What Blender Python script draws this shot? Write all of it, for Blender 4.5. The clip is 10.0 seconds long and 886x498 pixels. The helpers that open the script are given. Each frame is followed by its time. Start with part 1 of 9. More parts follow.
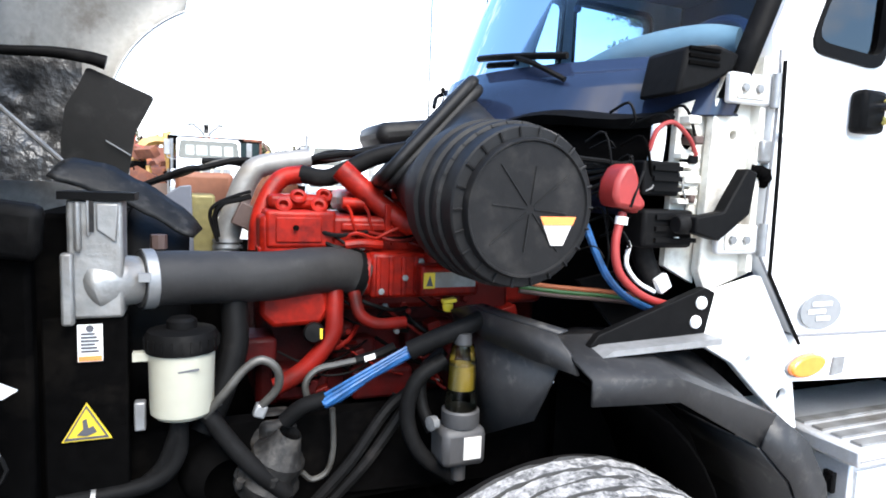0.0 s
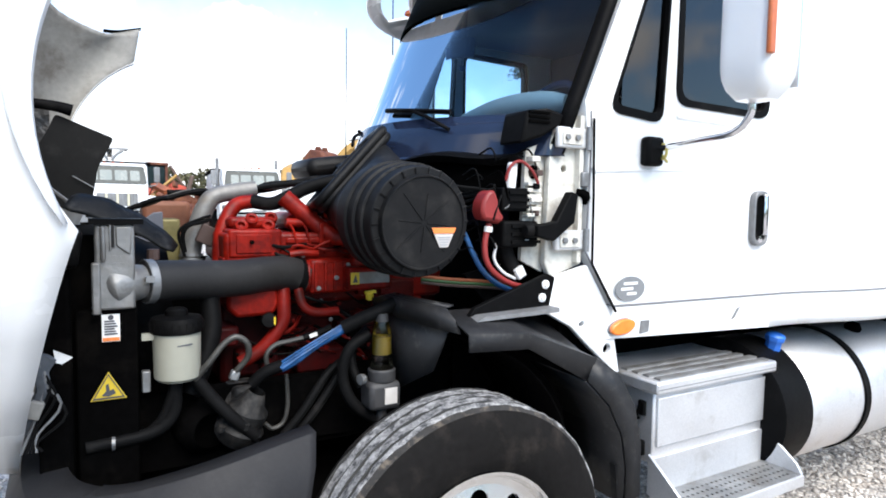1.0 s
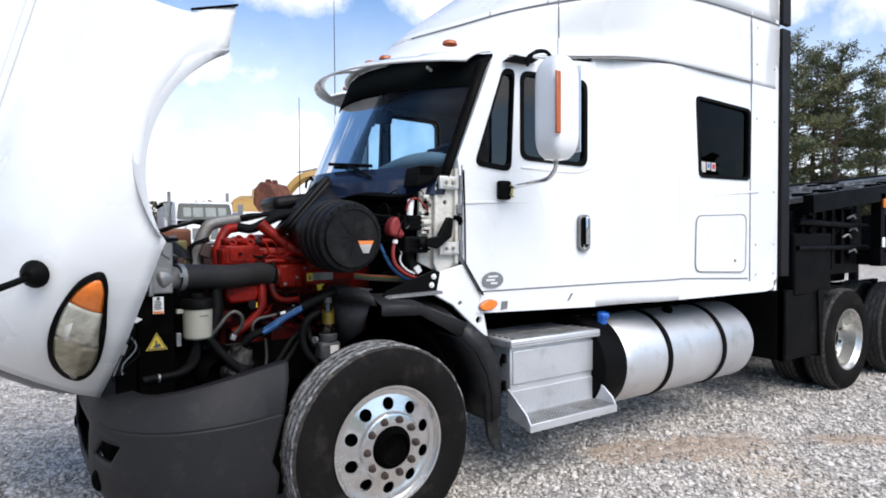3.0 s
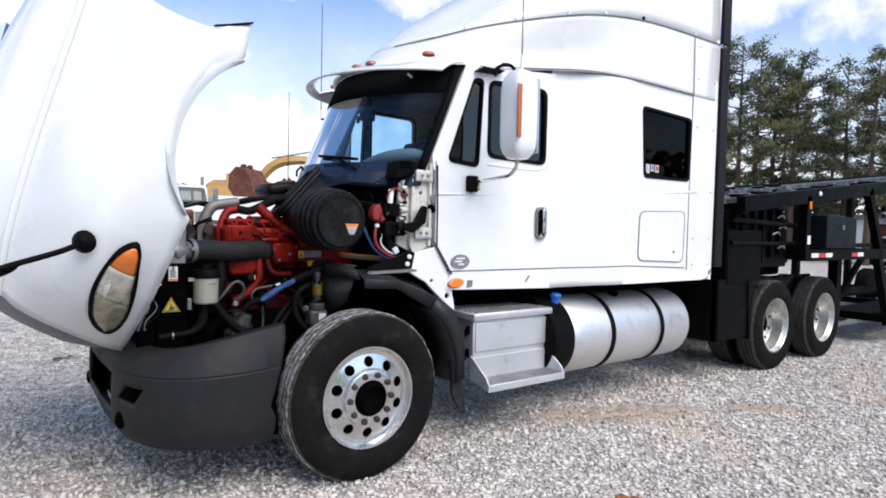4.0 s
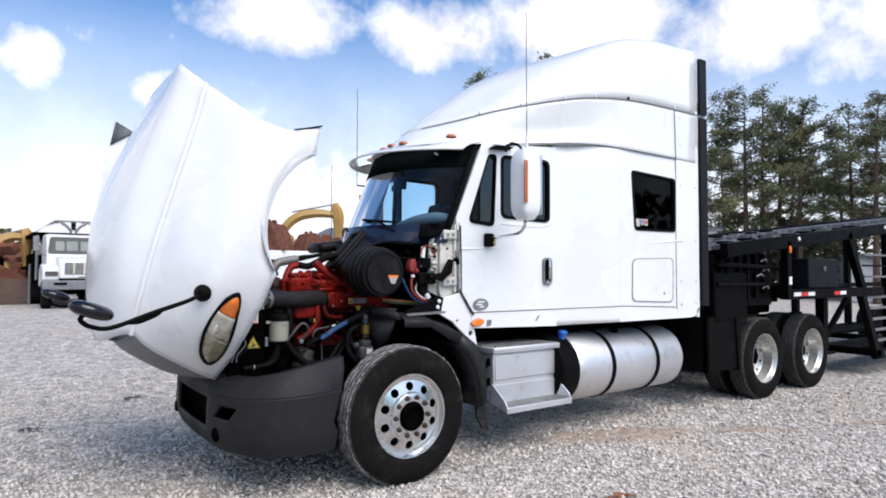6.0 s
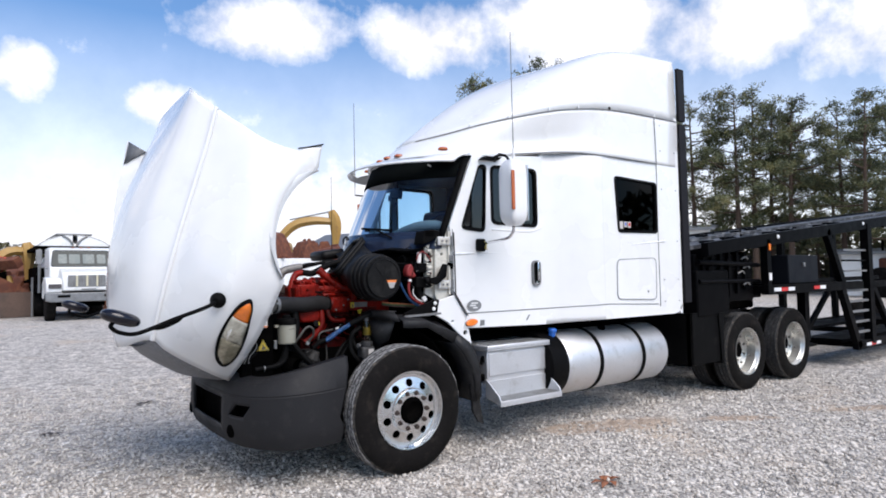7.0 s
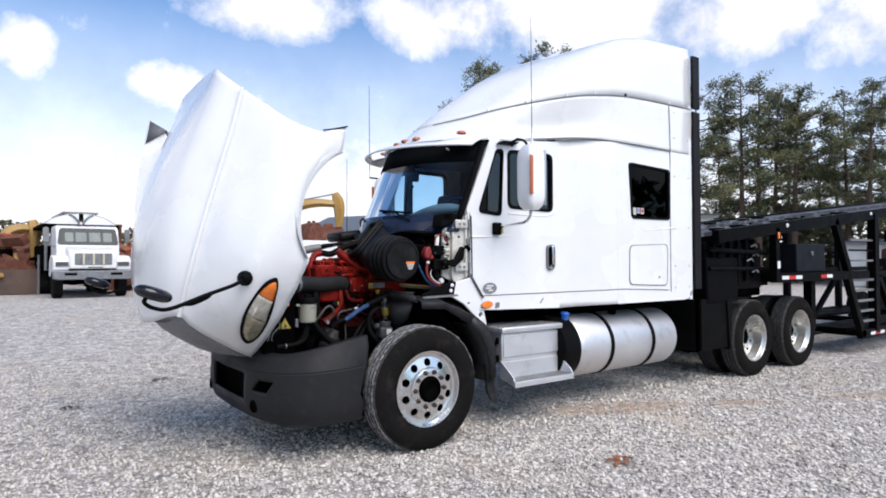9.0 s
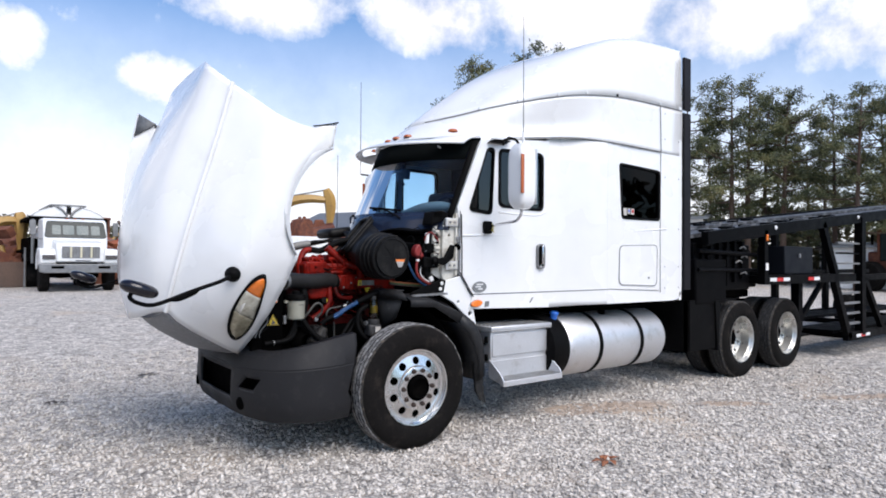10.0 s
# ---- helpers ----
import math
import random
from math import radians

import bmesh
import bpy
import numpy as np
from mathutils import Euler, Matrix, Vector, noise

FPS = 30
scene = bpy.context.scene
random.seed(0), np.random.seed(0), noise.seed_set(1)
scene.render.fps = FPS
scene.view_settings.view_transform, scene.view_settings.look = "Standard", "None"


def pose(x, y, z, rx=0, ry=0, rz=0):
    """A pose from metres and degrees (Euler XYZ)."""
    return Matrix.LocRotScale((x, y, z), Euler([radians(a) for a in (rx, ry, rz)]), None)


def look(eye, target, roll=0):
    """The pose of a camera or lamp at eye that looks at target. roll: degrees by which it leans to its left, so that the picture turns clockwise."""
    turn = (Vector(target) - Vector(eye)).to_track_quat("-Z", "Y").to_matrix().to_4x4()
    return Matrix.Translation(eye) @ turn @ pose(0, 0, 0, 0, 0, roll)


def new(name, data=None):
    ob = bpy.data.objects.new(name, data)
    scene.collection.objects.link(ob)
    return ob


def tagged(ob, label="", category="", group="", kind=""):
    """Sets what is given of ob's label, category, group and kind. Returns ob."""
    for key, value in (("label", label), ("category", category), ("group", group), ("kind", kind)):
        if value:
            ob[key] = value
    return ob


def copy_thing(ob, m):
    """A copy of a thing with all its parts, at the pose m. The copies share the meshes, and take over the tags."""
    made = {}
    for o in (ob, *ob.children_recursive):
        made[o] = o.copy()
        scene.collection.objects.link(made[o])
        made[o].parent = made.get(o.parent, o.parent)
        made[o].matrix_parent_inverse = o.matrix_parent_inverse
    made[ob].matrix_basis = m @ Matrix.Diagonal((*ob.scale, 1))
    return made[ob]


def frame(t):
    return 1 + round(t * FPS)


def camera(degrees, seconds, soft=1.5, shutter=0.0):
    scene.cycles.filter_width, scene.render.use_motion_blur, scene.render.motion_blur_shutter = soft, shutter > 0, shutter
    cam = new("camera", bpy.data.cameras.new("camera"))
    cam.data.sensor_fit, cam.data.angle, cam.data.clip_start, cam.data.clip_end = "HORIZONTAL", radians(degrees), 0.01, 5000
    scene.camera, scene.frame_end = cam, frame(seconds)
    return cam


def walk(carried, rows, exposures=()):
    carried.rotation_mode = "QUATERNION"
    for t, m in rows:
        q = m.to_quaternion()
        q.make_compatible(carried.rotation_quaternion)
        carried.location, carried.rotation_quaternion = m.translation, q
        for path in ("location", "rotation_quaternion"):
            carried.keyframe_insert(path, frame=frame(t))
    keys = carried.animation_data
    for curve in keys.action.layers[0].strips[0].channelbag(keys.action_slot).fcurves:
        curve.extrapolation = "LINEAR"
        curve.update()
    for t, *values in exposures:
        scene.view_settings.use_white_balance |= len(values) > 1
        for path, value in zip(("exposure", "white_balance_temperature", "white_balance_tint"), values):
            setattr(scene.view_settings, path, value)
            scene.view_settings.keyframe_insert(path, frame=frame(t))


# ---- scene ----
cam = camera(71.8, 10.0, soft=1.8)
PATH = [
    (0, (-0.758, -0.892, 1.626), (-0.004, 0.949, 1.419), 2.2),
    (0.5, (-0.888, -1.175, 1.627), (-0.03, 0.624, 1.46), 1.4),
    (1, (-1.03, -1.492, 1.637), (-0.028, 0.233, 1.497), 0.9),
    (1.5, (-1.114, -1.834, 1.599), (-0.003, -0.181, 1.419), 2.0),
    (2, (-1.235, -2.136, 1.603), (-0.136, -0.467, 1.529), 0.9),
    (2.5, (-1.39, -2.412, 1.608), (-0.245, -0.773, 1.542), -0.5),
    (3.8, (-1.819, -3.099, 1.566), (-0.684, -1.452, 1.554), 0.9),
    (4, (-1.895, -3.17, 1.566), (-0.683, -1.581, 1.489), 1.4),
    (4.5, (-2.04, -3.382, 1.568), (-0.861, -1.766, 1.575), 0.6),
    (5, (-2.181, -3.581, 1.571), (-1.045, -1.935, 1.549), 0.2),
    (5.5, (-2.382, -3.718, 1.571), (-1.232, -2.082, 1.624), 1.2),
    (6.8, (-2.682, -4.143, 1.601), (-1.476, -2.549, 1.676), -1.5),
    (7, (-2.723, -4.191, 1.58), (-1.544, -2.579, 1.671), -1.1),
    (7.5, (-2.803, -4.218, 1.57), (-1.601, -2.62, 1.618), -0.1),
    (8, (-2.864, -4.197, 1.565), (-1.712, -2.562, 1.58), -0.2),
    (8.5, (-2.897, -4.172, 1.56), (-1.726, -2.551, 1.588), -0.0),
    (9, (-2.895, -4.162, 1.564), (-1.716, -2.546, 1.604), -0.2),
    (9.5, (-2.876, -4.16, 1.569), (-1.663, -2.57, 1.596), -0.0),
    (10, (-2.879, -4.156, 1.57), (-1.677, -2.558, 1.602), 0.5),
]
walk(cam, [(t, look(eye, target, roll)) for t, eye, target, roll in PATH], [(0, 1.98, 6500, 10), (0.5, 1.56, 6500, 10), (1.0, 1.08, 6500, 10), (2.5, 0.48, 6500, 11), (4.5, 0.36, 6500, 14), (7, 0.27, 6500, 14), (10, 0.29, 6500, 14)])

# ---- light ----
world = bpy.data.worlds.new("sky")
scene.world = world
world.use_nodes = True


def build_sky(w):
    nt = w.node_tree
    n, l = nt.nodes, nt.links
    n.clear()

    def math_node(op, a, b=None, clamp=False):
        m = n.new("ShaderNodeMath")
        m.operation, m.use_clamp = op, clamp
        for k, v in enumerate((a, b)):
            if v is None:
                continue
            if isinstance(v, (int, float)):
                m.inputs[k].default_value = v
            else:
                l.new(v, m.inputs[k])
        return m.outputs[0]

    sky = n.new("ShaderNodeTexSky")
    sky.sky_type, sky.sun_disc = "NISHITA", False
    sky.sun_elevation, sky.sun_rotation = radians(SUN_EL), radians(SUN_AZ)
    sky.air_density, sky.dust_density, sky.ozone_density = 1.0, 1.6, 1.3
    tc = n.new("ShaderNodeTexCoord")
    sep = n.new("ShaderNodeSeparateXYZ")
    l.new(tc.outputs["Generated"], sep.inputs[0])
    az = math_node("MULTIPLY", math_node("ARCTAN2", sep.outputs[0], sep.outputs[1]), 57.2958)
    el = math_node("MULTIPLY", math_node("ARCSINE", sep.outputs[2]), 57.2958)
    warp = n.new("ShaderNodeTexNoise")
    warp.inputs["Scale"].default_value, warp.inputs["Detail"].default_value, warp.inputs["Roughness"].default_value = 9.0, 9.0, 0.62
    l.new(tc.outputs["Generated"], warp.inputs["Vector"])
    puff = math_node("MULTIPLY", math_node("SUBTRACT", warp.outputs["Fac"], 0.5), 3.6)
    cover = None
    for a, e, wa, we in CLOUDS:
        u = math_node("DIVIDE", math_node("SUBTRACT", az, a), wa)
        v = math_node("DIVIDE", math_node("SUBTRACT", el, e), we)
        d = math_node("ADD", math_node("MULTIPLY", u, u), math_node("MULTIPLY", v, v))
        f = math_node("SUBTRACT", 1.0, d)
        cover = f if cover is None else math_node("MAXIMUM", cover, f)
    wide = n.new("ShaderNodeTexNoise")
    wide.inputs["Scale"].default_value, wide.inputs["Detail"].default_value = 2.6, 6.0
    l.new(tc.outputs["Generated"], wide.inputs["Vector"])
    # scattered cloud everywhere else, thicker towards the horizon
    haze = math_node("SUBTRACT", 1.0, math_node("DIVIDE", el, 14.0))
    spread = math_node("ADD", math_node("MULTIPLY", math_node("SUBTRACT", wide.outputs["Fac"], 0.62), 5.0), math_node("MULTIPLY", haze, 0.35))
    cover = math_node("MAXIMUM", cover, math_node("MULTIPLY", spread, 0.5))
    mask = math_node("MULTIPLY", math_node("ADD", math_node("ADD", cover, puff), 0.30), 0.8, clamp=True)
    low = math_node("MULTIPLY", math_node("SUBTRACT", 1.0, math_node("DIVIDE", el, 22.0)), 1.05, clamp=True)
    # the haze lies over the yard, thinner on the other side
    front = math_node("ADD", math_node("MULTIPLY", math_node("MULTIPLY", sep.outputs[1], 2.0, clamp=True), 0.85), 0.15)
    mask = math_node("MAXIMUM", mask, math_node("MULTIPLY", low, front))
    shade = n.new("ShaderNodeMixRGB")
    shade.inputs[1].default_value, shade.inputs[2].default_value = (0.76, 0.76, 0.80, 1), (1.24, 1.24, 1.24, 1)
    l.new(math_node("ADD", math_node("MULTIPLY", warp.outputs["Fac"], 1.9), -0.42, clamp=True), shade.inputs[0])
    bright = n.new("ShaderNodeMixRGB")
    bright.blend_type, bright.inputs[0].default_value = "MULTIPLY", 1.0
    bright.inputs[2].default_value = (SKY * 0.78, SKY * 1.07, SKY * 1.28, 1)
    l.new(sky.outputs[0], bright.inputs[1])
    mix = n.new("ShaderNodeMixRGB")
    l.new(mask, mix.inputs[0])
    l.new(bright.outputs[0], mix.inputs[1])
    l.new(shade.outputs[0], mix.inputs[2])
    bg = n.new("ShaderNodeBackground")
    bg.inputs["Strength"].default_value = 1.0
    l.new(mix.outputs[0], bg.inputs["Color"])
    out = n.new("ShaderNodeOutputWorld")
    l.new(bg.outputs[0], out.inputs[0])


SUN_EL, SUN_AZ, SKY = 50.0, 180.0, 0.131
# clouds: azimuth from +y towards +x, elevation, half width, half height, in degrees
CLOUDS = [(1.5, 16.2, 2.2, 2.4), (11.8, 14.6, 3.6, 2.3), (20.6, 21.6, 7.4, 2.6), (36, 21.5, 7.0, 3.0), (50, 22, 11, 4.2), (62, 20.0, 9, 4.0), (73, 17.5, 7, 3.6), (26, 8.5, 9, 4.0), (5, 7.5, 6, 1.1), (100, 24, 26, 9), (-30, 20, 18, 8), (-80, 26, 30, 10), (168, 32, 16, 6), (-150, 24, 14, 4), (150, 14, 16, 2.5), (-175, 52, 30, 9), (-120, 40, 20, 9)]
build_sky(world)
sun = new("sun", bpy.data.lights.new("sun", "SUN"))
sun.data.energy, sun.data.angle, sun.data.color = 2.75, radians(46), (1.0, 0.93, 0.85)
sun.matrix_world = look((math.sin(radians(SUN_AZ)) * 50, math.cos(radians(SUN_AZ)) * 50, math.tan(radians(SUN_EL)) * 50), (0, 0, 0))


# ---- materials ----
def mat(name, base, rough=0.5, metal=0.0, var=0.12, scale=3.0, fine=40.0, bump=0.05, dirt=None, amount=0.35, dscale=1.7, coat=0.0, rvar=0.1, bdist=0.004, spec=0.5):
    """A worn surface: large and fine colour variation, patches of dirt, varied gloss and fine relief."""
    m = bpy.data.materials.new(name)
    m.use_nodes = True
    nt = m.node_tree
    n, l = nt.nodes, nt.links
    b = n["Principled BSDF"]
    tc = n.new("ShaderNodeTexCoord")
    big, small = n.new("ShaderNodeTexNoise"), n.new("ShaderNodeTexNoise")
    for tex, s, d in ((big, scale, 5.0), (small, fine, 3.0)):
        tex.inputs["Scale"].default_value, tex.inputs["Detail"].default_value = s, d
        l.new(tc.outputs["Object"], tex.inputs["Vector"])
    add = n.new("ShaderNodeMath")
    add.operation = "ADD"
    l.new(big.outputs["Fac"], add.inputs[0])
    l.new(small.outputs["Fac"], add.inputs[1])
    ramp = n.new("ShaderNodeMapRange")
    ramp.inputs[1].default_value, ramp.inputs[2].default_value = 0.6, 1.4
    ramp.inputs[3].default_value, ramp.inputs[4].default_value = 1 - var, 1 + var
    l.new(add.outputs[0], ramp.inputs[0])
    tone = n.new("ShaderNodeMixRGB")
    tone.blend_type, tone.inputs[0].default_value = "MULTIPLY", 1.0
    tone.inputs[1].default_value = (*base, 1)
    l.new(ramp.outputs[0], tone.inputs[2])
    col = tone.outputs[0]
    if dirt:
        spot = n.new("ShaderNodeTexNoise")
        spot.inputs["Scale"].default_value, spot.inputs["Detail"].default_value, spot.inputs["Roughness"].default_value = dscale, 8.0, 0.65
        l.new(tc.outputs["Object"], spot.inputs["Vector"])
        cut = n.new("ShaderNodeMapRange")
        cut.inputs[1].default_value, cut.inputs[2].default_value = 0.62 - 0.3 * amount, 0.72
        cut.inputs[3].default_value, cut.inputs[4].default_value = 0.0, min(1.0, 0.4 + amount)
        l.new(spot.outputs["Fac"], cut.inputs[0])
        mix = n.new("ShaderNodeMixRGB")
        mix.inputs[2].default_value = (*dirt, 1)
        l.new(cut.outputs[0], mix.inputs[0])
        l.new(col, mix.inputs[1])
        col = mix.outputs[0]
    l.new(col, b.inputs["Base Color"])
    rr = n.new("ShaderNodeMapRange")
    rr.inputs[1].default_value, rr.inputs[2].default_value = 0.3, 0.7
    rr.inputs[3].default_value, rr.inputs[4].default_value = max(0.02, rough - rvar), min(1, rough + rvar)
    l.new(big.outputs["Fac"], rr.inputs[0])
    l.new(rr.outputs[0], b.inputs["Roughness"])
    b.inputs["Metallic"].default_value = metal
    b.inputs["Specular IOR Level"].default_value = spec
    if coat:
        b.inputs["Coat Weight"].default_value, b.inputs["Coat Roughness"].default_value = coat, 0.06
    if bump:
        bp = n.new("ShaderNodeBump")
        bp.inputs["Strength"].default_value, bp.inputs["Distance"].default_value = min(1, bump * 4), bdist
        l.new(small.outputs["Fac"], bp.inputs["Height"])
        l.new(bp.outputs[0], b.inputs["Normal"])
    return m


def glass_mat(name, tint, alpha, rough=0.02, ior=1.5):
    m = bpy.data.materials.new(name)
    m.use_nodes = True
    n, l = m.node_tree.nodes, m.node_tree.links
    n.clear()
    out = n.new("ShaderNodeOutputMaterial")
    gl, tr, fr, mx = n.new("ShaderNodeBsdfGlossy"), n.new("ShaderNodeBsdfTransparent"), n.new("ShaderNodeFresnel"), n.new("ShaderNodeMixShader")
    gl.inputs["Roughness"].default_value = rough
    tr.inputs["Color"].default_value = (*[c * alpha for c in tint], 1)
    fr.inputs["IOR"].default_value = ior
    l.new(fr.outputs[0], mx.inputs[0])
    l.new(tr.outputs[0], mx.inputs[1])
    l.new(gl.outputs[0], mx.inputs[2])
    l.new(mx.outputs[0], out.inputs[0])
    return m


M_white = mat("white_paint", (0.77, 0.77, 0.765), 0.28, var=0.03, scale=1.2, fine=6, bump=0, dirt=(0.62, 0.59, 0.52), amount=0.08, coat=0.6)
M_whitein = mat("bare_inner_panel", (0.22, 0.213, 0.195), 0.6, var=0.18, dirt=(0.08, 0.062, 0.048), amount=0.4, dscale=7)
M_cream = mat("primed_panel", (0.60, 0.58, 0.52), 0.5, var=0.14, dirt=(0.22, 0.17, 0.12), amount=0.42, dscale=9)
M_black = mat("black_plastic", (0.0036, 0.0035, 0.0036), 0.55, var=0.3, dirt=(0.018, 0.017, 0.016), amount=0.16, dscale=6, spec=0.05)
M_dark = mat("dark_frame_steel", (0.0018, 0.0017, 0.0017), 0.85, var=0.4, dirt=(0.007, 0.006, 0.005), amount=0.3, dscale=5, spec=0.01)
M_rubber = mat("rubber_hose", (0.0045, 0.0044, 0.0045), 0.6, var=0.35, dirt=(0.020, 0.018, 0.017), amount=0.22, dscale=9, spec=0.07)
M_greyplastic = mat("grey_bumper_plastic", (0.0185, 0.0182, 0.0195), 0.56, var=0.14, fine=90, bump=0.03, dirt=(0.034, 0.033, 0.033), amount=0.2, dscale=9, spec=0.14)
M_red = mat("red_engine_paint", (0.225, 0.0085, 0.0036), 0.42, var=0.4, scale=8, bump=0.08, dirt=(0.035, 0.003, 0.003), amount=0.6, dscale=12, spec=0.15)
M_alu = mat("cast_aluminium", (0.25, 0.25, 0.245), 0.52, 0.6, var=0.35, scale=12, bump=0.15, dirt=(0.12, 0.105, 0.09), amount=0.55, dscale=10)
M_polish = mat("polished_aluminium", (0.76, 0.755, 0.745), 0.22, 1.0, var=0.08, scale=4, fine=60, bump=0.0, dirt=(0.5, 0.48, 0.45), amount=0.15, dscale=5)
M_brush = mat("brushed_aluminium", (0.66, 0.66, 0.67), 0.44, 0.7, var=0.1, scale=3, fine=120, bump=0.04, dirt=(0.42, 0.40, 0.37), amount=0.25, dscale=5)
M_chrome = mat("chrome", (0.78, 0.78, 0.80), 0.1, 1.0, var=0.05, bump=0)
M_glass = glass_mat("windscreen_glass", (0.52, 0.78, 1.0), 0.9, ior=1.26)
M_doorglass = glass_mat("door_glass", (0.6, 0.66, 0.8), 0.16, ior=1.66)
M_farglass = glass_mat("clear_door_glass", (0.86, 0.95, 1.0), 0.95, ior=1.4)
M_darkglass = glass_mat("tinted_glass", (0.5, 0.4, 0.45), 0.03, ior=1.17)
M_orange = mat("amber_lens", (0.85, 0.20, 0.02), 0.2, var=0.15, bump=0, coat=0.5)
M_redlens = mat("red_reflector", (0.55, 0.02, 0.02), 0.25, bump=0, coat=0.4)
M_whitelens = mat("white_reflector", (0.75, 0.75, 0.75), 0.3, bump=0)
M_tyre = mat("tyre_rubber", (0.0095, 0.0088, 0.0084), 0.8, var=0.25, scale=6, bump=0.08, dirt=(0.034, 0.028, 0.024), amount=0.3, dscale=7, spec=0.04)


def tread_mat(name, dark, pale):
    """Worn tread: blocks of uneven dust between dark cuts."""
    m = bpy.data.materials.new(name)
    m.use_nodes = True
    n, l = m.node_tree.nodes, m.node_tree.links
    b = n["Principled BSDF"]
    tc = n.new("ShaderNodeTexCoord")
    cell, cut, grain = n.new("ShaderNodeTexVoronoi"), n.new("ShaderNodeTexVoronoi"), n.new("ShaderNodeTexNoise")
    cut.feature = "DISTANCE_TO_EDGE"
    cell.inputs["Scale"].default_value, cut.inputs["Scale"].default_value = 85, 60
    grain.inputs["Scale"].default_value, grain.inputs["Detail"].default_value, grain.inputs["Roughness"].default_value = 34, 8, 0.72
    for tex in (cell, cut, grain):
        l.new(tc.outputs["Object"], tex.inputs["Vector"])
    sep = n.new("ShaderNodeSeparateColor")
    l.new(cell.outputs["Color"], sep.inputs[0])
    ramp = n.new("ShaderNodeValToRGB")
    e = ramp.color_ramp.elements
    e[0].position, e[0].color = 0.15, (*dark, 1)
    e[1].position, e[1].color = 0.95, (*pale, 1)
    mixed = n.new("ShaderNodeMath")
    mixed.operation = "MULTIPLY_ADD"
    mixed.inputs[1].default_value = 0.14
    l.new(sep.outputs[0], mixed.inputs[0])
    spread = n.new("ShaderNodeMapRange")
    spread.inputs[1].default_value, spread.inputs[2].default_value = 0.35, 0.70
    spread.inputs[4].default_value = 0.95
    l.new(grain.outputs["Fac"], spread.inputs[0])
    l.new(spread.outputs[0], mixed.inputs[2])
    l.new(mixed.outputs[0], ramp.inputs[0])
    gap = n.new("ShaderNodeMapRange")
    gap.inputs[1].default_value, gap.inputs[2].default_value, gap.inputs[3].default_value = 0.01, 0.09, 0.86
    l.new(cut.outputs["Distance"], gap.inputs[0])
    mul = n.new("ShaderNodeMixRGB")
    mul.blend_type, mul.inputs[0].default_value = "MULTIPLY", 1.0
    l.new(ramp.outputs[0], mul.inputs[1])
    l.new(gap.outputs[0], mul.inputs[2])
    l.new(mul.outputs[0], b.inputs["Base Color"])
    b.inputs["Roughness"].default_value, b.inputs["Specular IOR Level"].default_value = 0.9, 0.2
    bp = n.new("ShaderNodeBump")
    bp.inputs["Strength"].default_value, bp.inputs["Distance"].default_value = 0.7, 0.006
    l.new(gap.outputs[0], bp.inputs["Height"])
    l.new(bp.outputs[0], b.inputs["Normal"])
    return m


M_tread = tread_mat("dusty_tread", (0.042, 0.042, 0.044), (0.40, 0.39, 0.38))
M_deadtread = mat("dark_drive_tread", (0.026, 0.0255, 0.026), 0.9, var=0.6, scale=30, fine=130, bump=0.4, dirt=(0.12, 0.115, 0.11), amount=0.4, dscale=34, bdist=0.006)
M_dullrim = mat("weathered_aluminium_rim", (0.60, 0.59, 0.555), 0.33, 0.9, var=0.15, scale=6, bump=0.02, dirt=(0.22, 0.20, 0.17), amount=0.35, dscale=8)
M_shoulder = mat("dusty_tyre_shoulder", (0.020, 0.018, 0.016), 0.9, var=0.4, scale=14, bump=0.2, dirt=(0.17, 0.135, 0.10), amount=0.35, dscale=24)
M_oldamber = mat("weathered_amber_lens", (0.42, 0.105, 0.03), 0.3, var=0.2, bump=0)
M_groove = mat("tread_groove", (0.035, 0.034, 0.033), 0.85, var=0.3, scale=12, bump=0.1)
M_milky = mat("milky_plastic", (0.30, 0.293, 0.24), 0.42, var=0.05, bump=0.01)
M_blue = mat("blue_plastic", (0.02, 0.13, 0.50), 0.45, var=0.1, bump=0)
M_blueloom = mat("blue_wire_loom", (0.009, 0.066, 0.19), 0.5, var=0.35, scale=24, bump=0.15, dirt=(0.01, 0.02, 0.04), amount=0.4, dscale=30)
M_yellow = mat("yellow_sticker", (0.62, 0.44, 0.025), 0.5, var=0.05, bump=0)
M_label = mat("white_label", (0.75, 0.74, 0.72), 0.55, var=0.06, bump=0)
M_duslabel = mat("dusty_label", (0.50, 0.47, 0.44), 0.6, var=0.1, bump=0)
M_orlabel = mat("orange_label", (0.78, 0.22, 0.05), 0.55, var=0.05, bump=0)
M_print = mat("dark_print", (0.06, 0.06, 0.07), 0.6, bump=0)
M_redplastic = mat("red_rubber_boot", (0.20, 0.014, 0.012), 0.5, var=0.15, bump=0.02)
M_gold = mat("gold_foil_shield", (0.15, 0.125, 0.045), 0.5, 0.3, var=0.25, scale=10, bump=0.1)
M_grille = mat("speckled_grille_plastic", (0.17, 0.17, 0.175), 0.5, var=0.35, scale=30, fine=120, bump=0.25, dirt=(0.32, 0.32, 0.325), amount=0.3, dscale=40)
M_rust = mat("rusty_steel", (0.10, 0.030, 0.016), 0.8, var=0.4, scale=4, bump=0.2, dirt=(0.22, 0.08, 0.035), amount=0.5, dscale=3)
M_cat = mat("yellow_machine_paint", (0.40, 0.235, 0.06), 0.5, var=0.25, dirt=(0.22, 0.12, 0.05), amount=0.4, dscale=3)
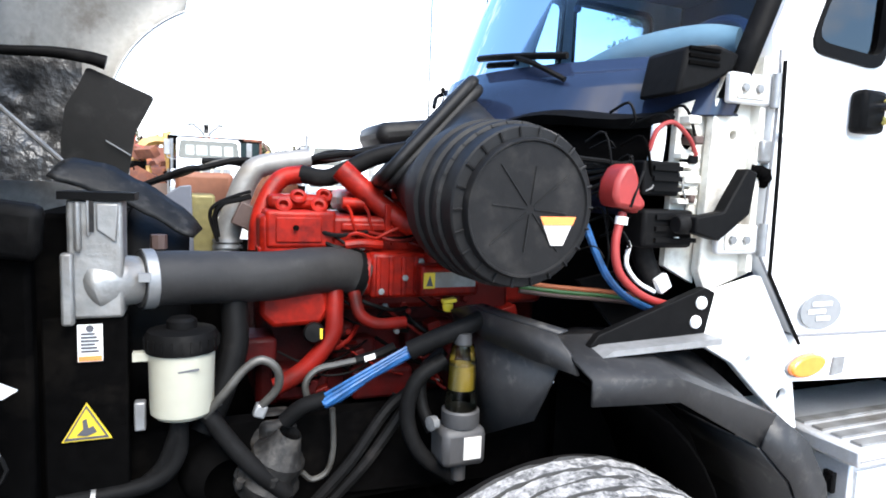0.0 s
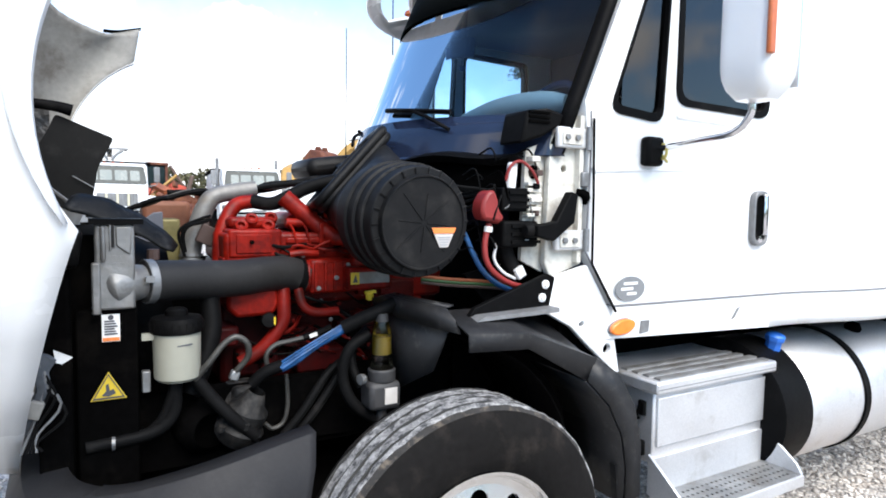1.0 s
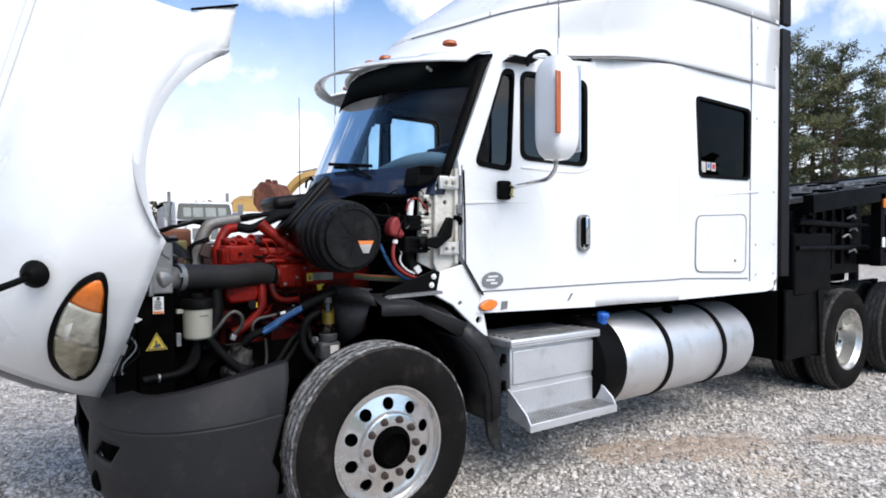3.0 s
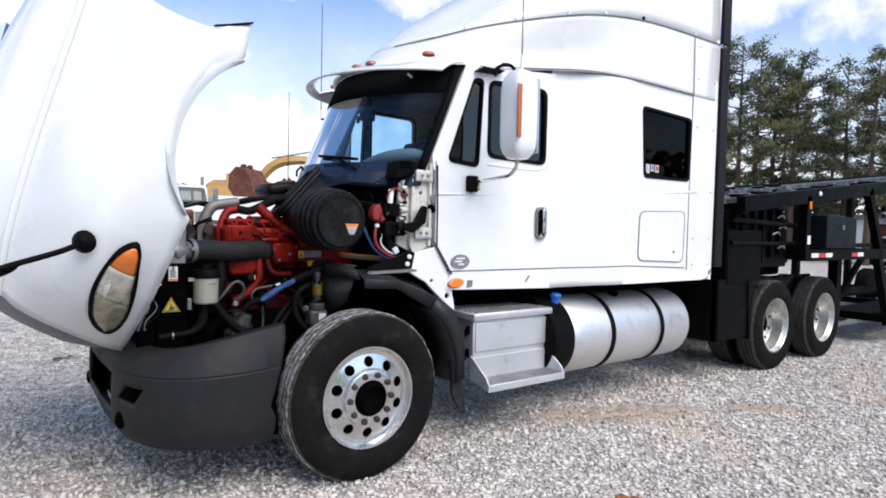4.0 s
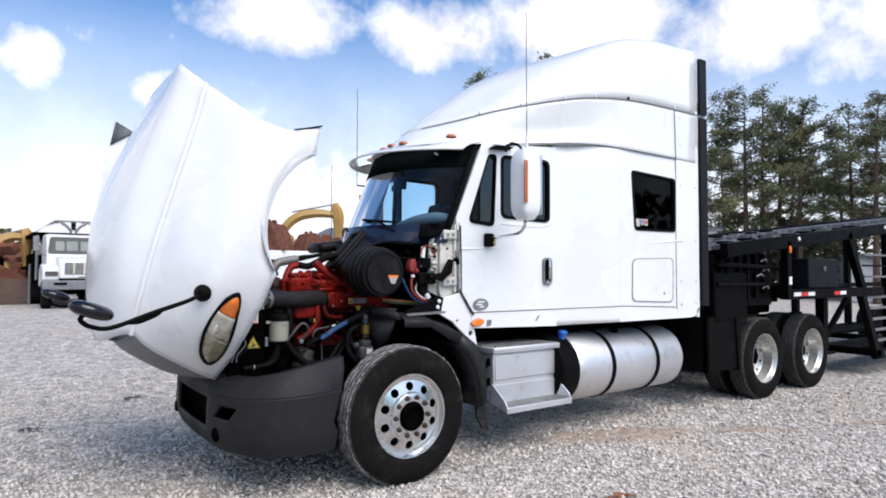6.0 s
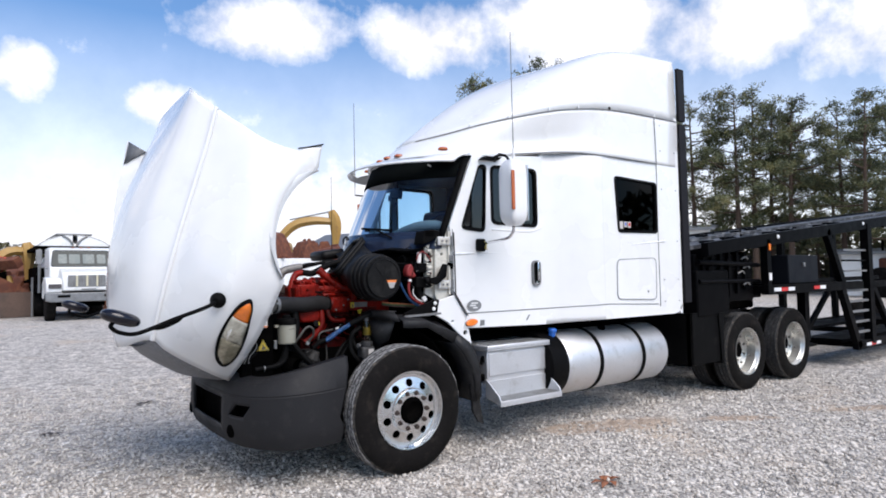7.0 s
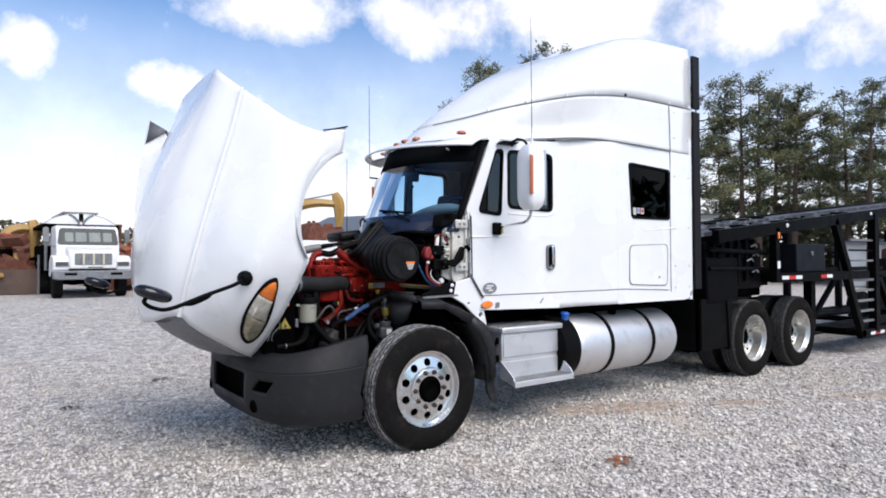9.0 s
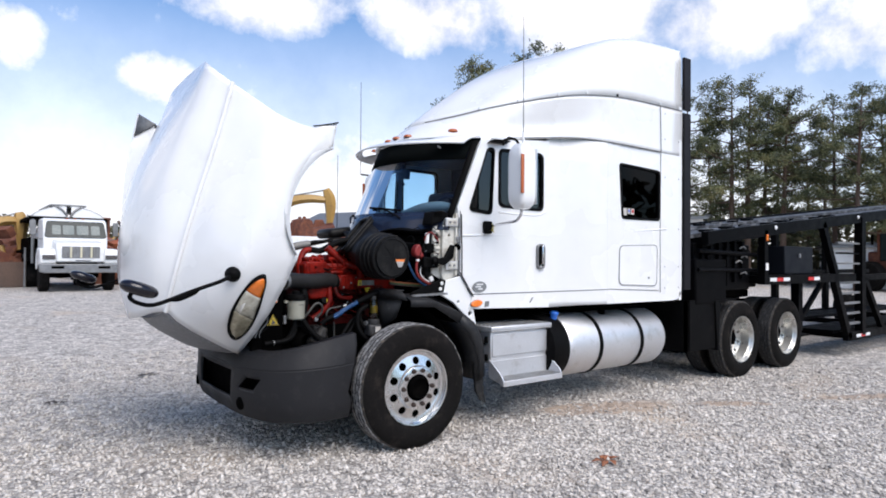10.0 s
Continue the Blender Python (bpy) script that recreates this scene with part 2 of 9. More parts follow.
M_ormach = mat("orange_machine_paint", (0.30, 0.085, 0.032), 0.6, var=0.3, dirt=(0.10, 0.045, 0.03), amount=0.5, dscale=2)
M_redmach = mat("faded_red_paint", (0.42, 0.06, 0.03), 0.6, var=0.25, dirt=(0.13, 0.06, 0.04), amount=0.4, dscale=2)
M_board = mat("brown_weathered_board", (0.10, 0.065, 0.05), 0.85, var=0.4, scale=2, bump=0.1, dirt=(0.05, 0.035, 0.03), amount=0.5)
M_galvdirty = mat("dirty_steel", (0.22, 0.22, 0.22), 0.55, 0.5, var=0.25, dirt=(0.1, 0.09, 0.08), amount=0.4)
M_galv = mat("galvanised_steel", (0.222, 0.2257, 0.2294), 0.5, 0.6, var=0.25, scale=6, bump=0.05, dirt=(0.12, 0.11, 0.10), amount=0.3, dscale=8)
M_bark = mat("pine_bark", (0.085, 0.055, 0.04), 0.9, var=0.35, scale=8, bump=0.3)
M_interior = mat("cab_interior", (0.022, 0.038, 0.092), 0.7, var=0.1, bump=0.02)
M_trim = mat("pale_cab_trim", (0.17, 0.20, 0.195), 0.7, var=0.1, bump=0.02)


# ---- mesh helpers ----
class Geo:
    """Gathers faces for one mesh."""

    def __init__(self):
        self.v, self.f, self.m = [], [], []

    def add(self, verts, faces, m=0):
        o = len(self.v)
        self.v += [tuple(p) for p in verts]
        self.f += [tuple(i + o for i in f) for f in faces]
        self.m += [m] * len(faces)
        return self

    def box(self, c, s, rot=None, m=0, taper=1.0):
        pts = [Vector((sx * s[0] / 2 * (taper if sz > 0 else 1), sy * s[1] / 2 * (taper if sz > 0 else 1), sz * s[2] / 2)) for sz in (-1, 1) for sy in (-1, 1) for sx in (-1, 1)]
        if rot:
            e = Euler([radians(a) for a in rot]).to_matrix()
            pts = [e @ p for p in pts]
        return self.add([p + Vector(c) for p in pts], [(0, 2, 3, 1), (4, 5, 7, 6), (0, 1, 5, 4), (2, 6, 7, 3), (0, 4, 6, 2), (1, 3, 7, 5)], m)

    def span(self, a, b, m=0):
        return self.box([(p + q) / 2 for p, q in zip(a, b)], [abs(q - p) for p, q in zip(a, b)], m=m)

    def lathe(self, profile, origin, axis, n=32, m=0, cap=True):
        ax = Vector(axis).normalized()
        q = Vector((0, 0, 1)).rotation_difference(ax)
        o = Vector(origin)
        verts, faces = [], []
        for r, h in profile:
            for k in range(n):
                a = 2 * math.pi * k / n
                verts.append(o + q @ Vector((r * math.cos(a), r * math.sin(a), h)))
        for j in range(len(profile) - 1):
            for k in range(n):
                k2 = (k + 1) % n
                faces.append((j * n + k, j * n + k2, (j + 1) * n + k2, (j + 1) * n + k))
        if cap:
            faces.append(tuple(range(n - 1, -1, -1)))
            faces.append(tuple((len(profile) - 1) * n + k for k in range(n)))
        return self.add(verts, faces, m)

    def rod(self, p0, p1, r, r1=None, n=12, m=0):
        d = Vector(p1) - Vector(p0)
        return self.lathe([(r, 0), (r if r1 is None else r1, d.length)], p0, d, n, m)

    def tube(self, pts, r, n=12, sub=6, m=0, cap=True, ripple=0.0, closed=False):
        p = smooth_line(pts, sub)
        count = len(p)
        rad = r if callable(r) else (lambda u: r)
        tang = [(p[min(i + 1, count - 1)] - p[max(i - 1, 0)]).normalized() for i in range(count)]
        nor = tang[0].orthogonal().normalized()
        verts, faces = [], []
        for i in range(count):
            nor = (nor - tang[i] * nor.dot(tang[i])).normalized()
            bi = tang[i].cross(nor)
            rr = rad(i / (count - 1)) * (1 + (ripple if i % 2 else 0))
            for k in range(n):
                a = 2 * math.pi * k / n
                verts.append(p[i] + (nor * math.cos(a) + bi * math.sin(a)) * rr)
        for i in range(count - 1):
            for k in range(n):
                k2 = (k + 1) % n
                faces.append((i * n + k, i * n + k2, (i + 1) * n + k2, (i + 1) * n + k))
        if cap:
            faces.append(tuple(range(n - 1, -1, -1)))
            faces.append(tuple((count - 1) * n + k for k in range(n)))
        return self.add(verts, faces, m)

    def grid(self, rows, m=0, closed=False):
        w = len(rows[0])
        faces = []
        for j in range(len(rows) - 1):
            for i in range(w if closed else w - 1):
                i2 = (i + 1) % w
                faces.append((j * w + i, j * w + i2, (j + 1) * w + i2, (j + 1) * w + i))
        return self.add([p for row in rows for p in row], faces, m)

    def prism(self, poly, put, a, b, m=0):
        """poly: outline of (u, v); put(u, v, w) gives the place; from w=a to w=b."""
        n = len(poly)
        verts = [put(u, v, a) for u, v in poly] + [put(u, v, b) for u, v in poly]
        faces = [tuple(range(n)), tuple(range(2 * n - 1, n - 1, -1))] + [(i, i + n, (i + 1) % n + n, (i + 1) % n) for i in range(n)]
        return self.add(verts, faces, m)

    def sheet(self, outline, holes, put, thick, m=0):
        """A plate with holes: outline and holes of (u, v); put(u, v, w), w=0 in front and w=thick behind."""
        bm = bmesh.new()
        loops = []
        for loop in [outline] + list(holes):
            vs = [bm.verts.new((u, v, 0)) for u, v in loop]
            loops.append(vs)
            for i in range(len(vs)):
                bm.edges.new((vs[i], vs[(i + 1) % len(vs)]))
        bmesh.ops.triangle_fill(bm, use_beauty=True, edges=bm.edges[:])
        bm.verts.index_update()
        uv = [(v.co.x, v.co.y) for v in bm.verts]
        tris = []
        for f in bm.faces:
            ids = [v.index for v in f.verts]
            tris.append(ids if f.normal.z > 0 else ids[::-1])
        n = len(uv)
        verts = [put(u, v, 0) for u, v in uv] + [put(u, v, thick) for u, v in uv]
        faces = [tuple(t) for t in tris] + [tuple(i + n for i in t[::-1]) for t in tris]
        for vs in loops:
            for i in range(len(vs)):
                p, q = vs[i].index, vs[(i + 1) % len(vs)].index
                faces.append((p, q, q + n, p + n))
        bm.free()
        return self.add(verts, faces, m)


def smooth_line(pts, sub=6):
    """A Catmull-Rom line through the points."""
    p = [Vector(q) for q in pts]
    if sub <= 1 or len(p) < 3:
        return p
    ext = [2 * p[0] - p[1]] + p + [2 * p[-1] - p[-2]]
    out = []
    for i in range(1, len(ext) - 2):
        a, b, c, d = ext[i - 1:i + 3]
        for k in range(sub):
            t = k / sub
            out.append(0.5 * (2 * b + (c - a) * t + (2 * a - 5 * b + 4 * c - d) * t * t + (3 * b - a - 3 * c + d) * t ** 3))
    out.append(p[-1])
    return out


def rounded(pts, r=0.04, n=4):
    """An outline with rounded corners."""
    out = []
    for i in range(len(pts)):
        a, b, c = (Vector(pts[i - 1]), Vector(pts[i]), Vector(pts[(i + 1) % len(pts)]))
        r1 = min(r, (a - b).length * 0.45, (c - b).length * 0.45)
        p, q = b + (a - b).normalized() * r1, b + (c - b).normalized() * r1
        for k in range(n + 1):
            t = k / n
            w = p * (1 - t) ** 2 + b * 2 * t * (1 - t) + q * t * t
            out.append((w.x, w.y))
    return out


def shrink(pts, d):
    """An outline moved inwards by d."""
    c = sum((Vector(p) for p in pts), Vector((0, 0))) / len(pts)
    out = []
    for p in pts:
        v = Vector(p) - c
        out.append(tuple(c + v * max(0.1, 1 - d / max(v.length, 1e-4))))
    return out


def part(name, geo, material, parent=None, label="", sharp=38, bevel=0.0, solid=0.0, flip=True):
    me = bpy.data.meshes.new(name)
    me.from_pydata(geo.v, [], geo.f)
    mats = material if isinstance(material, (list, tuple)) else [material]
    for one in mats:
        me.materials.append(one)
    if len(mats) > 1:
        me.polygons.foreach_set("material_index", [min(i, len(mats) - 1) for i in geo.m])
    if flip:
        bm = bmesh.new()
        bm.from_mesh(me)
        bmesh.ops.recalc_face_normals(bm, faces=bm.faces[:])
        bm.to_mesh(me)
        bm.free()
    me.shade_smooth()
    me.set_sharp_from_angle(angle=radians(sharp))
    me.update()
    ob = new(name, me)
    if parent is not None:
        ob.parent = parent
        if parent.type == "EMPTY":
            ob.matrix_parent_inverse = Matrix.Translation(parent.location).inverted()
    if solid:
        mod = ob.modifiers.new("thickness", "SOLIDIFY")
        mod.thickness, mod.offset = solid, -1
        if len(mats) > 1:
            mod.material_offset = 1
    if bevel:
        mod = ob.modifiers.new("edges", "BEVEL")
        mod.width, mod.segments, mod.limit_method, mod.angle_limit = bevel, 2, "ANGLE", radians(40)
    if label:
        ob["label"] = label
    return ob


def thing(name, place, label, category, group=""):
    e = new(name)
    e.empty_display_size = 0.3
    e.location = place
    return tagged(e, label, category, group)


def lerp(x, xs, ys):
    return float(np.interp(x, xs, ys))


# ---- ground ----
def ground_z(x, y):
    t = min(1.0, max(0.0, (y - 3.0) / 15.0))
    return 0.36 * t * t * (3 - 2 * t)


def gravel_mat():
    m = bpy.data.materials.new("gravel")
    m.use_nodes = True
    nt = m.node_tree
    n, l = nt.nodes, nt.links
    b = n["Principled BSDF"]
    tc = n.new("ShaderNodeTexCoord")
    vor = n.new("ShaderNodeTexVoronoi")
    vor.inputs["Scale"].default_value, vor.inputs["Randomness"].default_value = 27, 1.0
    edge = n.new("ShaderNodeTexVoronoi")
    edge.feature = "DISTANCE_TO_EDGE"
    edge.inputs["Scale"].default_value = 27
    fine = n.new("ShaderNodeTexNoise")
    fine.inputs["Scale"].default_value, fine.inputs["Detail"].default_value = 160, 4
    wide = n.new("ShaderNodeTexNoise")
    wide.inputs["Scale"].default_value, wide.inputs["Detail"].default_value, wide.inputs["Roughness"].default_value = 0.55, 7, 0.6
    for tex in (vor, edge, fine, wide):
        l.new(tc.outputs["Object"], tex.inputs["Vector"])
    sep = n.new("ShaderNodeSeparateColor")
    l.new(vor.outputs["Color"], sep.inputs[0])
    ramp = n.new("ShaderNodeValToRGB")
    e = ramp.color_ramp.elements
    e[0].position, e[0].color = 0.0, (0.391, 0.355, 0.318, 1)
    e[1].position, e[1].color = 1.0, (0.824, 0.765, 0.700, 1)
    for p, c in ((0.35, (0.597, 0.545, 0.492, 1)), (0.7, (0.783, 0.720, 0.651, 1))):
        k = e.new(p)
        k.color = c
    l.new(sep.outputs[0], ramp.inputs[0])
    gap = n.new("ShaderNodeMapRange")
    gap.inputs[1].default_value, gap.inputs[2].default_value = 0.0, 0.20
    gap.inputs[3].default_value, gap.inputs[4].default_value = 0.54, 1.0
    l.new(edge.outputs["Distance"], gap.inputs[0])
    mul = n.new("ShaderNodeMixRGB")
    mul.blend_type, mul.inputs[0].default_value = "MULTIPLY", 1.0
    l.new(ramp.outputs[0], mul.inputs[1])
    l.new(gap.outputs[0], mul.inputs[2])
    clump = n.new("ShaderNodeTexVoronoi")
    clump.inputs["Scale"].default_value = 11
    l.new(tc.outputs["Object"], clump.inputs["Vector"])
    csep = n.new("ShaderNodeSeparateColor")
    l.new(clump.outputs["Color"], csep.inputs[0])
    lift = n.new("ShaderNodeMapRange")
    lift.inputs[3].default_value, lift.inputs[4].default_value = 0.72, 1.2
    l.new(csep.outputs[1], lift.inputs[0])
    coarse = n.new("ShaderNodeMixRGB")
    coarse.blend_type, coarse.inputs[0].default_value = "MULTIPLY", 1.0
    l.new(mul.outputs[0], coarse.inputs[1])
    l.new(lift.outputs[0], coarse.inputs[2])
    heap = n.new("ShaderNodeTexNoise")
    heap.inputs["Scale"].default_value, heap.inputs["Detail"].default_value, heap.inputs["Roughness"].default_value = 4.5, 6.0, 0.7
    l.new(tc.outputs["Object"], heap.inputs["Vector"])
    patch = n.new("ShaderNodeMapRange")
    patch.inputs[1].default_value, patch.inputs[2].default_value = 0.32, 0.68
    patch.inputs[3].default_value, patch.inputs[4].default_value = 0.78, 1.2
    l.new(heap.outputs["Fac"], patch.inputs[0])
    worn = n.new("ShaderNodeMixRGB")
    worn.blend_type, worn.inputs[0].default_value = "MULTIPLY", 1.0
    l.new(coarse.outputs[0], worn.inputs[1])
    l.new(patch.outputs[0], worn.inputs[2])
    # tan earth showing through in worn patches
    cut = n.new("ShaderNodeMapRange")
    cut.inputs[1].default_value, cut.inputs[2].default_value, cut.inputs[4].default_value = 0.56, 0.72, 0.75
    l.new(wide.outputs["Fac"], cut.inputs[0])
    tan = n.new("ShaderNodeMixRGB")
    tan.inputs[2].default_value = (0.577, 0.460, 0.347, 1)
    l.new(cut.outputs[0], tan.inputs[0])
    l.new(worn.outputs[0], tan.inputs[1])
    # bare earth streaks beside the truck
    pos = n.new("ShaderNodeSeparateXYZ")
    l.new(tc.outputs["Object"], pos.inputs[0])

    def calc(op, a, b2, clamp=False):
        m2 = n.new("ShaderNodeMath")
        m2.operation, m2.use_clamp = op, clamp
        for k2, v in enumerate((a, b2)):
            if isinstance(v, (int, float)):
                m2.inputs[k2].default_value = v
            else:
                l.new(v, m2.inputs[k2])
        return m2.outputs[0]

    streak = None
    for cx, cy, ca, sa, la, lb in ((2.45, 0.02, 0.94, -0.34, 0.85, 0.26), (3.75, -0.66, 0.80, -0.60, 0.5, 0.14), (5.6, -1.5, 0.9, -0.44, 0.9, 0.14)):
        dx, dy = calc("SUBTRACT", pos.outputs[0], cx), calc("SUBTRACT", pos.outputs[1], cy)
        u = calc("DIVIDE", calc("ADD", calc("MULTIPLY", dx, ca), calc("MULTIPLY", dy, sa)), la)
        v = calc("DIVIDE", calc("SUBTRACT", calc("MULTIPLY", dy, ca), calc("MULTIPLY", dx, sa)), lb)
        e2 = calc("SUBTRACT", 1.0, calc("ADD", calc("MULTIPLY", u, u), calc("MULTIPLY", v, v)))
        streak = e2 if streak is None else calc("MAXIMUM", streak, e2)
    rag = calc("MULTIPLY", calc("SUBTRACT", heap.outputs["Fac"], 0.45), 5.0)
    bare = calc("MULTIPLY", calc("MINIMUM", calc("ADD", streak, rag), 1.0), 0.85, True)
    earth = n.new("ShaderNodeMixRGB")
    earth.inputs[2].default_value = (0.433, 0.325, 0.241, 1)
    l.new(bare, earth.inputs[0])
    l.new(tan.outputs[0], earth.inputs[1])
    l.new(earth.outputs[0], b.inputs["Base Color"])
    b.inputs["Roughness"].default_value = 0.9
    height = n.new("ShaderNodeMath")
    height.operation = "MULTIPLY_ADD"
    l.new(fine.outputs["Fac"], height.inputs[0])
    height.inputs[1].default_value = 0.25
    l.new(gap.outputs[0], height.inputs[2])
    bp = n.new("ShaderNodeBump")
    bp.inputs["Strength"].default_value, bp.inputs["Distance"].default_value = 1.0, 0.022
    l.new(height.outputs[0], bp.inputs["Height"])
    heave = n.new("ShaderNodeBump")
    heave.inputs["Strength"].default_value, heave.inputs["Distance"].default_value = 0.7, 0.05
    heave.invert = True
    l.new(clump.outputs["Distance"], heave.inputs["Height"])
    l.new(bp.outputs[0], heave.inputs["Normal"])
    l.new(heave.outputs[0], b.inputs["Normal"])
    return m


def stone_mat():
    m = bpy.data.materials.new("crushed_stone")
    m.use_nodes = True
    n, l = m.node_tree.nodes, m.node_tree.links
    b = n["Principled BSDF"]
    g = n.new("ShaderNodeNewGeometry")
    ramp = n.new("ShaderNodeValToRGB")
    e = ramp.color_ramp.elements
    e[0].position, e[0].color = 0.0, (0.258, 0.236, 0.212, 1)
    e[1].position, e[1].color = 1.0, (0.659, 0.610, 0.555, 1)
    k = e.new(0.45)
    k.color = (0.556, 0.510, 0.458, 1)
    k = e.new(0.8)
    k.color = (0.587, 0.535, 0.482, 1)
    l.new(g.outputs["Random Per Island"], ramp.inputs[0])
    tc = n.new("ShaderNodeTexCoord")
    tex = n.new("ShaderNodeTexNoise")
    tex.inputs["Scale"].default_value = 120
    l.new(tc.outputs["Object"], tex.inputs["Vector"])
    mx = n.new("ShaderNodeMixRGB")
    mx.blend_type, mx.inputs[0].default_value = "OVERLAY", 0.35
    l.new(ramp.outputs[0], mx.inputs[1])
    l.new(tex.outputs["Fac"], mx.inputs[2])
    l.new(mx.outputs[0], b.inputs["Base Color"])
    b.inputs["Roughness"].default_value = 0.88
    return m


def build_ground():
    xs = sorted(set([-700, -300, -120, -60, 60, 120, 300, 700] + [i * 2.0 for i in range(-20, 25)]))
    ys = sorted(set([-700, -300, -120, -60, 60, 120, 300, 700] + [i * 1.0 for i in range(-20, 31)]))
    g = Geo().grid([[(x, y, ground_z(x, y)) for x in xs] for y in ys])
    ob = part("ground", g, gravel_mat(), flip=False)
    return tagged(ob, "pale grey crushed gravel yard with worn tan patches", "ground", kind="structure")


build_ground()

# ---- tractor truck ----
C = 1.18  # the truck's centre line
truck = thing("tractor_truck", (2.0, C, 0), "white sleeper-cab tractor truck with hood tilted open over red engine", "truck")


def far(p):
    return (p[0], 2 * C - p[1], p[2])


def cab_y(x):
    door = 0.34 - 0.08 * (x - 0.6)
    sleeper = lerp(x, [1.8, 2.5, 3.55, 4.0], [0.07, 0.05, 0.02, 0.02])
    f = max(0.0, min(1.0, (x - 1.80) / 0.72))
    return door + (sleeper - door) * f * f * (3 - 2 * f)


def on_side(u, v, w):
    return (u, cab_y(u) + w, v)


def off_side(u, v, w):
    return (u, 2 * C - cab_y(u) - w, v)


# hood, shaped shut and then turned open about its front pivot
PIVOT, TILT = (-1.33, 0.765), radians(63)


def tilt(p):
    x, z = p[0] - PIVOT[0], p[2] - PIVOT[1]
    return (math.cos(TILT) * x - math.sin(TILT) * z + PIVOT[0], p[1], math.sin(TILT) * x + math.cos(TILT) * z + PIVOT[1])


def fender_edge(x):
    if x < -0.48:
        return 0.88 - 0.19 * ((-0.48 - x) / 0.78) ** 1.2
    if x < 0.36:
        return 0.53 + math.sqrt(0.61 ** 2 - x * x)
    return 1.022 + (x - 0.36) / 0.19 * 0.06


HOOD_ROWS = [
    [(-1.262, 0.66, 0.83), (-1.06, 0.34, 0.96), (-0.76, 0.10, 1.04), (-0.4, 0.0, 1.09), (0.0, -0.02, 1.20), (0.30, -0.02, 1.17), (0.47, 0.0, 1.17)],
    [(-1.252, 0.60, 1.02), (-1.05, 0.27, 1.11), (-0.76, 0.08, 1.19), (-0.4, 0.02, 1.26), (0.0, 0.01, 1.32), (0.25, 0.02, 1.29), (0.42, 0.04, 1.235)],
    [(-1.238, 0.575, 1.18), (-1.02, 0.31, 1.25), (-0.72, 0.16, 1.32), (-0.4, 0.12, 1.38), (0.0, 0.10, 1.43), (0.25, 0.10, 1.44), (0.39, 0.11, 1.43)],
    [(-1.218, 0.58, 1.29), (-0.98, 0.39, 1.36), (-0.7, 0.29, 1.43), (-0.4, 0.25, 1.49), (0.0, 0.24, 1.54), (0.25, 0.24, 1.57), (0.44, 0.25, 1.60)],
    [(-1.19, 0.60, 1.37), (-0.95, 0.50, 1.46), (-0.7, 0.45, 1.53), (-0.4, 0.42, 1.60), (0.0, 0.40, 1.68), (0.25, 0.40, 1.73), (0.50, 0.40, 1.79)],
    [(-1.23, 0.70, 1.43), (-0.97, 0.63, 1.60), (-0.7, 0.59, 1.71), (-0.4, 0.57, 1.79), (0.0, 0.56, 1.87), (0.25, 0.56, 1.91), (0.58, 0.58, 1.97)],
    [(-1.30, 0.92, 1.46), (-1.03, 0.88, 1.66), (-0.7, 0.87, 1.81), (-0.35, 0.86, 1.91), (0.0, 0.86, 1.95), (0.3, 0.86, 1.97), (0.70, 0.86, 1.98)],
    [(-1.33, C, 1.47), (-1.05, C, 1.68), (-0.7, C, 1.85), (-0.35, C, 1.94), (0.0, C, 1.97), (0.3, C, 1.98), (0.81, C, 1.95)],
]


def hood_surface():
    lines = []
    cols = 42
    edge = []
    for i in range(cols + 1):
        x = -1.26 + (0.55 + 1.26) * i / cols
        edge.append(Vector((x, lerp(x, [-1.26, -1.1, -0.9, -0.7, -0.5, 0.55], [0.74, 0.50, 0.27, 0.12, 0.03, 0.0]), fender_edge(x))))
    lines.append(edge)
    for row in HOOD_ROWS:
        s = smooth_line(row, 12)
        lines.append([s[round(k * (len(s) - 1) / cols)] for k in range(cols + 1)])
    half = []
    for i in range(cols + 1):
        half.append(smooth_line([ln[i] for ln in lines], 4))
    rows = []
    for col in half:
        near = [tuple(p) for p in col]
        rows.append(near + [far(p) for p in near[::-1][1:]])
    return rows


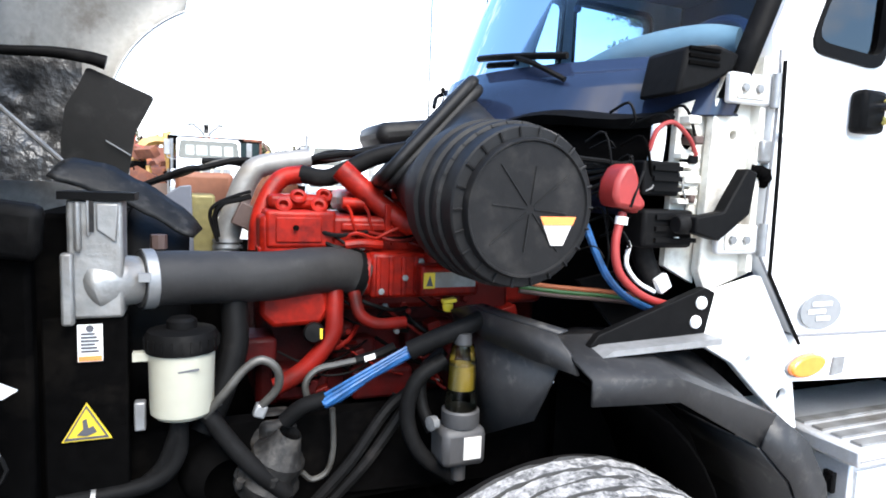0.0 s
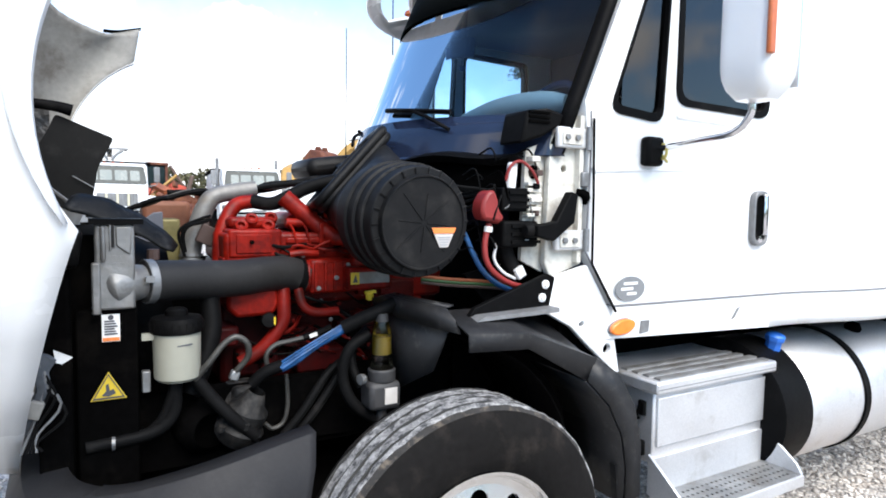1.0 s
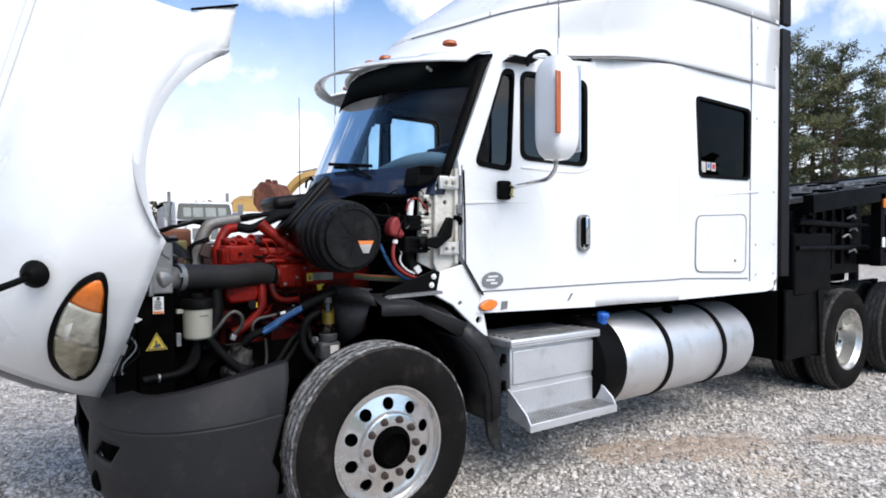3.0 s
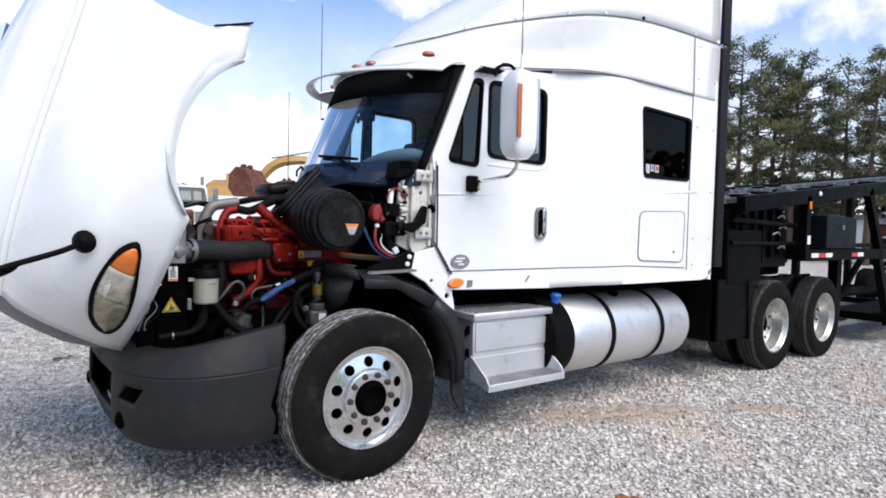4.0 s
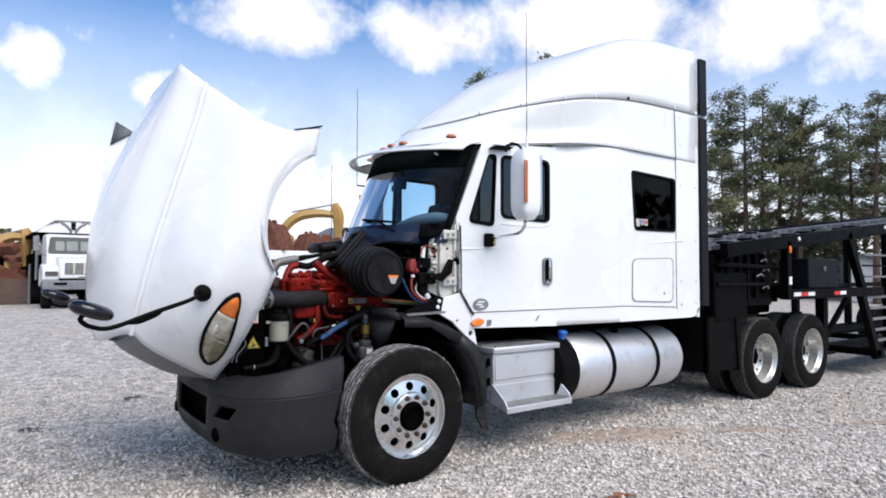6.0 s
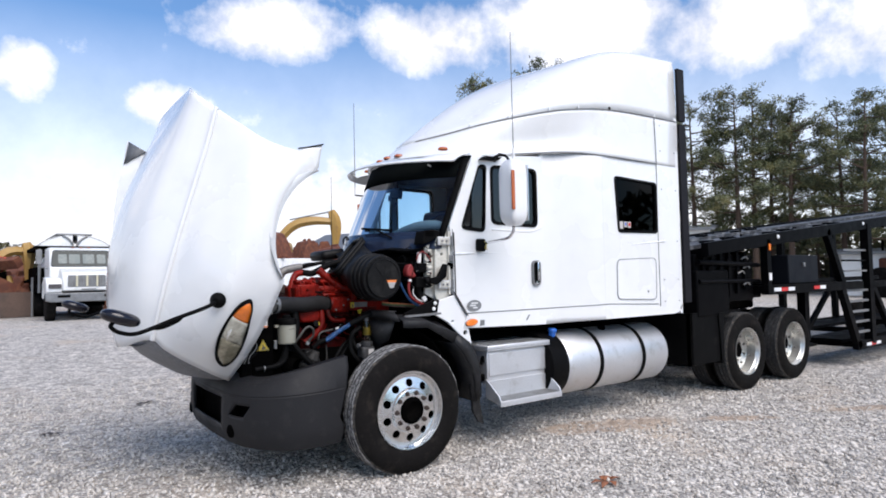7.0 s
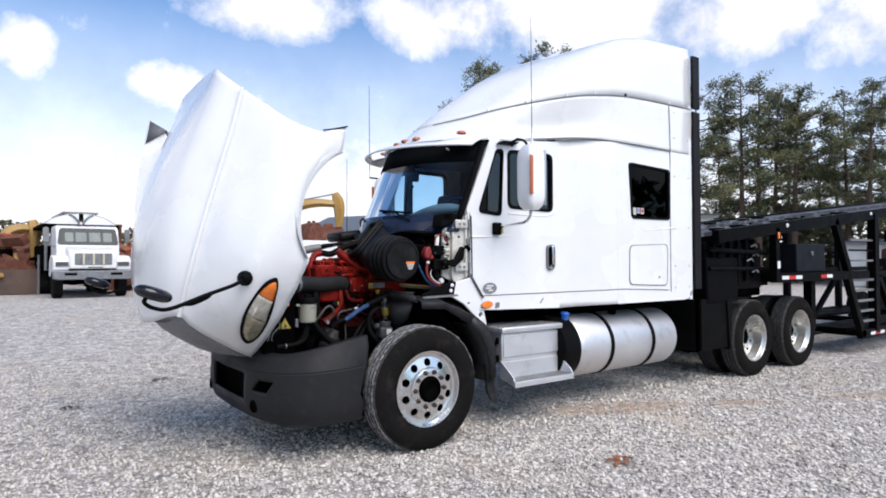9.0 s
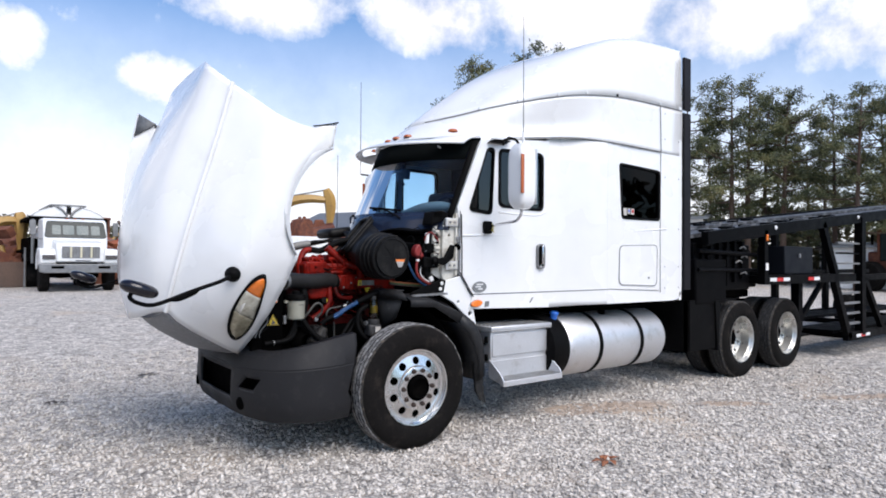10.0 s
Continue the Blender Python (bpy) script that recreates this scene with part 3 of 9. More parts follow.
def build_hood():
    rows = hood_surface()
    g = Geo().grid([[tilt(p) for p in r] for r in rows])
    hood = part("hood", g, [M_white, M_whitein], truck, "white hood shell tilted forward, stained bare inside", sharp=70, solid=0.012)
    # rolled lip round each wheel opening
    for name, side in (("arch_lip", lambda p: p), ("arch_lip", far)):
        outer, inner = [], []
        for k in range(25):
            x = -0.48 + 0.84 * k / 24
            z = fender_edge(x)
            nx, nz = x / 0.61, (z - 0.53) / 0.61
            wide = 0.006 + 0.046 * min(1.0, k / 7, (24 - k) / 4)
            outer.append(tilt(side((x + nx * wide, -0.012, z + nz * wide))))
            inner.append(tilt(side((x, 0.005, z))))
        back = [tilt(side((-0.48 + 0.84 * k / 24, 0.05, fender_edge(-0.48 + 0.84 * k / 24)))) for k in range(25)]
        part(name, Geo().grid([outer, inner, back]), M_trimgrey, hood, solid=0.004)
    # black rubber edging on each rear corner
    for side in (lambda p: p, far):
        edge = smooth_line([(0.432, 0.028, 1.222), (0.475, -0.002, 1.165), (0.555, -0.008, 1.078)], 5)
        part("rear_edging", Geo().grid([[tilt(side((p.x + d, p.y + e, p.z + d * 0.4))) for p in edge] for d, e in ((-0.004, -0.002), (0.006, -0.003), (0.008, 0.02))]), M_black, hood, "black rubber edging", solid=0.004)
    # raised bead along each shoulder line
    for side in (lambda p: p, far):
        line = [tilt(side((p.x, p.y - 0.008, p.z + 0.009))) for p in smooth_line(HOOD_ROWS[4], 8)]
        part("shoulder_bead", Geo().tube(line, 0.017, 8, 1), M_white, hood)
    # grille panel under the nose
    half = rows[0][:len(rows[0]) // 2 + 1]
    edge = [q for q in half[1:] if q[2] < 1.40]
    gr = []
    for q in edge:
        deep = 0.035 + 0.065 * min(1.0, max(0.0, (q[2] - 0.70) / 0.25))
        gr.append([tilt((q[0] + 0.006 - deep * (4 * f * (1 - f)) ** 0.7, q[1] + (far(q)[1] - q[1]) * f, q[2])) for f in [k / 16 for k in range(17)]])
    part("grille", Geo().grid(gr), M_grille, hood, "grey speckled plastic grille panel", solid=0.01)
    return hood


M_trimgrey = mat("pale_grey_lip", (0.55, 0.56, 0.57), 0.45, var=0.05, bump=0)
hood = build_hood()


# cab
def both(name, outline, holes, thick, material, label="", bevel=0.0, parent=None):
    obs = []
    for put in (on_side, off_side):
        obs.append(part(name, Geo().sheet(outline, holes, put, thick), material, parent or truck, label, bevel=bevel))
    return obs


VENT = rounded([(1.005, 2.655), (1.095, 2.655), (1.065, 1.995), (0.785, 2.025)], 0.06)
MAINWIN = rounded([(1.14, 2.66), (1.72, 2.66), (1.72, 2.06), (1.14, 2.08)], 0.07)
SLEEPWIN = rounded([(2.69, 2.645), (3.425, 2.615), (3.42, 2.03), (2.735, 2.025)], 0.05)
DOOR = [(0.69, 1.46), (0.84, 1.24), (1.803, 1.245), (1.803, 2.80), (1.5, 2.775), (0.93, 2.72), (0.665, 2.06), (0.69, 1.9)]


def window_set(hole, glass, name, far_side=True):
    """Rubber frame and dark pane in a side opening, for both sides."""
    inner = shrink(hole, 0.035)
    for put in ((on_side, off_side) if far_side else (on_side,)):
        clear = M_farglass if (put is off_side and glass is M_doorglass) else glass
        fr = part(name, Geo().sheet(hole, [inner], lambda u, v, w: put(u, v, w - 0.008), 0.05), M_black, truck, "black rubber window frame")
        pane = part("pane", Geo().sheet(inner, [], lambda u, v, w: put(u, v, w + 0.015), 0.006), clear, fr, "dark tinted glass" if clear is glass else "clear side glass")
        pane.visible_shadow = False


def build_cab():
    both("door", DOOR, [VENT, MAINWIN], 0.05, M_white, "white cab door with crease lines")
    window_set(VENT, M_doorglass, "vent_window")
    window_set(MAINWIN, M_doorglass, "door_window")
    # rocker panel under the door and the cowl corner in front of it
    both("rocker_panel", [(0.80, 1.10), (1.803, 1.08), (1.803, 1.238), (0.845, 1.233)], [], 0.05, M_white)
    # flared panel between cab and sleeper
    for side in (lambda p: p, far):
        rows = []
        for k in range(23):
            x = 1.77 + (2.54 - 1.77) * k / 22
            y = cab_y(x) + (0.0015 if x < 1.80 or x > 2.5 else 0.0)
            bot = lerp(x, [1.8, 2.2, 2.5], [1.08, 1.095, 1.10])
            rows.append([side((x, y, z)) for z in (bot, 1.14, 1.24, 1.7, 2.2, 2.6, 2.84)])
        if rows[0][0][1] < C:
            rows = [r[::-1] for r in rows]
        part("flared_panel", Geo().grid(rows), M_white, truck, solid=0.02, flip=False)
    both("sleeper_side", [(2.503, 1.10), (3.70, 1.10), (3.78, 1.115), (3.84, 1.15), (3.87, 1.21), (3.87, 2.832), (2.503, 2.842)], [SLEEPWIN], 0.05, M_white, "white sleeper side panel")
    window_set(SLEEPWIN, M_darkglass, "sleeper_window")
    levels = [
        [(3.87, 0.02, 2.835), (2.6, 0.04, 2.845), (2.1, 0.13, 2.85), (1.6, 0.26, 2.81), (1.0, 0.31, 2.73), (0.66, 0.62, 2.72), (0.49, 0.95, 2.73), (0.455, C, 2.73)],
        [(3.87, 0.02, 3.0), (2.6, 0.05, 3.01), (2.1, 0.17, 3.0), (1.6, 0.33, 2.93), (1.05, 0.43, 2.84), (0.74, 0.70, 2.82), (0.57, 0.97, 2.82), (0.53, C, 2.82)],
        [(3.87, 0.015, 3.2), (2.7, 0.04, 3.2), (2.15, 0.13, 3.16), (1.68, 0.28, 3.09), (1.15, 0.44, 2.98), (0.84, 0.71, 2.92), (0.66, 0.98, 2.89), (0.61, C, 2.89)],
        [(3.87, 0.015, 3.38), (2.8, 0.03, 3.36), (2.2, 0.09, 3.31), (1.78, 0.22, 3.24), (1.25, 0.45, 3.11), (0.95, 0.72, 3.02), (0.75, 1.0, 2.97), (0.70, C, 2.96)],
        [(3.87, 0.025, 3.78), (3.0, 0.045, 3.77), (2.5, 0.10, 3.71), (2.1, 0.22, 3.62), (1.65, 0.46, 3.45), (1.33, 0.76, 3.32), (1.12, 1.0, 3.26), (1.05, C, 3.25)],
        [(3.87, 0.04, 4.06), (3.2, 0.09, 4.08), (2.8, 0.17, 4.04), (2.5, 0.31, 3.96), (2.15, 0.55, 3.83), (1.88, 0.78, 3.73), (1.72, 1.0, 3.68), (1.66, C, 3.67)],
        [(3.87, 0.17, 4.14), (3.4, 0.34, 4.18), (3.1, 0.43, 4.17), (2.9, 0.54, 4.13), (2.7, 0.71, 4.07), (2.55, 0.9, 4.03), (2.45, 1.0, 4.01), (2.4, C, 4.00)],
        [(3.87, C, 4.17), (3.75, C, 4.18), (3.65, C, 4.19), (3.55, C, 4.195), (3.4, C, 4.20), (3.3, C, 4.19), (3.25, C, 4.18), (3.2, C, 4.17)],
    ]
    for name, lv in (("cab_roof", levels[:4]), ("roof_fairing", levels[3:])):
        rings = []
        fine = [smooth_line(ring, 5) for ring in lv]
        for c in zip(*fine):
            rings.append(smooth_line(list(c), 4))
        rows = list(zip(*rings))
        full = [[tuple(p) for p in r] + [far(p) for p in r[::-1][1:]] for r in rows]
        if name == "roof_fairing":
            full = [[(x, y + 0.006 * (1 if y < C else -1), z + 0.008) for x, y, z in r] for r in full]
        part(name, Geo().grid(full), M_white, truck, sharp=60, solid=0.02)
    back = [(0.02, 1.10), (0.02, 3.4), (0.05, 3.78), (0.09, 4.03), (0.3, 4.10), (2.06, 4.10), (2.27, 4.03), (2.31, 3.78), (2.34, 3.4), (2.34, 1.10)]
    part("sleeper_back", Geo().prism(back, lambda u, v, w: (w, u, v), 3.82, 3.865), M_white, truck)
    part("cab_floor", Geo().span((0.85, 0.36, 1.095), (2.5, 2.0, 1.14)).span((2.5, 0.11, 1.11), (3.82, 2.25, 1.14)), M_dark, truck)


build_cab()


def wind(s, t):
    """A place on the windscreen: s from -1 to 1 across, t from 0 at its foot to 1."""
    return (0.155 + 0.30 * t + (0.485 - 0.032 * t) * s * s, C + (0.84 + 0.02 * t) * s, 2.02 + 0.69 * t)


def build_windscreen():
    n = 24
    g = Geo().grid([[wind(-0.96 + 1.92 * i / n, t) for i in range(n + 1)] for t in (-0.19, 0.0, 0.3, 0.6, 0.86, 0.95)])
    ws = part("windscreen", g, M_glass, truck, "curved one-piece windscreen", flip=False)
    ws.visible_shadow = False
    rim = Geo()
    rim.grid([[wind(-1 + 2 * i / n, t) for i in range(n + 1)] for t in (-0.25, -0.185)])
    rim.grid([[wind(-1 + 2 * i / n, t) for i in range(n + 1)] for t in (0.945, 1.0)])
    for s0, s1 in ((-1.0, -0.95), (0.95, 1.0)):
        rim.grid([[wind(s, t) for s in (s0, s1)] for t in (-0.2, 0.06, 0.3, 0.6, 0.95)])
    part("windscreen_seal", rim, M_black, ws, "black rubber seal", solid=0.012)
    # dark tint strip and the white visor over it
    strip = Geo().grid([[Vector(wind(-0.95 + 1.9 * i / n, t)) + Vector((-0.01, 0, 0.004)) for i in range(n + 1)] for t in (0.72, 0.84, 0.99)])
    part("tint_strip", strip, M_glossstrip, ws, "black sun strip", solid=0.004)
    visor = Geo()
    rows = []
    for f in (0.0, 0.18, 0.35, 0.58, 0.74, 0.9, 1.0):
        rows.append([])
        for i in range(n + 1):
            s = -1 + 2 * i / n
            p = Vector(wind(s, 1.0))
            ends = 1 - abs(s) ** 8 * 0.35
            rows[-1].append(p + Vector((-0.30 * f * ends + 0.01, 0, 0.045 - 0.09 * f * f)))
    w = n + 1
    # open between the brackets, so that the sky shows behind the blade
    gaps = {(j, i) for j in (1, 2, 3) for i in list(range(3, 12)) + list(range(13, 21))}
    visor.add([p for r in rows for p in r], [(j * w + i, j * w + i + 1, (j + 1) * w + i + 1, (j + 1) * w + i) for j in range(len(rows) - 1) for i in range(n) if (j, i) not in gaps])
    blade = part("sun_visor", visor, M_white, truck, "white roof-edge sun visor with open slots", solid=0.014)
    part("visor_lamp", Geo().box(Vector(wind(-0.74, 0.90)) + Vector((-0.075, 0, 0)), (0.012, 0.085, 0.014), (0, 0, -52)), M_whitelens, blade, "small white strip lamp")
    drop = Geo().grid([[r + Vector((0.05, 0, -0.015 - d * (1 - 0.25 * ((i - n / 2) / (n / 2)) ** 2))) for i, r in enumerate(rows[1])] for d in (0.0, 0.06, 0.15)])
    part("visor_shade", drop, M_glossstrip, truck, "black tinted visor strip", solid=0.008)


M_glossstrip = mat("black_strip", (0.004, 0.005, 0.005), 0.8, bump=0, spec=0.02)
build_windscreen()


# ---- wheels ----
def tyre_geo(origin, width, R=0.52, rim=0.306, lugs=True, groove=4):
    """A tyre about the y axis; origin is the middle of its outer face, y grows inwards."""
    g = Geo()
    prof = [(rim, 0.03), (rim + 0.015, 0.012), (rim + 0.05, 0.0), (rim + 0.11, -0.004), (R - 0.06, 0.008), (R - 0.02, 0.028), (R - 0.005, 0.045)]
    w = width
    for k in range(groove):
        c = 0.045 + (w - 0.09) * (k + 0.5) / groove
        prof += [(R, c - 0.022), (R, c - 0.006)] if k else [(R, c - 0.02), (R, c - 0.006)]
        prof += [(R - 0.012, c - 0.005), (R - 0.012, c + 0.005), (R, c + 0.006)]
    prof += [(R - 0.005, w - 0.045), (R - 0.02, w - 0.028), (R - 0.06, w - 0.008), (rim + 0.11, w + 0.004), (rim + 0.03, w), (rim, w - 0.03)]
    n = 120
    g.lathe(prof, origin, (0, 1, 0), n, cap=False)
    rng = random.Random(9)
    ox, oz = origin[0], origin[2]
    for i, (x, y, z) in enumerate(g.v):
        # worn, chipped rib edges
        if 6 <= i // n <= len(prof) - 7:
            f = 1 - rng.choice((0.0, 0.0, 0.004, 0.009)) - rng.uniform(0, 0.003)
            g.v[i] = (ox + (x - ox) * f, y + rng.uniform(-0.002, 0.002), oz + (z - oz) * f)
    for i, f in enumerate(g.f):
        ring = min(v // n for v in f)
        if all(6 <= (v // n) <= len(prof) - 7 for v in f):
            g.m[i] = 2 if 0 <= ring - 7 < 5 * groove and (ring - 7) % 5 in (1, 2, 3) else 1
        elif ring == 5:
            g.m[i] = 3
    return g


def circle(r, n, cx=0.0, cy=0.0, ph=0.0):
    return [(cx + r * math.cos(2 * math.pi * k / n + ph), cy + r * math.sin(2 * math.pi * k / n + ph)) for k in range(n)]


def wheel(x, y, z, width, dish, dual=False, mirror=False, steer=0.0):
    """dish(r): how far the disc lies behind the tyre's outer face at that radius."""
    turn = Matrix.Translation((x, y, z)) @ Matrix.Rotation(radians(180 if mirror else 0), 4, "Z")
    disc = Geo()
    holes = [circle(0.020 if dual else 0.0325, 16, 0.221 * math.cos(a), 0.218 * math.sin(a)) for a in (2 * math.pi * (k + 0.5) / 10 for k in range(10))]
    disc.sheet(circle(0.262, 60), holes + [circle(0.180, 48)], lambda u, v, w: (u, dish(math.hypot(u, v)) + w, v), 0.012)
    disc.lathe([(0.180, dish(0.182)), (0.177, dish(0.182) - 0.004), (0.170, dish(0.17) + 0.003), (0.164, dish(0.16)), (0.110, dish(0.12)), (0.108, dish(0.12) + 0.02)], (0, 0, 0), (0, 1, 0), 48, cap=False)
    disc.lathe([(0.262, dish(0.262)), *(((0.274, 0.12), (0.278, 0.06), (0.292, 0.045), (0.296, 0.02)) if dual else ((0.285, dish(0.262) - 0.004),)), (0.302, 0.012), (0.312, 0.01), (0.312, 0.03), (0.292, 0.05), (0.275, 0.10), (0.275, width)], (0, 0, 0), (0, 1, 0), 60, cap=False)
    rim = part("wheel", disc, M_dullrim if dual else M_polish, truck, "polished aluminium wheel with round hand holes")
    rim.matrix_parent_inverse = Matrix.Translation(truck.location).inverted()
    rim.matrix_basis = turn
    part("tyre", tyre_geo((0, 0, 0), width), [M_tyre, M_deadtread if dual else M_tread, M_groove, M_shoulder], rim, "black tyre with dusty tread")
    hub = Geo().lathe([(0.105, dish(0.11) + 0.02), (0.105, dish(0.11) - 0.01), (0.088, dish(0.11) - 0.035), (0.08, dish(0.11) - 0.04), (0.075, dish(0.11) - 0.02), (0.0, dish(0.11) - 0.012)], (0, 0, 0), (0, 1, 0), 28, cap=False)
    part("hub", hub, M_dark, rim, "dark greasy wheel hub")
    nut = Geo().lathe([(0.017, -0.014), (0.016, -0.018), (0.011, -0.02), (0.010, -0.027), (0.0, -0.028)], (0, 0, 0), (0, 1, 0), 6, cap=False).lathe([(0.021, 0.0), (0.017, -0.014)], (0, 0, 0), (0, 1, 0), 10, cap=False)
    first = None
    for k in range(10):
        a = 2 * math.pi * k / 10
        at = (0.143 * math.cos(a), dish(0.143), 0.143 * math.sin(a))
        if first is None:
            first = part("lug_nut", nut, M_nut, rim, flip=False)
        else:
            c = new("lug_nut", first.data)
            c.parent = rim
        (first if k == 0 else c).location = at
    part("brake_drum", Geo().lathe([(0.0, dish(0.2) + 0.07), (0.25, dish(0.2) + 0.07), (0.25, dish(0.2) + 0.16)], (0, 0, 0), (0, 1, 0), 32, cap=False), M_dark, rim)
    if dual:
        part("inner_tyre", tyre_geo((0, 0.33, 0), width), [M_tyre, M_deadtread, M_groove, M_shoulder], rim)
    return rim


M_nut = mat("dark_nut", (0.045, 0.030, 0.024), 0.6, var=0.35, bump=0.05, spec=0.3)
flat = lambda r: -0.004 if r < 0.175 else 0.022 + 0.28 * (r - 0.18)
deep = lambda r: 0.205 - 0.035 * max(0.0, min(1.0, (r - 0.16) / 0.1))
wheel(0, 0.0, 0.51, 0.285, flat)
wheel(0, 2 * C, 0.51, 0.285, flat, mirror=True)
for ax in (5.41, 6.74):
    wheel(ax, 0.05, 0.51, 0.28, deep, dual=True)
    wheel(ax, 2 * C - 0.05, 0.51, 0.28, deep, dual=True, mirror=True)


# ---- bumper ----
def build_bumper():
    plan = smooth_line([(-0.50, 0.12, 0), (-0.75, 0.10, 0), (-1.0, 0.17, 0), (-1.175, 0.35, 0), (-1.262, 0.64, 0), (-1.285, C, 0)], 14)
    full = [tuple(p) for p in plan] + [far(p) for p in plan[::-1][1:]]
    n = len(full)
    rows = []
    for inset, zf, zr in ((0.10, 0.30, 0.30), (0.03, 0.33, 0.32), (0.0, 0.40, 0.40), (-0.008, 0.46, 0.46), (-0.008, 0.525, 0.525), (-0.008, 0.555, 0.555), (-0.007, 0.585, 0.585), (-0.006, 0.615, 0.615), (-0.004, 0.645, 0.645), (-0.002, 0.67, 0.67), (0.0, 0.70, 0.735), (0.006, 0.707, 0.742), (0.004, 0.716, 0.752), (0.045, 0.80, 0.885), (0.10, 0.83, 0.965), (0.16, 0.835, 0.97)):
        row = []
        lean = max(0.0, min(1.0, (zf - 0.555) / 0.09))
        for i in range(n):
            # the columns lean rearwards round the outer air slot
            k = min(i, n - 1 - i)
            at = k - 4.0 * lean * max(0.0, min(1.0, (k - 38) / 6, (60 - k) / 4))
            lo = int(at)
            p = Vector(full[lo]).lerp(Vector(full[min(lo + 1, n - 1)]), at - lo)
            if i > n - 1 - i:
                p = Vector(far(p))
            q, r = Vector(full[max(i - 1, 0)]), Vector(full[min(i + 1, n - 1)])
            d = (r - q).normalized()
            out = Vector((d.y, -d.x, 0))
            u = abs(p[1] - C) / (C - 0.12)
            f = max(0.0, min(1.0, (p[0] + 1.25) / 0.75))
            slant = max(0.0, (p[0] + 0.75) / 0.25) * (0.30 * (zr - 0.80) if zr > 0.5 else -0.05)
            row.append(Vector((p[0] + slant, p[1], 0)) + out * inset + Vector((0, 0, zf + (zr - zf) * f)))
        rows.append(row)
    g = Geo()
    skip = set()
    for side in (lambda i: i, lambda i: n - 2 - i):
        # leaning air slots either side of the corner
        for j in (5, 6, 7):
            for i in range(47, 56):
                skip.add((j, side(i)))
        for j in (3, 4, 5, 6, 7, 8):
            for i in range(60, 70):
                skip.add((j, side(i)))
    w = n
    faces = [(j * w + i, j * w + i + 1, (j + 1) * w + i + 1, (j + 1) * w + i) for j in range(len(rows) - 1) for i in range(n - 1) if (j, i) not in skip]
    g.add([p for r in rows for p in r], faces)
    bumper = part("bumper", g, M_greyplastic, truck, "dark grey moulded plastic front bumper", solid=0.02, sharp=30)
    inner = Geo().grid([[p + Vector((C - p.y, 0, 0)) * 0 + (Vector((0.3, C, p.z)) - p).normalized() * 0.09 for p in r] for r in rows[1:13]])
    part("air_slot_backing", inner, M_dark, bumper, solid=0.01)
    for side in (lambda p: p, far):
        lamp = Geo().lathe([(0.05, 0.0), (0.05, 0.02), (0.035, 0.03), (0.0, 0.032)], side((-1.245, 0.60, 0.435)), (-0.95, -0.3 if side((0, 0, 0))[1] == 0 else 0.3, 0), 18, cap=False)
        part("fog_lamp_socket", lamp, M_dark, bumper)


build_bumper()


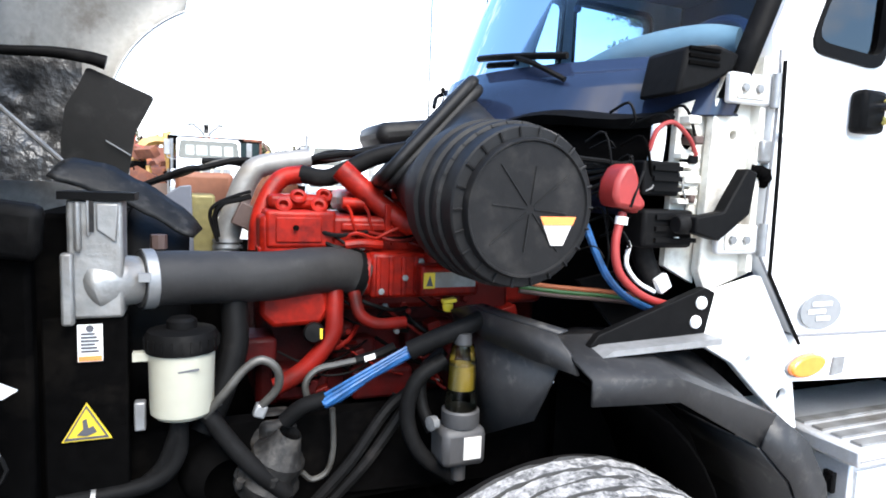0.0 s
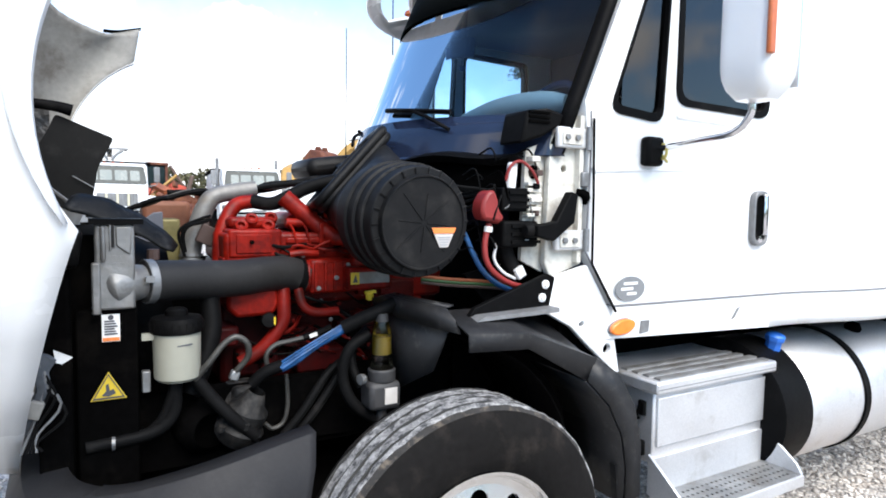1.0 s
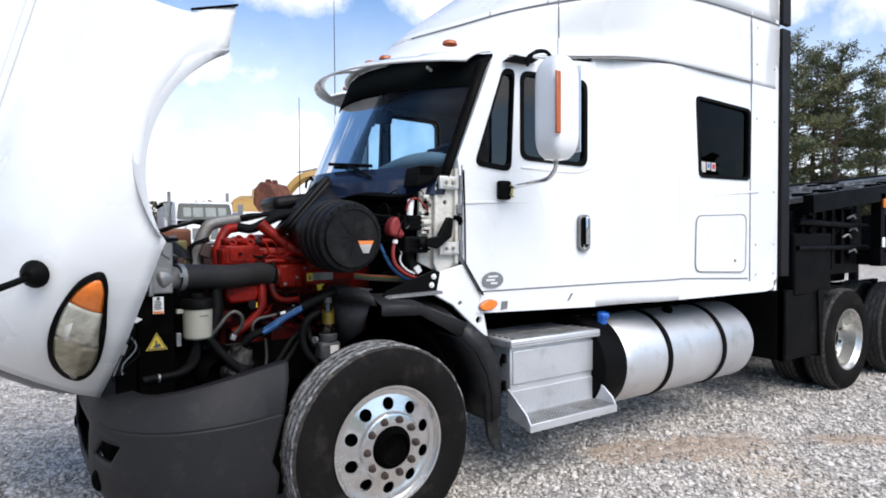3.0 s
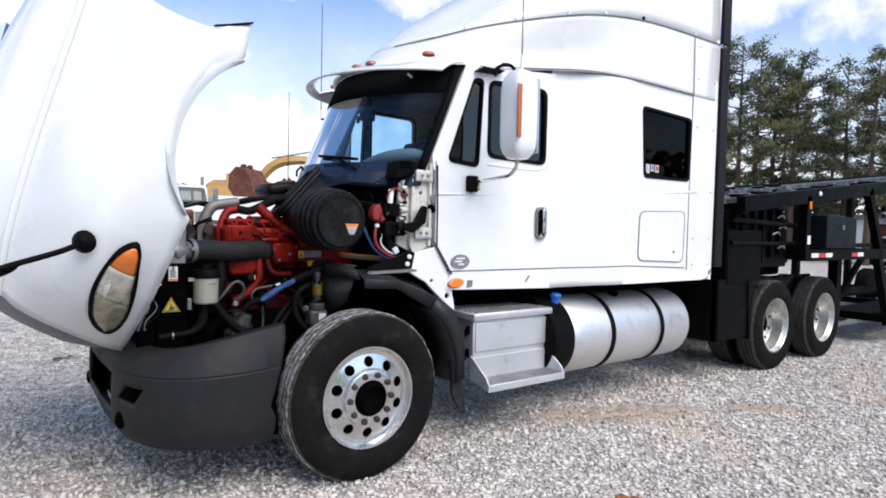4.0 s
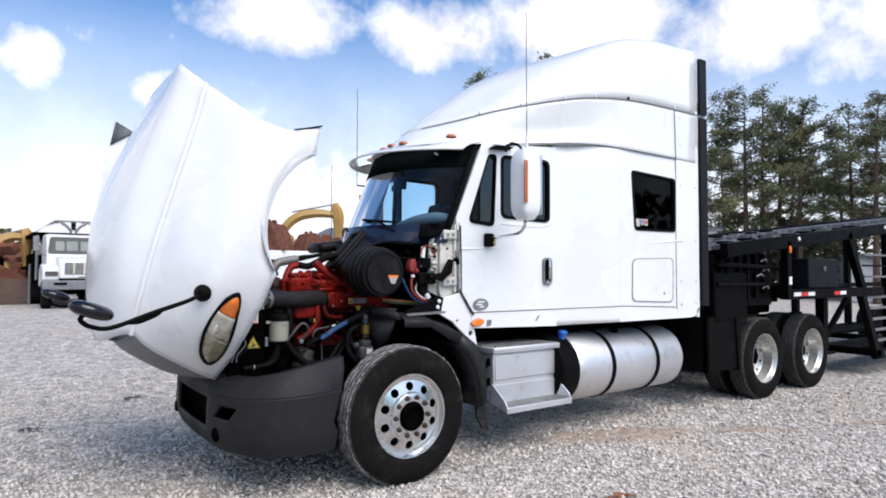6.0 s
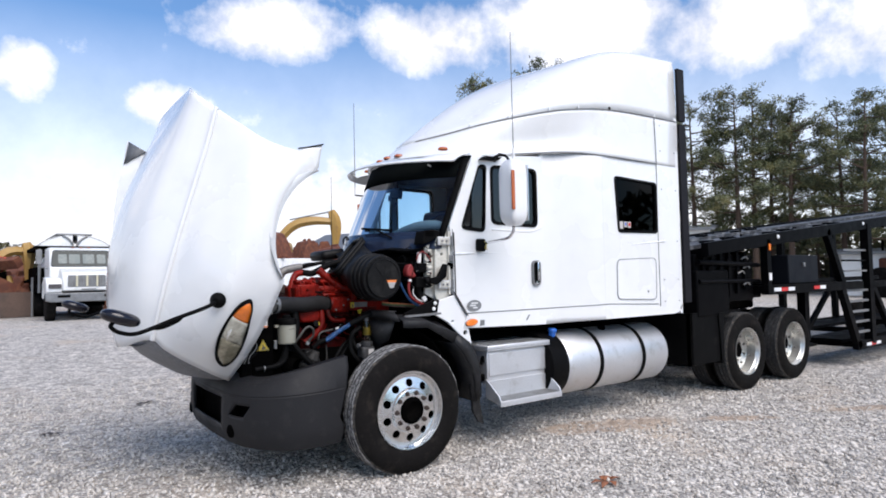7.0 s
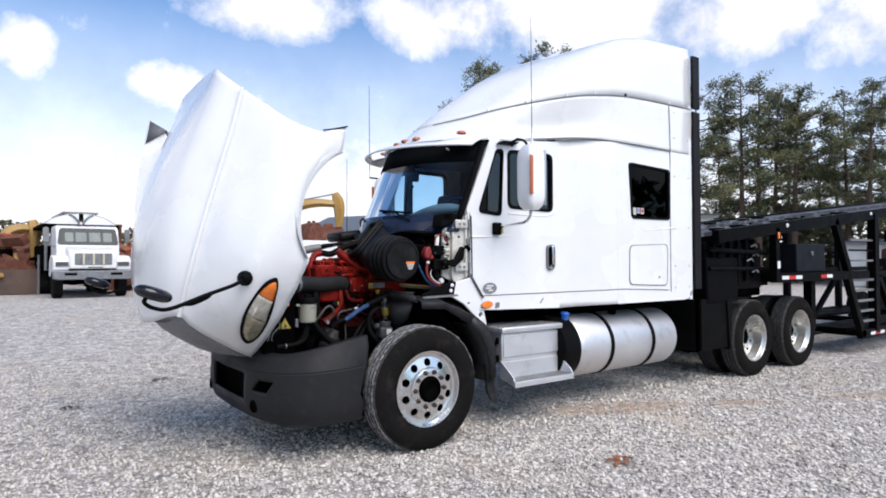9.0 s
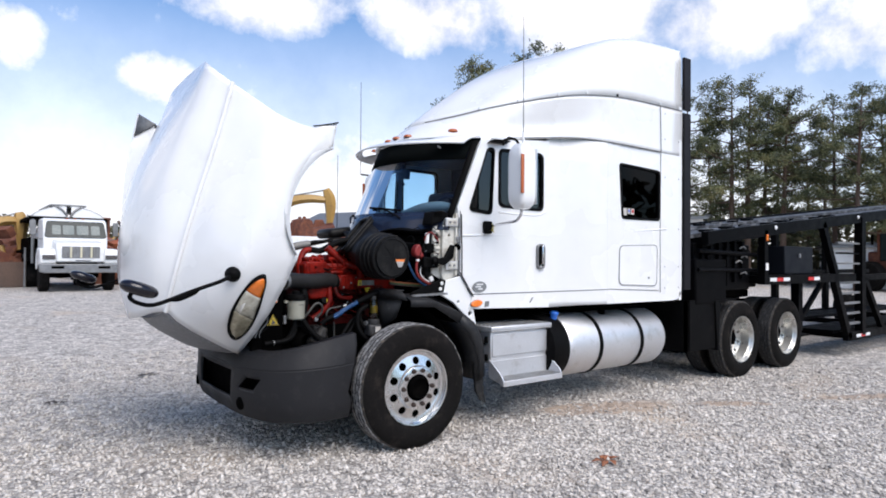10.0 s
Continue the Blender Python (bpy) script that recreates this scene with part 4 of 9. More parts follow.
# ---- steps, tank, frame ----
def build_side_gear():
    cy, cz, R = 0.44, 0.65, 0.335
    tank = Geo().lathe([(0.0, 0), (R - 0.10, 0.0), (R - 0.05, 0.015), (R - 0.016, 0.05), (R, 0.11), (R, 1.70), (R - 0.015, 1.735), (R - 0.06, 1.75), (0.0, 1.75)], (1.95, cy, cz), (1, 0, 0), 56, cap=False)
    t = part("fuel_tank", tank, M_brush, truck, "brushed aluminium fuel tank with black straps")
    for x in (2.455, 3.18):
        part("tank_strap", Geo().lathe([(R + 0.002, 0), (R + 0.011, 0.004), (R + 0.011, 0.05), (R + 0.002, 0.054)], (x, cy, cz), (1, 0, 0), 56, cap=False), M_black, t)
    part("tank_front_shield", Geo().lathe([(R - 0.03, 0), (R + 0.006, 0.02), (R + 0.006, 0.24), (R - 0.004, 0.255)], (1.73, cy, cz), (1, 0, 0), 48, cap=True), M_black, t, "black plastic tank front")
    part("filler_cap", Geo().lathe([(0.036, 0), (0.038, 0.04), (0.038, 0.065), (0.047, 0.067), (0.047, 0.09), (0.036, 0.10), (0.0, 0.102)], (1.93, 0.30, 0.93), (0, -0.2, 1), 8, cap=False), M_blue, t, "blue tank filler cap")
    part("second_filler", Geo().lathe([(0.04, 0), (0.045, 0.02), (0.03, 0.045), (0.0, 0.047)], (2.75, 0.33, 0.965), (0, -0.25, 1), 16, cap=False), M_dark, t)
    b = part("step_box", Geo().span((0.985, 0.215, 0.575), (1.765, 0.62, 0.875)), M_brush, truck, "brushed aluminium battery and step box", bevel=0.008)
    part("box_lid", Geo().span((0.965, 0.18, 0.877), (1.785, 0.64, 0.93)), M_brush, b, bevel=0.01)
    for k in range(4):
        part("lid_tread", Geo().span((1.0, 0.20 + 0.06 * k, 0.93), (1.75, 0.235 + 0.06 * k, 0.938)), M_alu, b)
    part("box_panel", Geo().span((1.0, 0.203, 0.645), (1.75, 0.216, 0.855)), M_brush, b, bevel=0.004)
    for z in (0.63, 0.80):
        latch = part("box_latch", Geo().span((0.966, 0.25, z - 0.03), (0.984, 0.285, z + 0.035)), M_black, b, "black rubber pull latch", bevel=0.005)
        part("latch_hook", Geo().tube([(0.962, 0.255, z + 0.03), (0.952, 0.265, z + 0.01), (0.955, 0.275, z - 0.03), (0.97, 0.28, z - 0.045)], 0.007, 6), M_dark, latch)
    for y in (0.1805, 0.1835):
        part("lid_groove", Geo().span((0.968, y - 0.0025, 0.895 + (y - 0.18) * 5), (1.782, y - 0.0005, 0.898 + (y - 0.18) * 5)), M_galvdirty, b)
    wing = [(0.22, 0.62), (0.16, 0.58), (0.04, 0.49), (0.015, 0.45), (0.02, 0.405), (0.22, 0.45)]
    for x in (0.965, 1.74):
        part("step_end", Geo().prism(wing, lambda u, v, w: (w, u, v), x, x + 0.014), M_brush, b, bevel=0.003)
    part("step_back", Geo().span((0.98, 0.205, 0.44), (1.74, 0.22, 0.60)), M_brush, b)
    part("step_nose", Geo().span((0.965, 0.008, 0.395), (1.755, 0.022, 0.445)), M_brush, b, bevel=0.003)
    holes = [circle(0.008, 8, 1.01 + 0.031 * i + (0.015 if j % 2 else 0), 0.05 + 0.036 * j) for i in range(23) for j in range(4)]
    part("step_tread", Geo().sheet([(0.98, 0.02), (1.74, 0.02), (1.74, 0.205), (0.98, 0.205)], holes, lambda u, v, w: (u, v, 0.437 + w), 0.012), M_alu, b, "punched aluminium step plate")
    for y in (0.75, 1.55):
        part("frame_rail", Geo().span((-1.1, y, 0.72), (8.0, y + 0.06, 0.98)), M_dark, truck, "black steel frame rail")
    for x in (-0.9, 1.2, 2.6, 4.0, 5.2, 6.1, 7.3):
        part("cross_member", Geo().span((x, 0.81, 0.76), (x + 0.12, 1.55, 0.94)), M_dark, truck)
    part("fifth_wheel", Geo().span((5.2, 0.62, 1.02), (6.7, 1.74, 1.15)), M_dark, truck, "greasy black coupling plate", bevel=0.03)
    part("deck_plate", Geo().span((4.15, 0.55, 0.985), (5.3, 1.82, 1.01)), M_dark, truck)
    part("front_axle", Geo().rod((0, 0.3, 0.48), (0, 2.06, 0.48), 0.06), M_dark, truck)
    for ax in (5.41, 6.74):
        part("drive_axle", Geo().rod((ax, 0.2, 0.51), (ax, 2.16, 0.51), 0.09).lathe([(0.1, -0.2), (0.22, -0.1), (0.22, 0.1), (0.1, 0.2)], (ax, C, 0.51), (0, 1, 0), 20), M_dark, truck)
    # mud guards
    part("quarter_fender", Geo().prism([(4.66, 1.06), (5.20, 1.075), (5.20, 1.06), (4.78, 1.04), (4.74, 0.42), (4.72, 0.42)], lambda u, v, w: (u, w, v), 0.03, 0.68), M_black, truck, "black mud guard plate")
    part("tank_rear_panel", Geo().span((4.05, 0.05, 0.45), (4.69, 0.10, 1.08)).span((4.05, 0.05, 0.45), (4.10, 0.7, 1.08)), M_black, truck)
    # black flexible gap seals behind the sleeper
    for side in (lambda p: p, far):
        for z0, z1 in ((1.22, 3.36), (3.40, 4.04)):
            g = Geo()
            a, b2 = side((3.885, -0.008, z0)), side((4.02, 0.03, z1))
            g.span((3.885, min(a[1], b2[1]), z0), (4.02, max(a[1], b2[1]), z1))
            part("side_extender", g, M_gap, truck, "black rubber gap seal", bevel=0.005)


M_gap = mat("dull_black_rubber", (0.007, 0.006, 0.008), 0.6, var=0.15, bump=0.02, spec=0.2)
build_side_gear()


# ---- front-end details ----
M_glossblack = mat("gloss_navy_black", (0.012, 0.018, 0.038), 0.12, var=0.1, bump=0, rvar=0.04, spec=0.5)


def build_headlight(side):
    """Teardrop headlight set into the fender's front corner (side: identity or far)."""
    def skin(x, z):
        lo = lerp(x, [-1.26, -1.1, -0.9, -0.7, -0.5], [0.74, 0.50, 0.27, 0.12, 0.03])
        hi = lerp(x, [-1.31, -1.06, -0.76, -0.4], [0.58, 0.27, 0.08, 0.02])
        mid = lerp(x, [-1.29, -1.06, -0.76, -0.4], [0.64, 0.34, 0.10, 0.0])
        zl, zm, zh = fender_edge(x), lerp(x, [-1.29, -1.06, -0.76, -0.4], [0.86, 0.96, 1.04, 1.09]), lerp(x, [-1.31, -1.06, -0.76, -0.4], [1.05, 1.11, 1.19, 1.26])
        return lerp(z, [zl, zm, zh], [lo, mid, hi])

    def put(u, v, w):
        return tilt(side((u - w * 0.6, skin(u, v) - w * 0.8, v)))

    line = [(-0.69, 1.035), (-0.76, 1.085), (-0.88, 1.095), (-1.0, 1.07), (-1.10, 1.01), (-1.155, 0.93), (-1.165, 0.855), (-1.12, 0.825), (-1.03, 0.835), (-0.92, 0.88), (-0.80, 0.945), (-0.72, 0.99)]
    outer = [(p.x, p.y) for p in smooth_line([Vector((a, b, 0)) for a, b in line[-1:] + line + line[:2]], 4)[4:4 + 4 * len(line)]]
    inner = shrink(outer, 0.022)
    def reach(u):
        """The lens's lower and upper height at u."""
        zs = []
        for k in range(len(inner)):
            (a, b), (c, d) = inner[k - 1], inner[k]
            if (a - u) * (c - u) <= 0 and a != c:
                zs.append(b + (d - b) * (u - a) / (c - a))
        return min(zs), max(zs)

    u0, u1 = min(a for a, b in inner) + 0.001, max(a for a, b in inner) - 0.001

    def shell(lo, hi, w):
        """A slice of the lens face, bulging over the fender's skin."""
        rows = []
        for k in range(9):
            u = lo + (hi - lo) * k / 8
            z0, z1 = reach(u)
            rows.append([put(u, z0 + (z1 - z0) * m / 8, w + 0.012 * (1 - (m / 4 - 1) ** 2)) for m in range(9)])
        return Geo().grid(rows)

    ring = Geo().grid([[put(a, b, w) for a, b in o] for o, w in ((outer, -0.01), (outer, 0.024), (inner, 0.03), (inner, -0.01))], closed=True)
    hl = part("headlight", ring, M_black, hood, "teardrop headlight with dark rim", sharp=60)
    part("turn_lens", shell(-0.835, u1, 0.022), M_orange, hl, "amber turn signal lens", solid=0.004)
    part("reflector", shell(-0.985, -0.836, 0.022), M_reflect, hl, "cloudy silver reflector behind clear lens", solid=0.004)
    part("lower_reflector", shell(u0, -0.986, 0.022), M_reflectlow, hl, "yellowed lower headlight lens", solid=0.004)
    part("mirror_facet", Geo().add([put(a, b, w) for a, b in ((-0.895, 1.015), (-1.0, 0.935), (-0.985, 1.01), (-0.93, 1.04)) for w in (0.036,)], [(0, 1, 2, 3)]), M_bowlsilver, hl, "bright reflector facet", solid=0.003)


M_bowlsilver = mat("silver_bowl", (0.70, 0.69, 0.64), 0.12, 0.5, bump=0)
M_reflectlow = mat("yellowed_reflector", (0.30, 0.27, 0.19), 0.1, 0.25, var=0.35, scale=9, bump=0.05, dirt=(0.10, 0.085, 0.05), amount=0.5, dscale=6, coat=0.8)
M_reflect = mat("cloudy_reflector", (0.58, 0.56, 0.47), 0.1, 0.3, var=0.3, scale=9, bump=0.05, dirt=(0.16, 0.14, 0.09), amount=0.5, dscale=6, coat=0.8)
build_headlight(lambda p: p)
build_headlight(far)


def hood_mirror(side):
    arm = Geo().tube([side(p) for p in ((-1.52, 0.06, 1.44), (-1.62, -0.02, 1.405), (-1.80, -0.06, 1.35), (-2.02, -0.09, 1.275), (-2.12, -0.10, 1.285), (-2.17, -0.10, 1.32), (-2.16, -0.10, 1.35))], 0.013, 10)
    m = part("hood_mirror", arm, M_black, hood, "black look-down mirror on a bent arm")
    part("mirror_foot", Geo().lathe([(0.055, 0), (0.05, 0.012), (0.03, 0.04), (0.02, 0.05)], side((-1.50, 0.085, 1.45)), (-0.5, -0.85 if side((0, 0, 0))[1] < 1 else 0.85, -0.1), 16), M_black, m)
    part("mirror_brace", Geo().tube([side(p) for p in ((-1.76, -0.050, 1.36), (-1.79, -0.045, 1.332), (-1.88, -0.062, 1.298), (-1.95, -0.078, 1.298))], 0.011, 8), M_black, m)
    head = Geo()
    rows = []
    c = Vector(side((-2.12, -0.10, 1.372)))
    for j in range(9):
        a = -math.pi / 2 + math.pi * j / 8
        z, r = 0.042 * math.sin(a), math.cos(a) ** 0.6 if 0 < j < 8 else 0.02
        rows.append([c + Matrix.Rotation(radians(19), 3, "Y") @ Vector((0.115 * r * math.cos(b), 0.085 * r * math.sin(b), z)) for b in (2 * math.pi * k / 24 for k in range(24))])
    head.grid(rows, closed=True)
    part("mirror_head", head, M_navy, m, "dark blue-black oval mirror shell")


M_navy = mat("blue_black_shell", (0.005, 0.004, 0.008), 0.22, var=0.1, bump=0)
hood_mirror(lambda p: p)
hood_mirror(far)


def hood_inside():
    """Insulation, splash panels and struts under the hood."""
    pad = Geo()
    rows = []
    for j in range(13):
        x = -0.75 + 1.0 * j / 12
        rows.append([])
        for i in range(17):
            y = 0.62 + 1.12 * i / 16
            top = lerp(x, [-1.05, -0.55, -0.1, 0.81], [1.68, 1.90, 1.97, 1.95]) - 0.06 - 0.10 * abs((y - C) / 0.56) ** 2.5
            rows[-1].append(tilt((x, y, top + (0.03 if (j % 4 == 2 and i % 4 == 2) else 0) + 0.006 * math.sin(i * 2.1 + j * 1.3))))
    pad.grid(rows)
    part("hood_insulation", pad, M_pad, hood, "worn quilted black insulation pad", solid=0.015)
    edge = rounded([(-1.155, 2.047), (-0.908, 1.948), (-0.982, 1.796), (-1.014, 1.60), (-1.255, 1.60), (-1.252, 1.744), (-1.235, 1.88), (-1.184, 1.973)], 0.02)
    fl = Geo().sheet(edge, [], lambda u, v, w: (u, 2.0 + 0.06 * math.sin((v - 1.6) * 5) * (u + 1.0) + w, v), 0.006)
    part("hood_splash_panel", fl, M_splash, hood, "black plastic splash panel", sharp=30)
    part("panel_cord", Geo().rod((-1.09, 1.98, 1.755), (-1.0, 1.985, 1.70), 0.003, n=6), M_galv, hood)
    rib = Geo().tube([(-1.60, 1.95, 2.075), (-1.43, 1.96, 2.075), (-1.27, 1.97, 2.086), (-1.15, 1.975, 2.08), (-1.085, 1.98, 2.066)], lambda u: 0.016 + 0.014 * u, 10)
    part("hood_edge_roll", rib, M_black, hood)
    # foil-faced liner with drawn-in fixings
    rng = random.Random(4)
    dents = [(-1.40, 1.955), (-1.33, 1.78), (-1.45, 1.85)]
    rows = []
    for j in range(25):
        v = 1.58 + 0.50 * j / 24
        rows.append([])
        for i in range(21):
            u = -1.62 + 0.44 * i / 20
            dip = 0.0
            for a, b in dents:
                r, ang = math.hypot(u - a, v - b), math.atan2(v - b, u - a)
                dip += (0.055 + 0.02 * math.sin(ang * 7)) * math.exp(-(r / 0.05) ** 2)
            rows[-1].append((u, 2.055 + dip + 0.006 * math.sin(9 * u + 14 * v) + rng.uniform(-0.003, 0.003), v))
    part("hood_liner", Geo().grid(rows), M_pad, hood, "crumpled grey foil-faced hood liner", sharp=50)
    # air scoop on the far flank of the hood, its mouth to the rear
    mouth = [Vector((-1.723, 2.20, 2.921)), Vector((-1.599, 1.98, 2.792)), Vector((-1.784, 2.10, 2.668))]
    loops = [mouth]
    for foot, wide in ((Vector((-1.812, 2.10, 2.55)), 0.16), (Vector((-1.834, 2.10, 2.428)), 0.15), (Vector((-1.852, 2.10, 2.25)), 0.13), (Vector((-1.866, 2.09, 2.08)), 0.10), (Vector((-1.868, 2.06, 1.88)), 0.06), (Vector((-1.84, 2.02, 1.66)), 0.02)):
        loops.append([foot + Vector((0.04, wide, 0.03)), foot + Vector((0.42, -0.16, 0.02)), foot])
    shell = Geo().grid([[lp[0], lp[0].lerp(lp[1], 0.5), lp[1], lp[1].lerp(lp[2], 0.45), lp[1].lerp(lp[2], 0.85), lp[2], lp[2].lerp(lp[0], 0.2), lp[0]] for lp in loops])
    scoop = part("air_scoop", shell, M_white, hood, "white air scoop moulded on the hood flank", sharp=60, solid=0.012)
    mid = (mouth[0] + mouth[1] + mouth[2]) / 3
    mesh = [mid + (p - mid) * 0.88 + Vector((0.004, -0.012, 0)) for p in mouth]
    part("scoop_mesh", Geo().add(mesh, [(0, 1, 2)]), M_trimgrey2, scoop, "dark grey mesh in the scoop mouth", solid=0.01)
    bars = Geo()
    for k in range(1, 8):
        bars.rod(mesh[0].lerp(mesh[2], k / 8) + Vector((0, -0.008, 0)), mesh[1].lerp(mesh[2], k / 8) + Vector((0, -0.008, 0)), 0.004, n=5)
    part("mouth_bars", bars, M_slatelight2, scoop)
    part("hood_strut", Geo().rod((-1.45, 1.55, 1.93), (-1.08, 1.20, 1.62), 0.008, n=8), M_alu, truck, "thin silver hood stay")
    back = Geo().sheet([(0.78, -1.0), (1.58, -1.0), (1.58, -0.15), (0.78, -0.15)], [], lambda u, v, w: tilt((-1.17 + w, u, 1.42 + 0.62 * v)), 0.02)
    part("grille_backing", back, M_black, hood)
    part("lamp_housing", Geo().tube([(-1.13, 0.47, 1.21), (-1.15, 0.47, 1.17), (-1.145, 0.47, 1.12), (-1.17, 0.48, 1.06), (-1.185, 0.49, 1.0)], lambda u: 0.022 - 0.006 * u, 6, 3), M_lampback, hood, "grey back of the headlight")
    part("lamp_bracket", Geo().box((-1.165, 0.455, 1.07), (0.035, 0.02, 0.05), (0, 20, 0)), M_whitein, hood, bevel=0.004)
    part("lamp_clip", Geo().prism([(-1.12, 1.225), (-1.075, 1.20), (-1.10, 1.185), (-1.115, 1.19)], lambda u, v, w: (u, w, v), 0.47, 0.48), M_label, hood)
    for k in range(5):
        part("lamp_wire", Geo().tube([(-1.20 + 0.01 * k, 0.46, 1.23 - 0.02 * k), (-1.14 + 0.012 * k, 0.455, 1.17 - 0.03 * k), (-1.16, 0.46, 1.06 - 0.02 * k), (-1.20 + 0.012 * k, 0.465, 0.95)], 0.004, 5, 4), M_rubber if k % 3 else M_galv, hood)
    part("inner_edge_strip", Geo().grid([[(-1.185, 0.50, 1.46), (-1.19, 0.50, 1.38), (-1.205, 0.50, 1.27)], [(-1.145, 0.52, 1.46), (-1.155, 0.52, 1.37), (-1.175, 0.52, 1.27)]]), M_whitein, hood, solid=0.006)
    part("headlamp_back", Geo().lathe([(0.03, -0.05), (0.09, 0.0), (0.12, 0.06), (0.13, 0.10)], tilt((-0.98, 0.52, 1.0)), (-0.4, -0.6, -0.5), 20), M_milky, hood)


M_lampback = mat("grey_lamp_casting", (0.10, 0.11, 0.125), 0.5, 0.2, var=0.3, scale=12, bump=0.08)
M_trimgrey2 = mat("stained_grey", (0.10, 0.105, 0.11), 0.6, var=0.4, scale=12)
M_slatelight2 = mat("pale_grey_mesh", (0.24, 0.25, 0.26), 0.5, var=0.2, bump=0)
M_pad = mat("foil_faced_pad", (0.055, 0.055, 0.056), 0.4, 0.3, var=0.5, scale=10, fine=22, bump=0.35, dirt=(0.20, 0.195, 0.19), amount=0.28, dscale=9, bdist=0.02)
M_splash = mat("dusty_splash_panel", (0.009, 0.0088, 0.0085), 0.6, var=0.15, scale=8, bump=0.03, dirt=(0.03, 0.029, 0.028), amount=0.3, dscale=6, spec=0.12)
hood_inside()


# ---- engine bay ----
def build_radiator():
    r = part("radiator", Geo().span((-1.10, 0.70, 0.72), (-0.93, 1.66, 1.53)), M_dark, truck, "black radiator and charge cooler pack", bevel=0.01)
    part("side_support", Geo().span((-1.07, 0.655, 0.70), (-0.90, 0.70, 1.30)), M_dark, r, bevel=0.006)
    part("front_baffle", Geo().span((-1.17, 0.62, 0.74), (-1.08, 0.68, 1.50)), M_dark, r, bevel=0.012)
    part("baffle_fold", Geo().box((-1.10, 0.60, 1.50), (0.10, 0.06, 0.12), (10, 8, 0)), M_black, r, bevel=0.02)
    tank = part("cooler_tank", Geo().span((-1.015, 0.64, 1.30), (-0.905, 0.74, 1.565)).span((-1.0, 0.625, 1.45), (-0.985, 0.645, 1.56)), M_alu, r, "cast aluminium charge cooler end tank", bevel=0.012)
    part("tank_channel", Geo().span((-0.970, 0.634, 1.495), (-0.961, 0.643, 1.564)), M_pump, tank)
    part("tank_web", Geo().span((-0.975, 0.630, 1.485), (-0.970, 0.645, 1.564)), M_alu, tank, bevel=0.002)
    part("tank_pad", Geo().prism([(-0.957, 1.50), (-0.918, 1.47), (-0.912, 1.558), (-0.957, 1.558)], lambda u, v, w: (u, w, v), 0.632, 0.642), M_alu, tank, bevel=0.004)
    for z in (1.462, 1.440):
        part("cast_mark", Geo().span((-0.975, 0.6385, z), (-0.935, 0.6425, z + 0.006)), M_alu, tank)
    part("top_rail", Geo().span((-1.03, 0.63, 1.565), (-0.88, 0.75, 1.582)), M_black, r)
    elbow = Geo().tube([(-0.99, 0.69, 1.36), (-0.96, 0.69, 1.37), (-0.92, 0.70, 1.375), (-0.88, 0.715, 1.375)], lambda u: 0.072 * min(1.0, 0.10 + 3.2 * u) ** 0.5 - 0.016 * u, 20)
    part("outlet_neck", elbow, M_alu, r, "cast aluminium outlet neck", bevel=0.0)
    part("neck_flange", Geo().span((-1.025, 0.615, 1.29), (-1.0, 0.64, 1.45)), M_alu, r, bevel=0.006)
    # torn flap of sealing rubber hanging over the radiator's edge
    rows = []
    for k in range(15):
        f = k / 14
        c = Vector((-1.09 + 0.345 * f, 0.975 + 0.04 * f, 1.634 - 0.02 * f - 0.15 * f ** 1.8))
        half = 0.010 + 0.027 * math.sin(math.pi * min(1.0, f * 0.9 + 0.1)) ** 0.8 + 0.004 * math.sin(9 * f) + 0.003 * math.sin(23 * f)
        rows.append([c + Vector((0.012 * w, -0.02 - 0.008 * (1 - w * w) + 0.035 * w, half * w)) for w in (-1, -0.6, -0.2, 0.2, 0.6, 1)])
    part("top_boot", Geo().grid(rows), M_flap, r, "torn flap of black sealing rubber", solid=0.006)
    part("fan_shroud", Geo().lathe([(0.33, 0), (0.315, 0.05), (0.29, 0.10), (0.28, 0.16)], (-0.93, C, 1.19), (1, 0, 0), 40, cap=False), M_black, r, solid=0.01)
    part("shroud_plate", Geo().span((-0.92, 1.10, 1.20), (-0.905, 1.58, 1.50)), M_slate, r)
    part("shroud_ear", Geo().prism([(-0.86, 1.36), (-0.86, 1.545), (-0.835, 1.566), (-0.80, 1.592), (-0.765, 1.596), (-0.757, 1.36)], lambda u, v, w: (u, w, v), 1.25, 1.262), M_slate, r, "grey-blue plastic shroud ear", bevel=0.004)
    part("bolt_cap", Geo().rod((-0.84, 0.80, 1.44), (-0.84, 0.80, 1.475), 0.02, n=8), M_brown, r)
    lab = part("warning_label", Geo().span((-1.0, 0.650, 1.20), (-0.95, 0.654, 1.285)), M_label, r, "white printed label with an orange foot")
    part("label_band", Geo().span((-0.998, 0.6475, 1.202), (-0.952, 0.6505, 1.213)), M_orlabel, lab)
    for k in range(6):
        part("print_line", Geo().span((-0.993, 0.6475, 1.222 + 0.008 * k), (-0.957 - 0.004 * (k % 3), 0.6505, 1.226 + 0.008 * k)), M_print, lab)
    part("label_mark", Geo().lathe([(0.008, 0), (0.008, 0.002)], (-0.975, 0.650, 1.276), (0, -1, 0), 12), M_print, lab)
    tri = lambda s: [(-0.985, 1.055 + 0.05 * s), (-0.985 - 0.05 * s, 1.055 - 0.038 * s), (-0.985 + 0.05 * s, 1.055 - 0.038 * s)]
    sign = part("hazard_triangle", Geo().prism(tri(1.0), lambda u, v, w: (u, w, v), 0.648, 0.654), M_yellow, r, "yellow triangular fan hazard sticker")
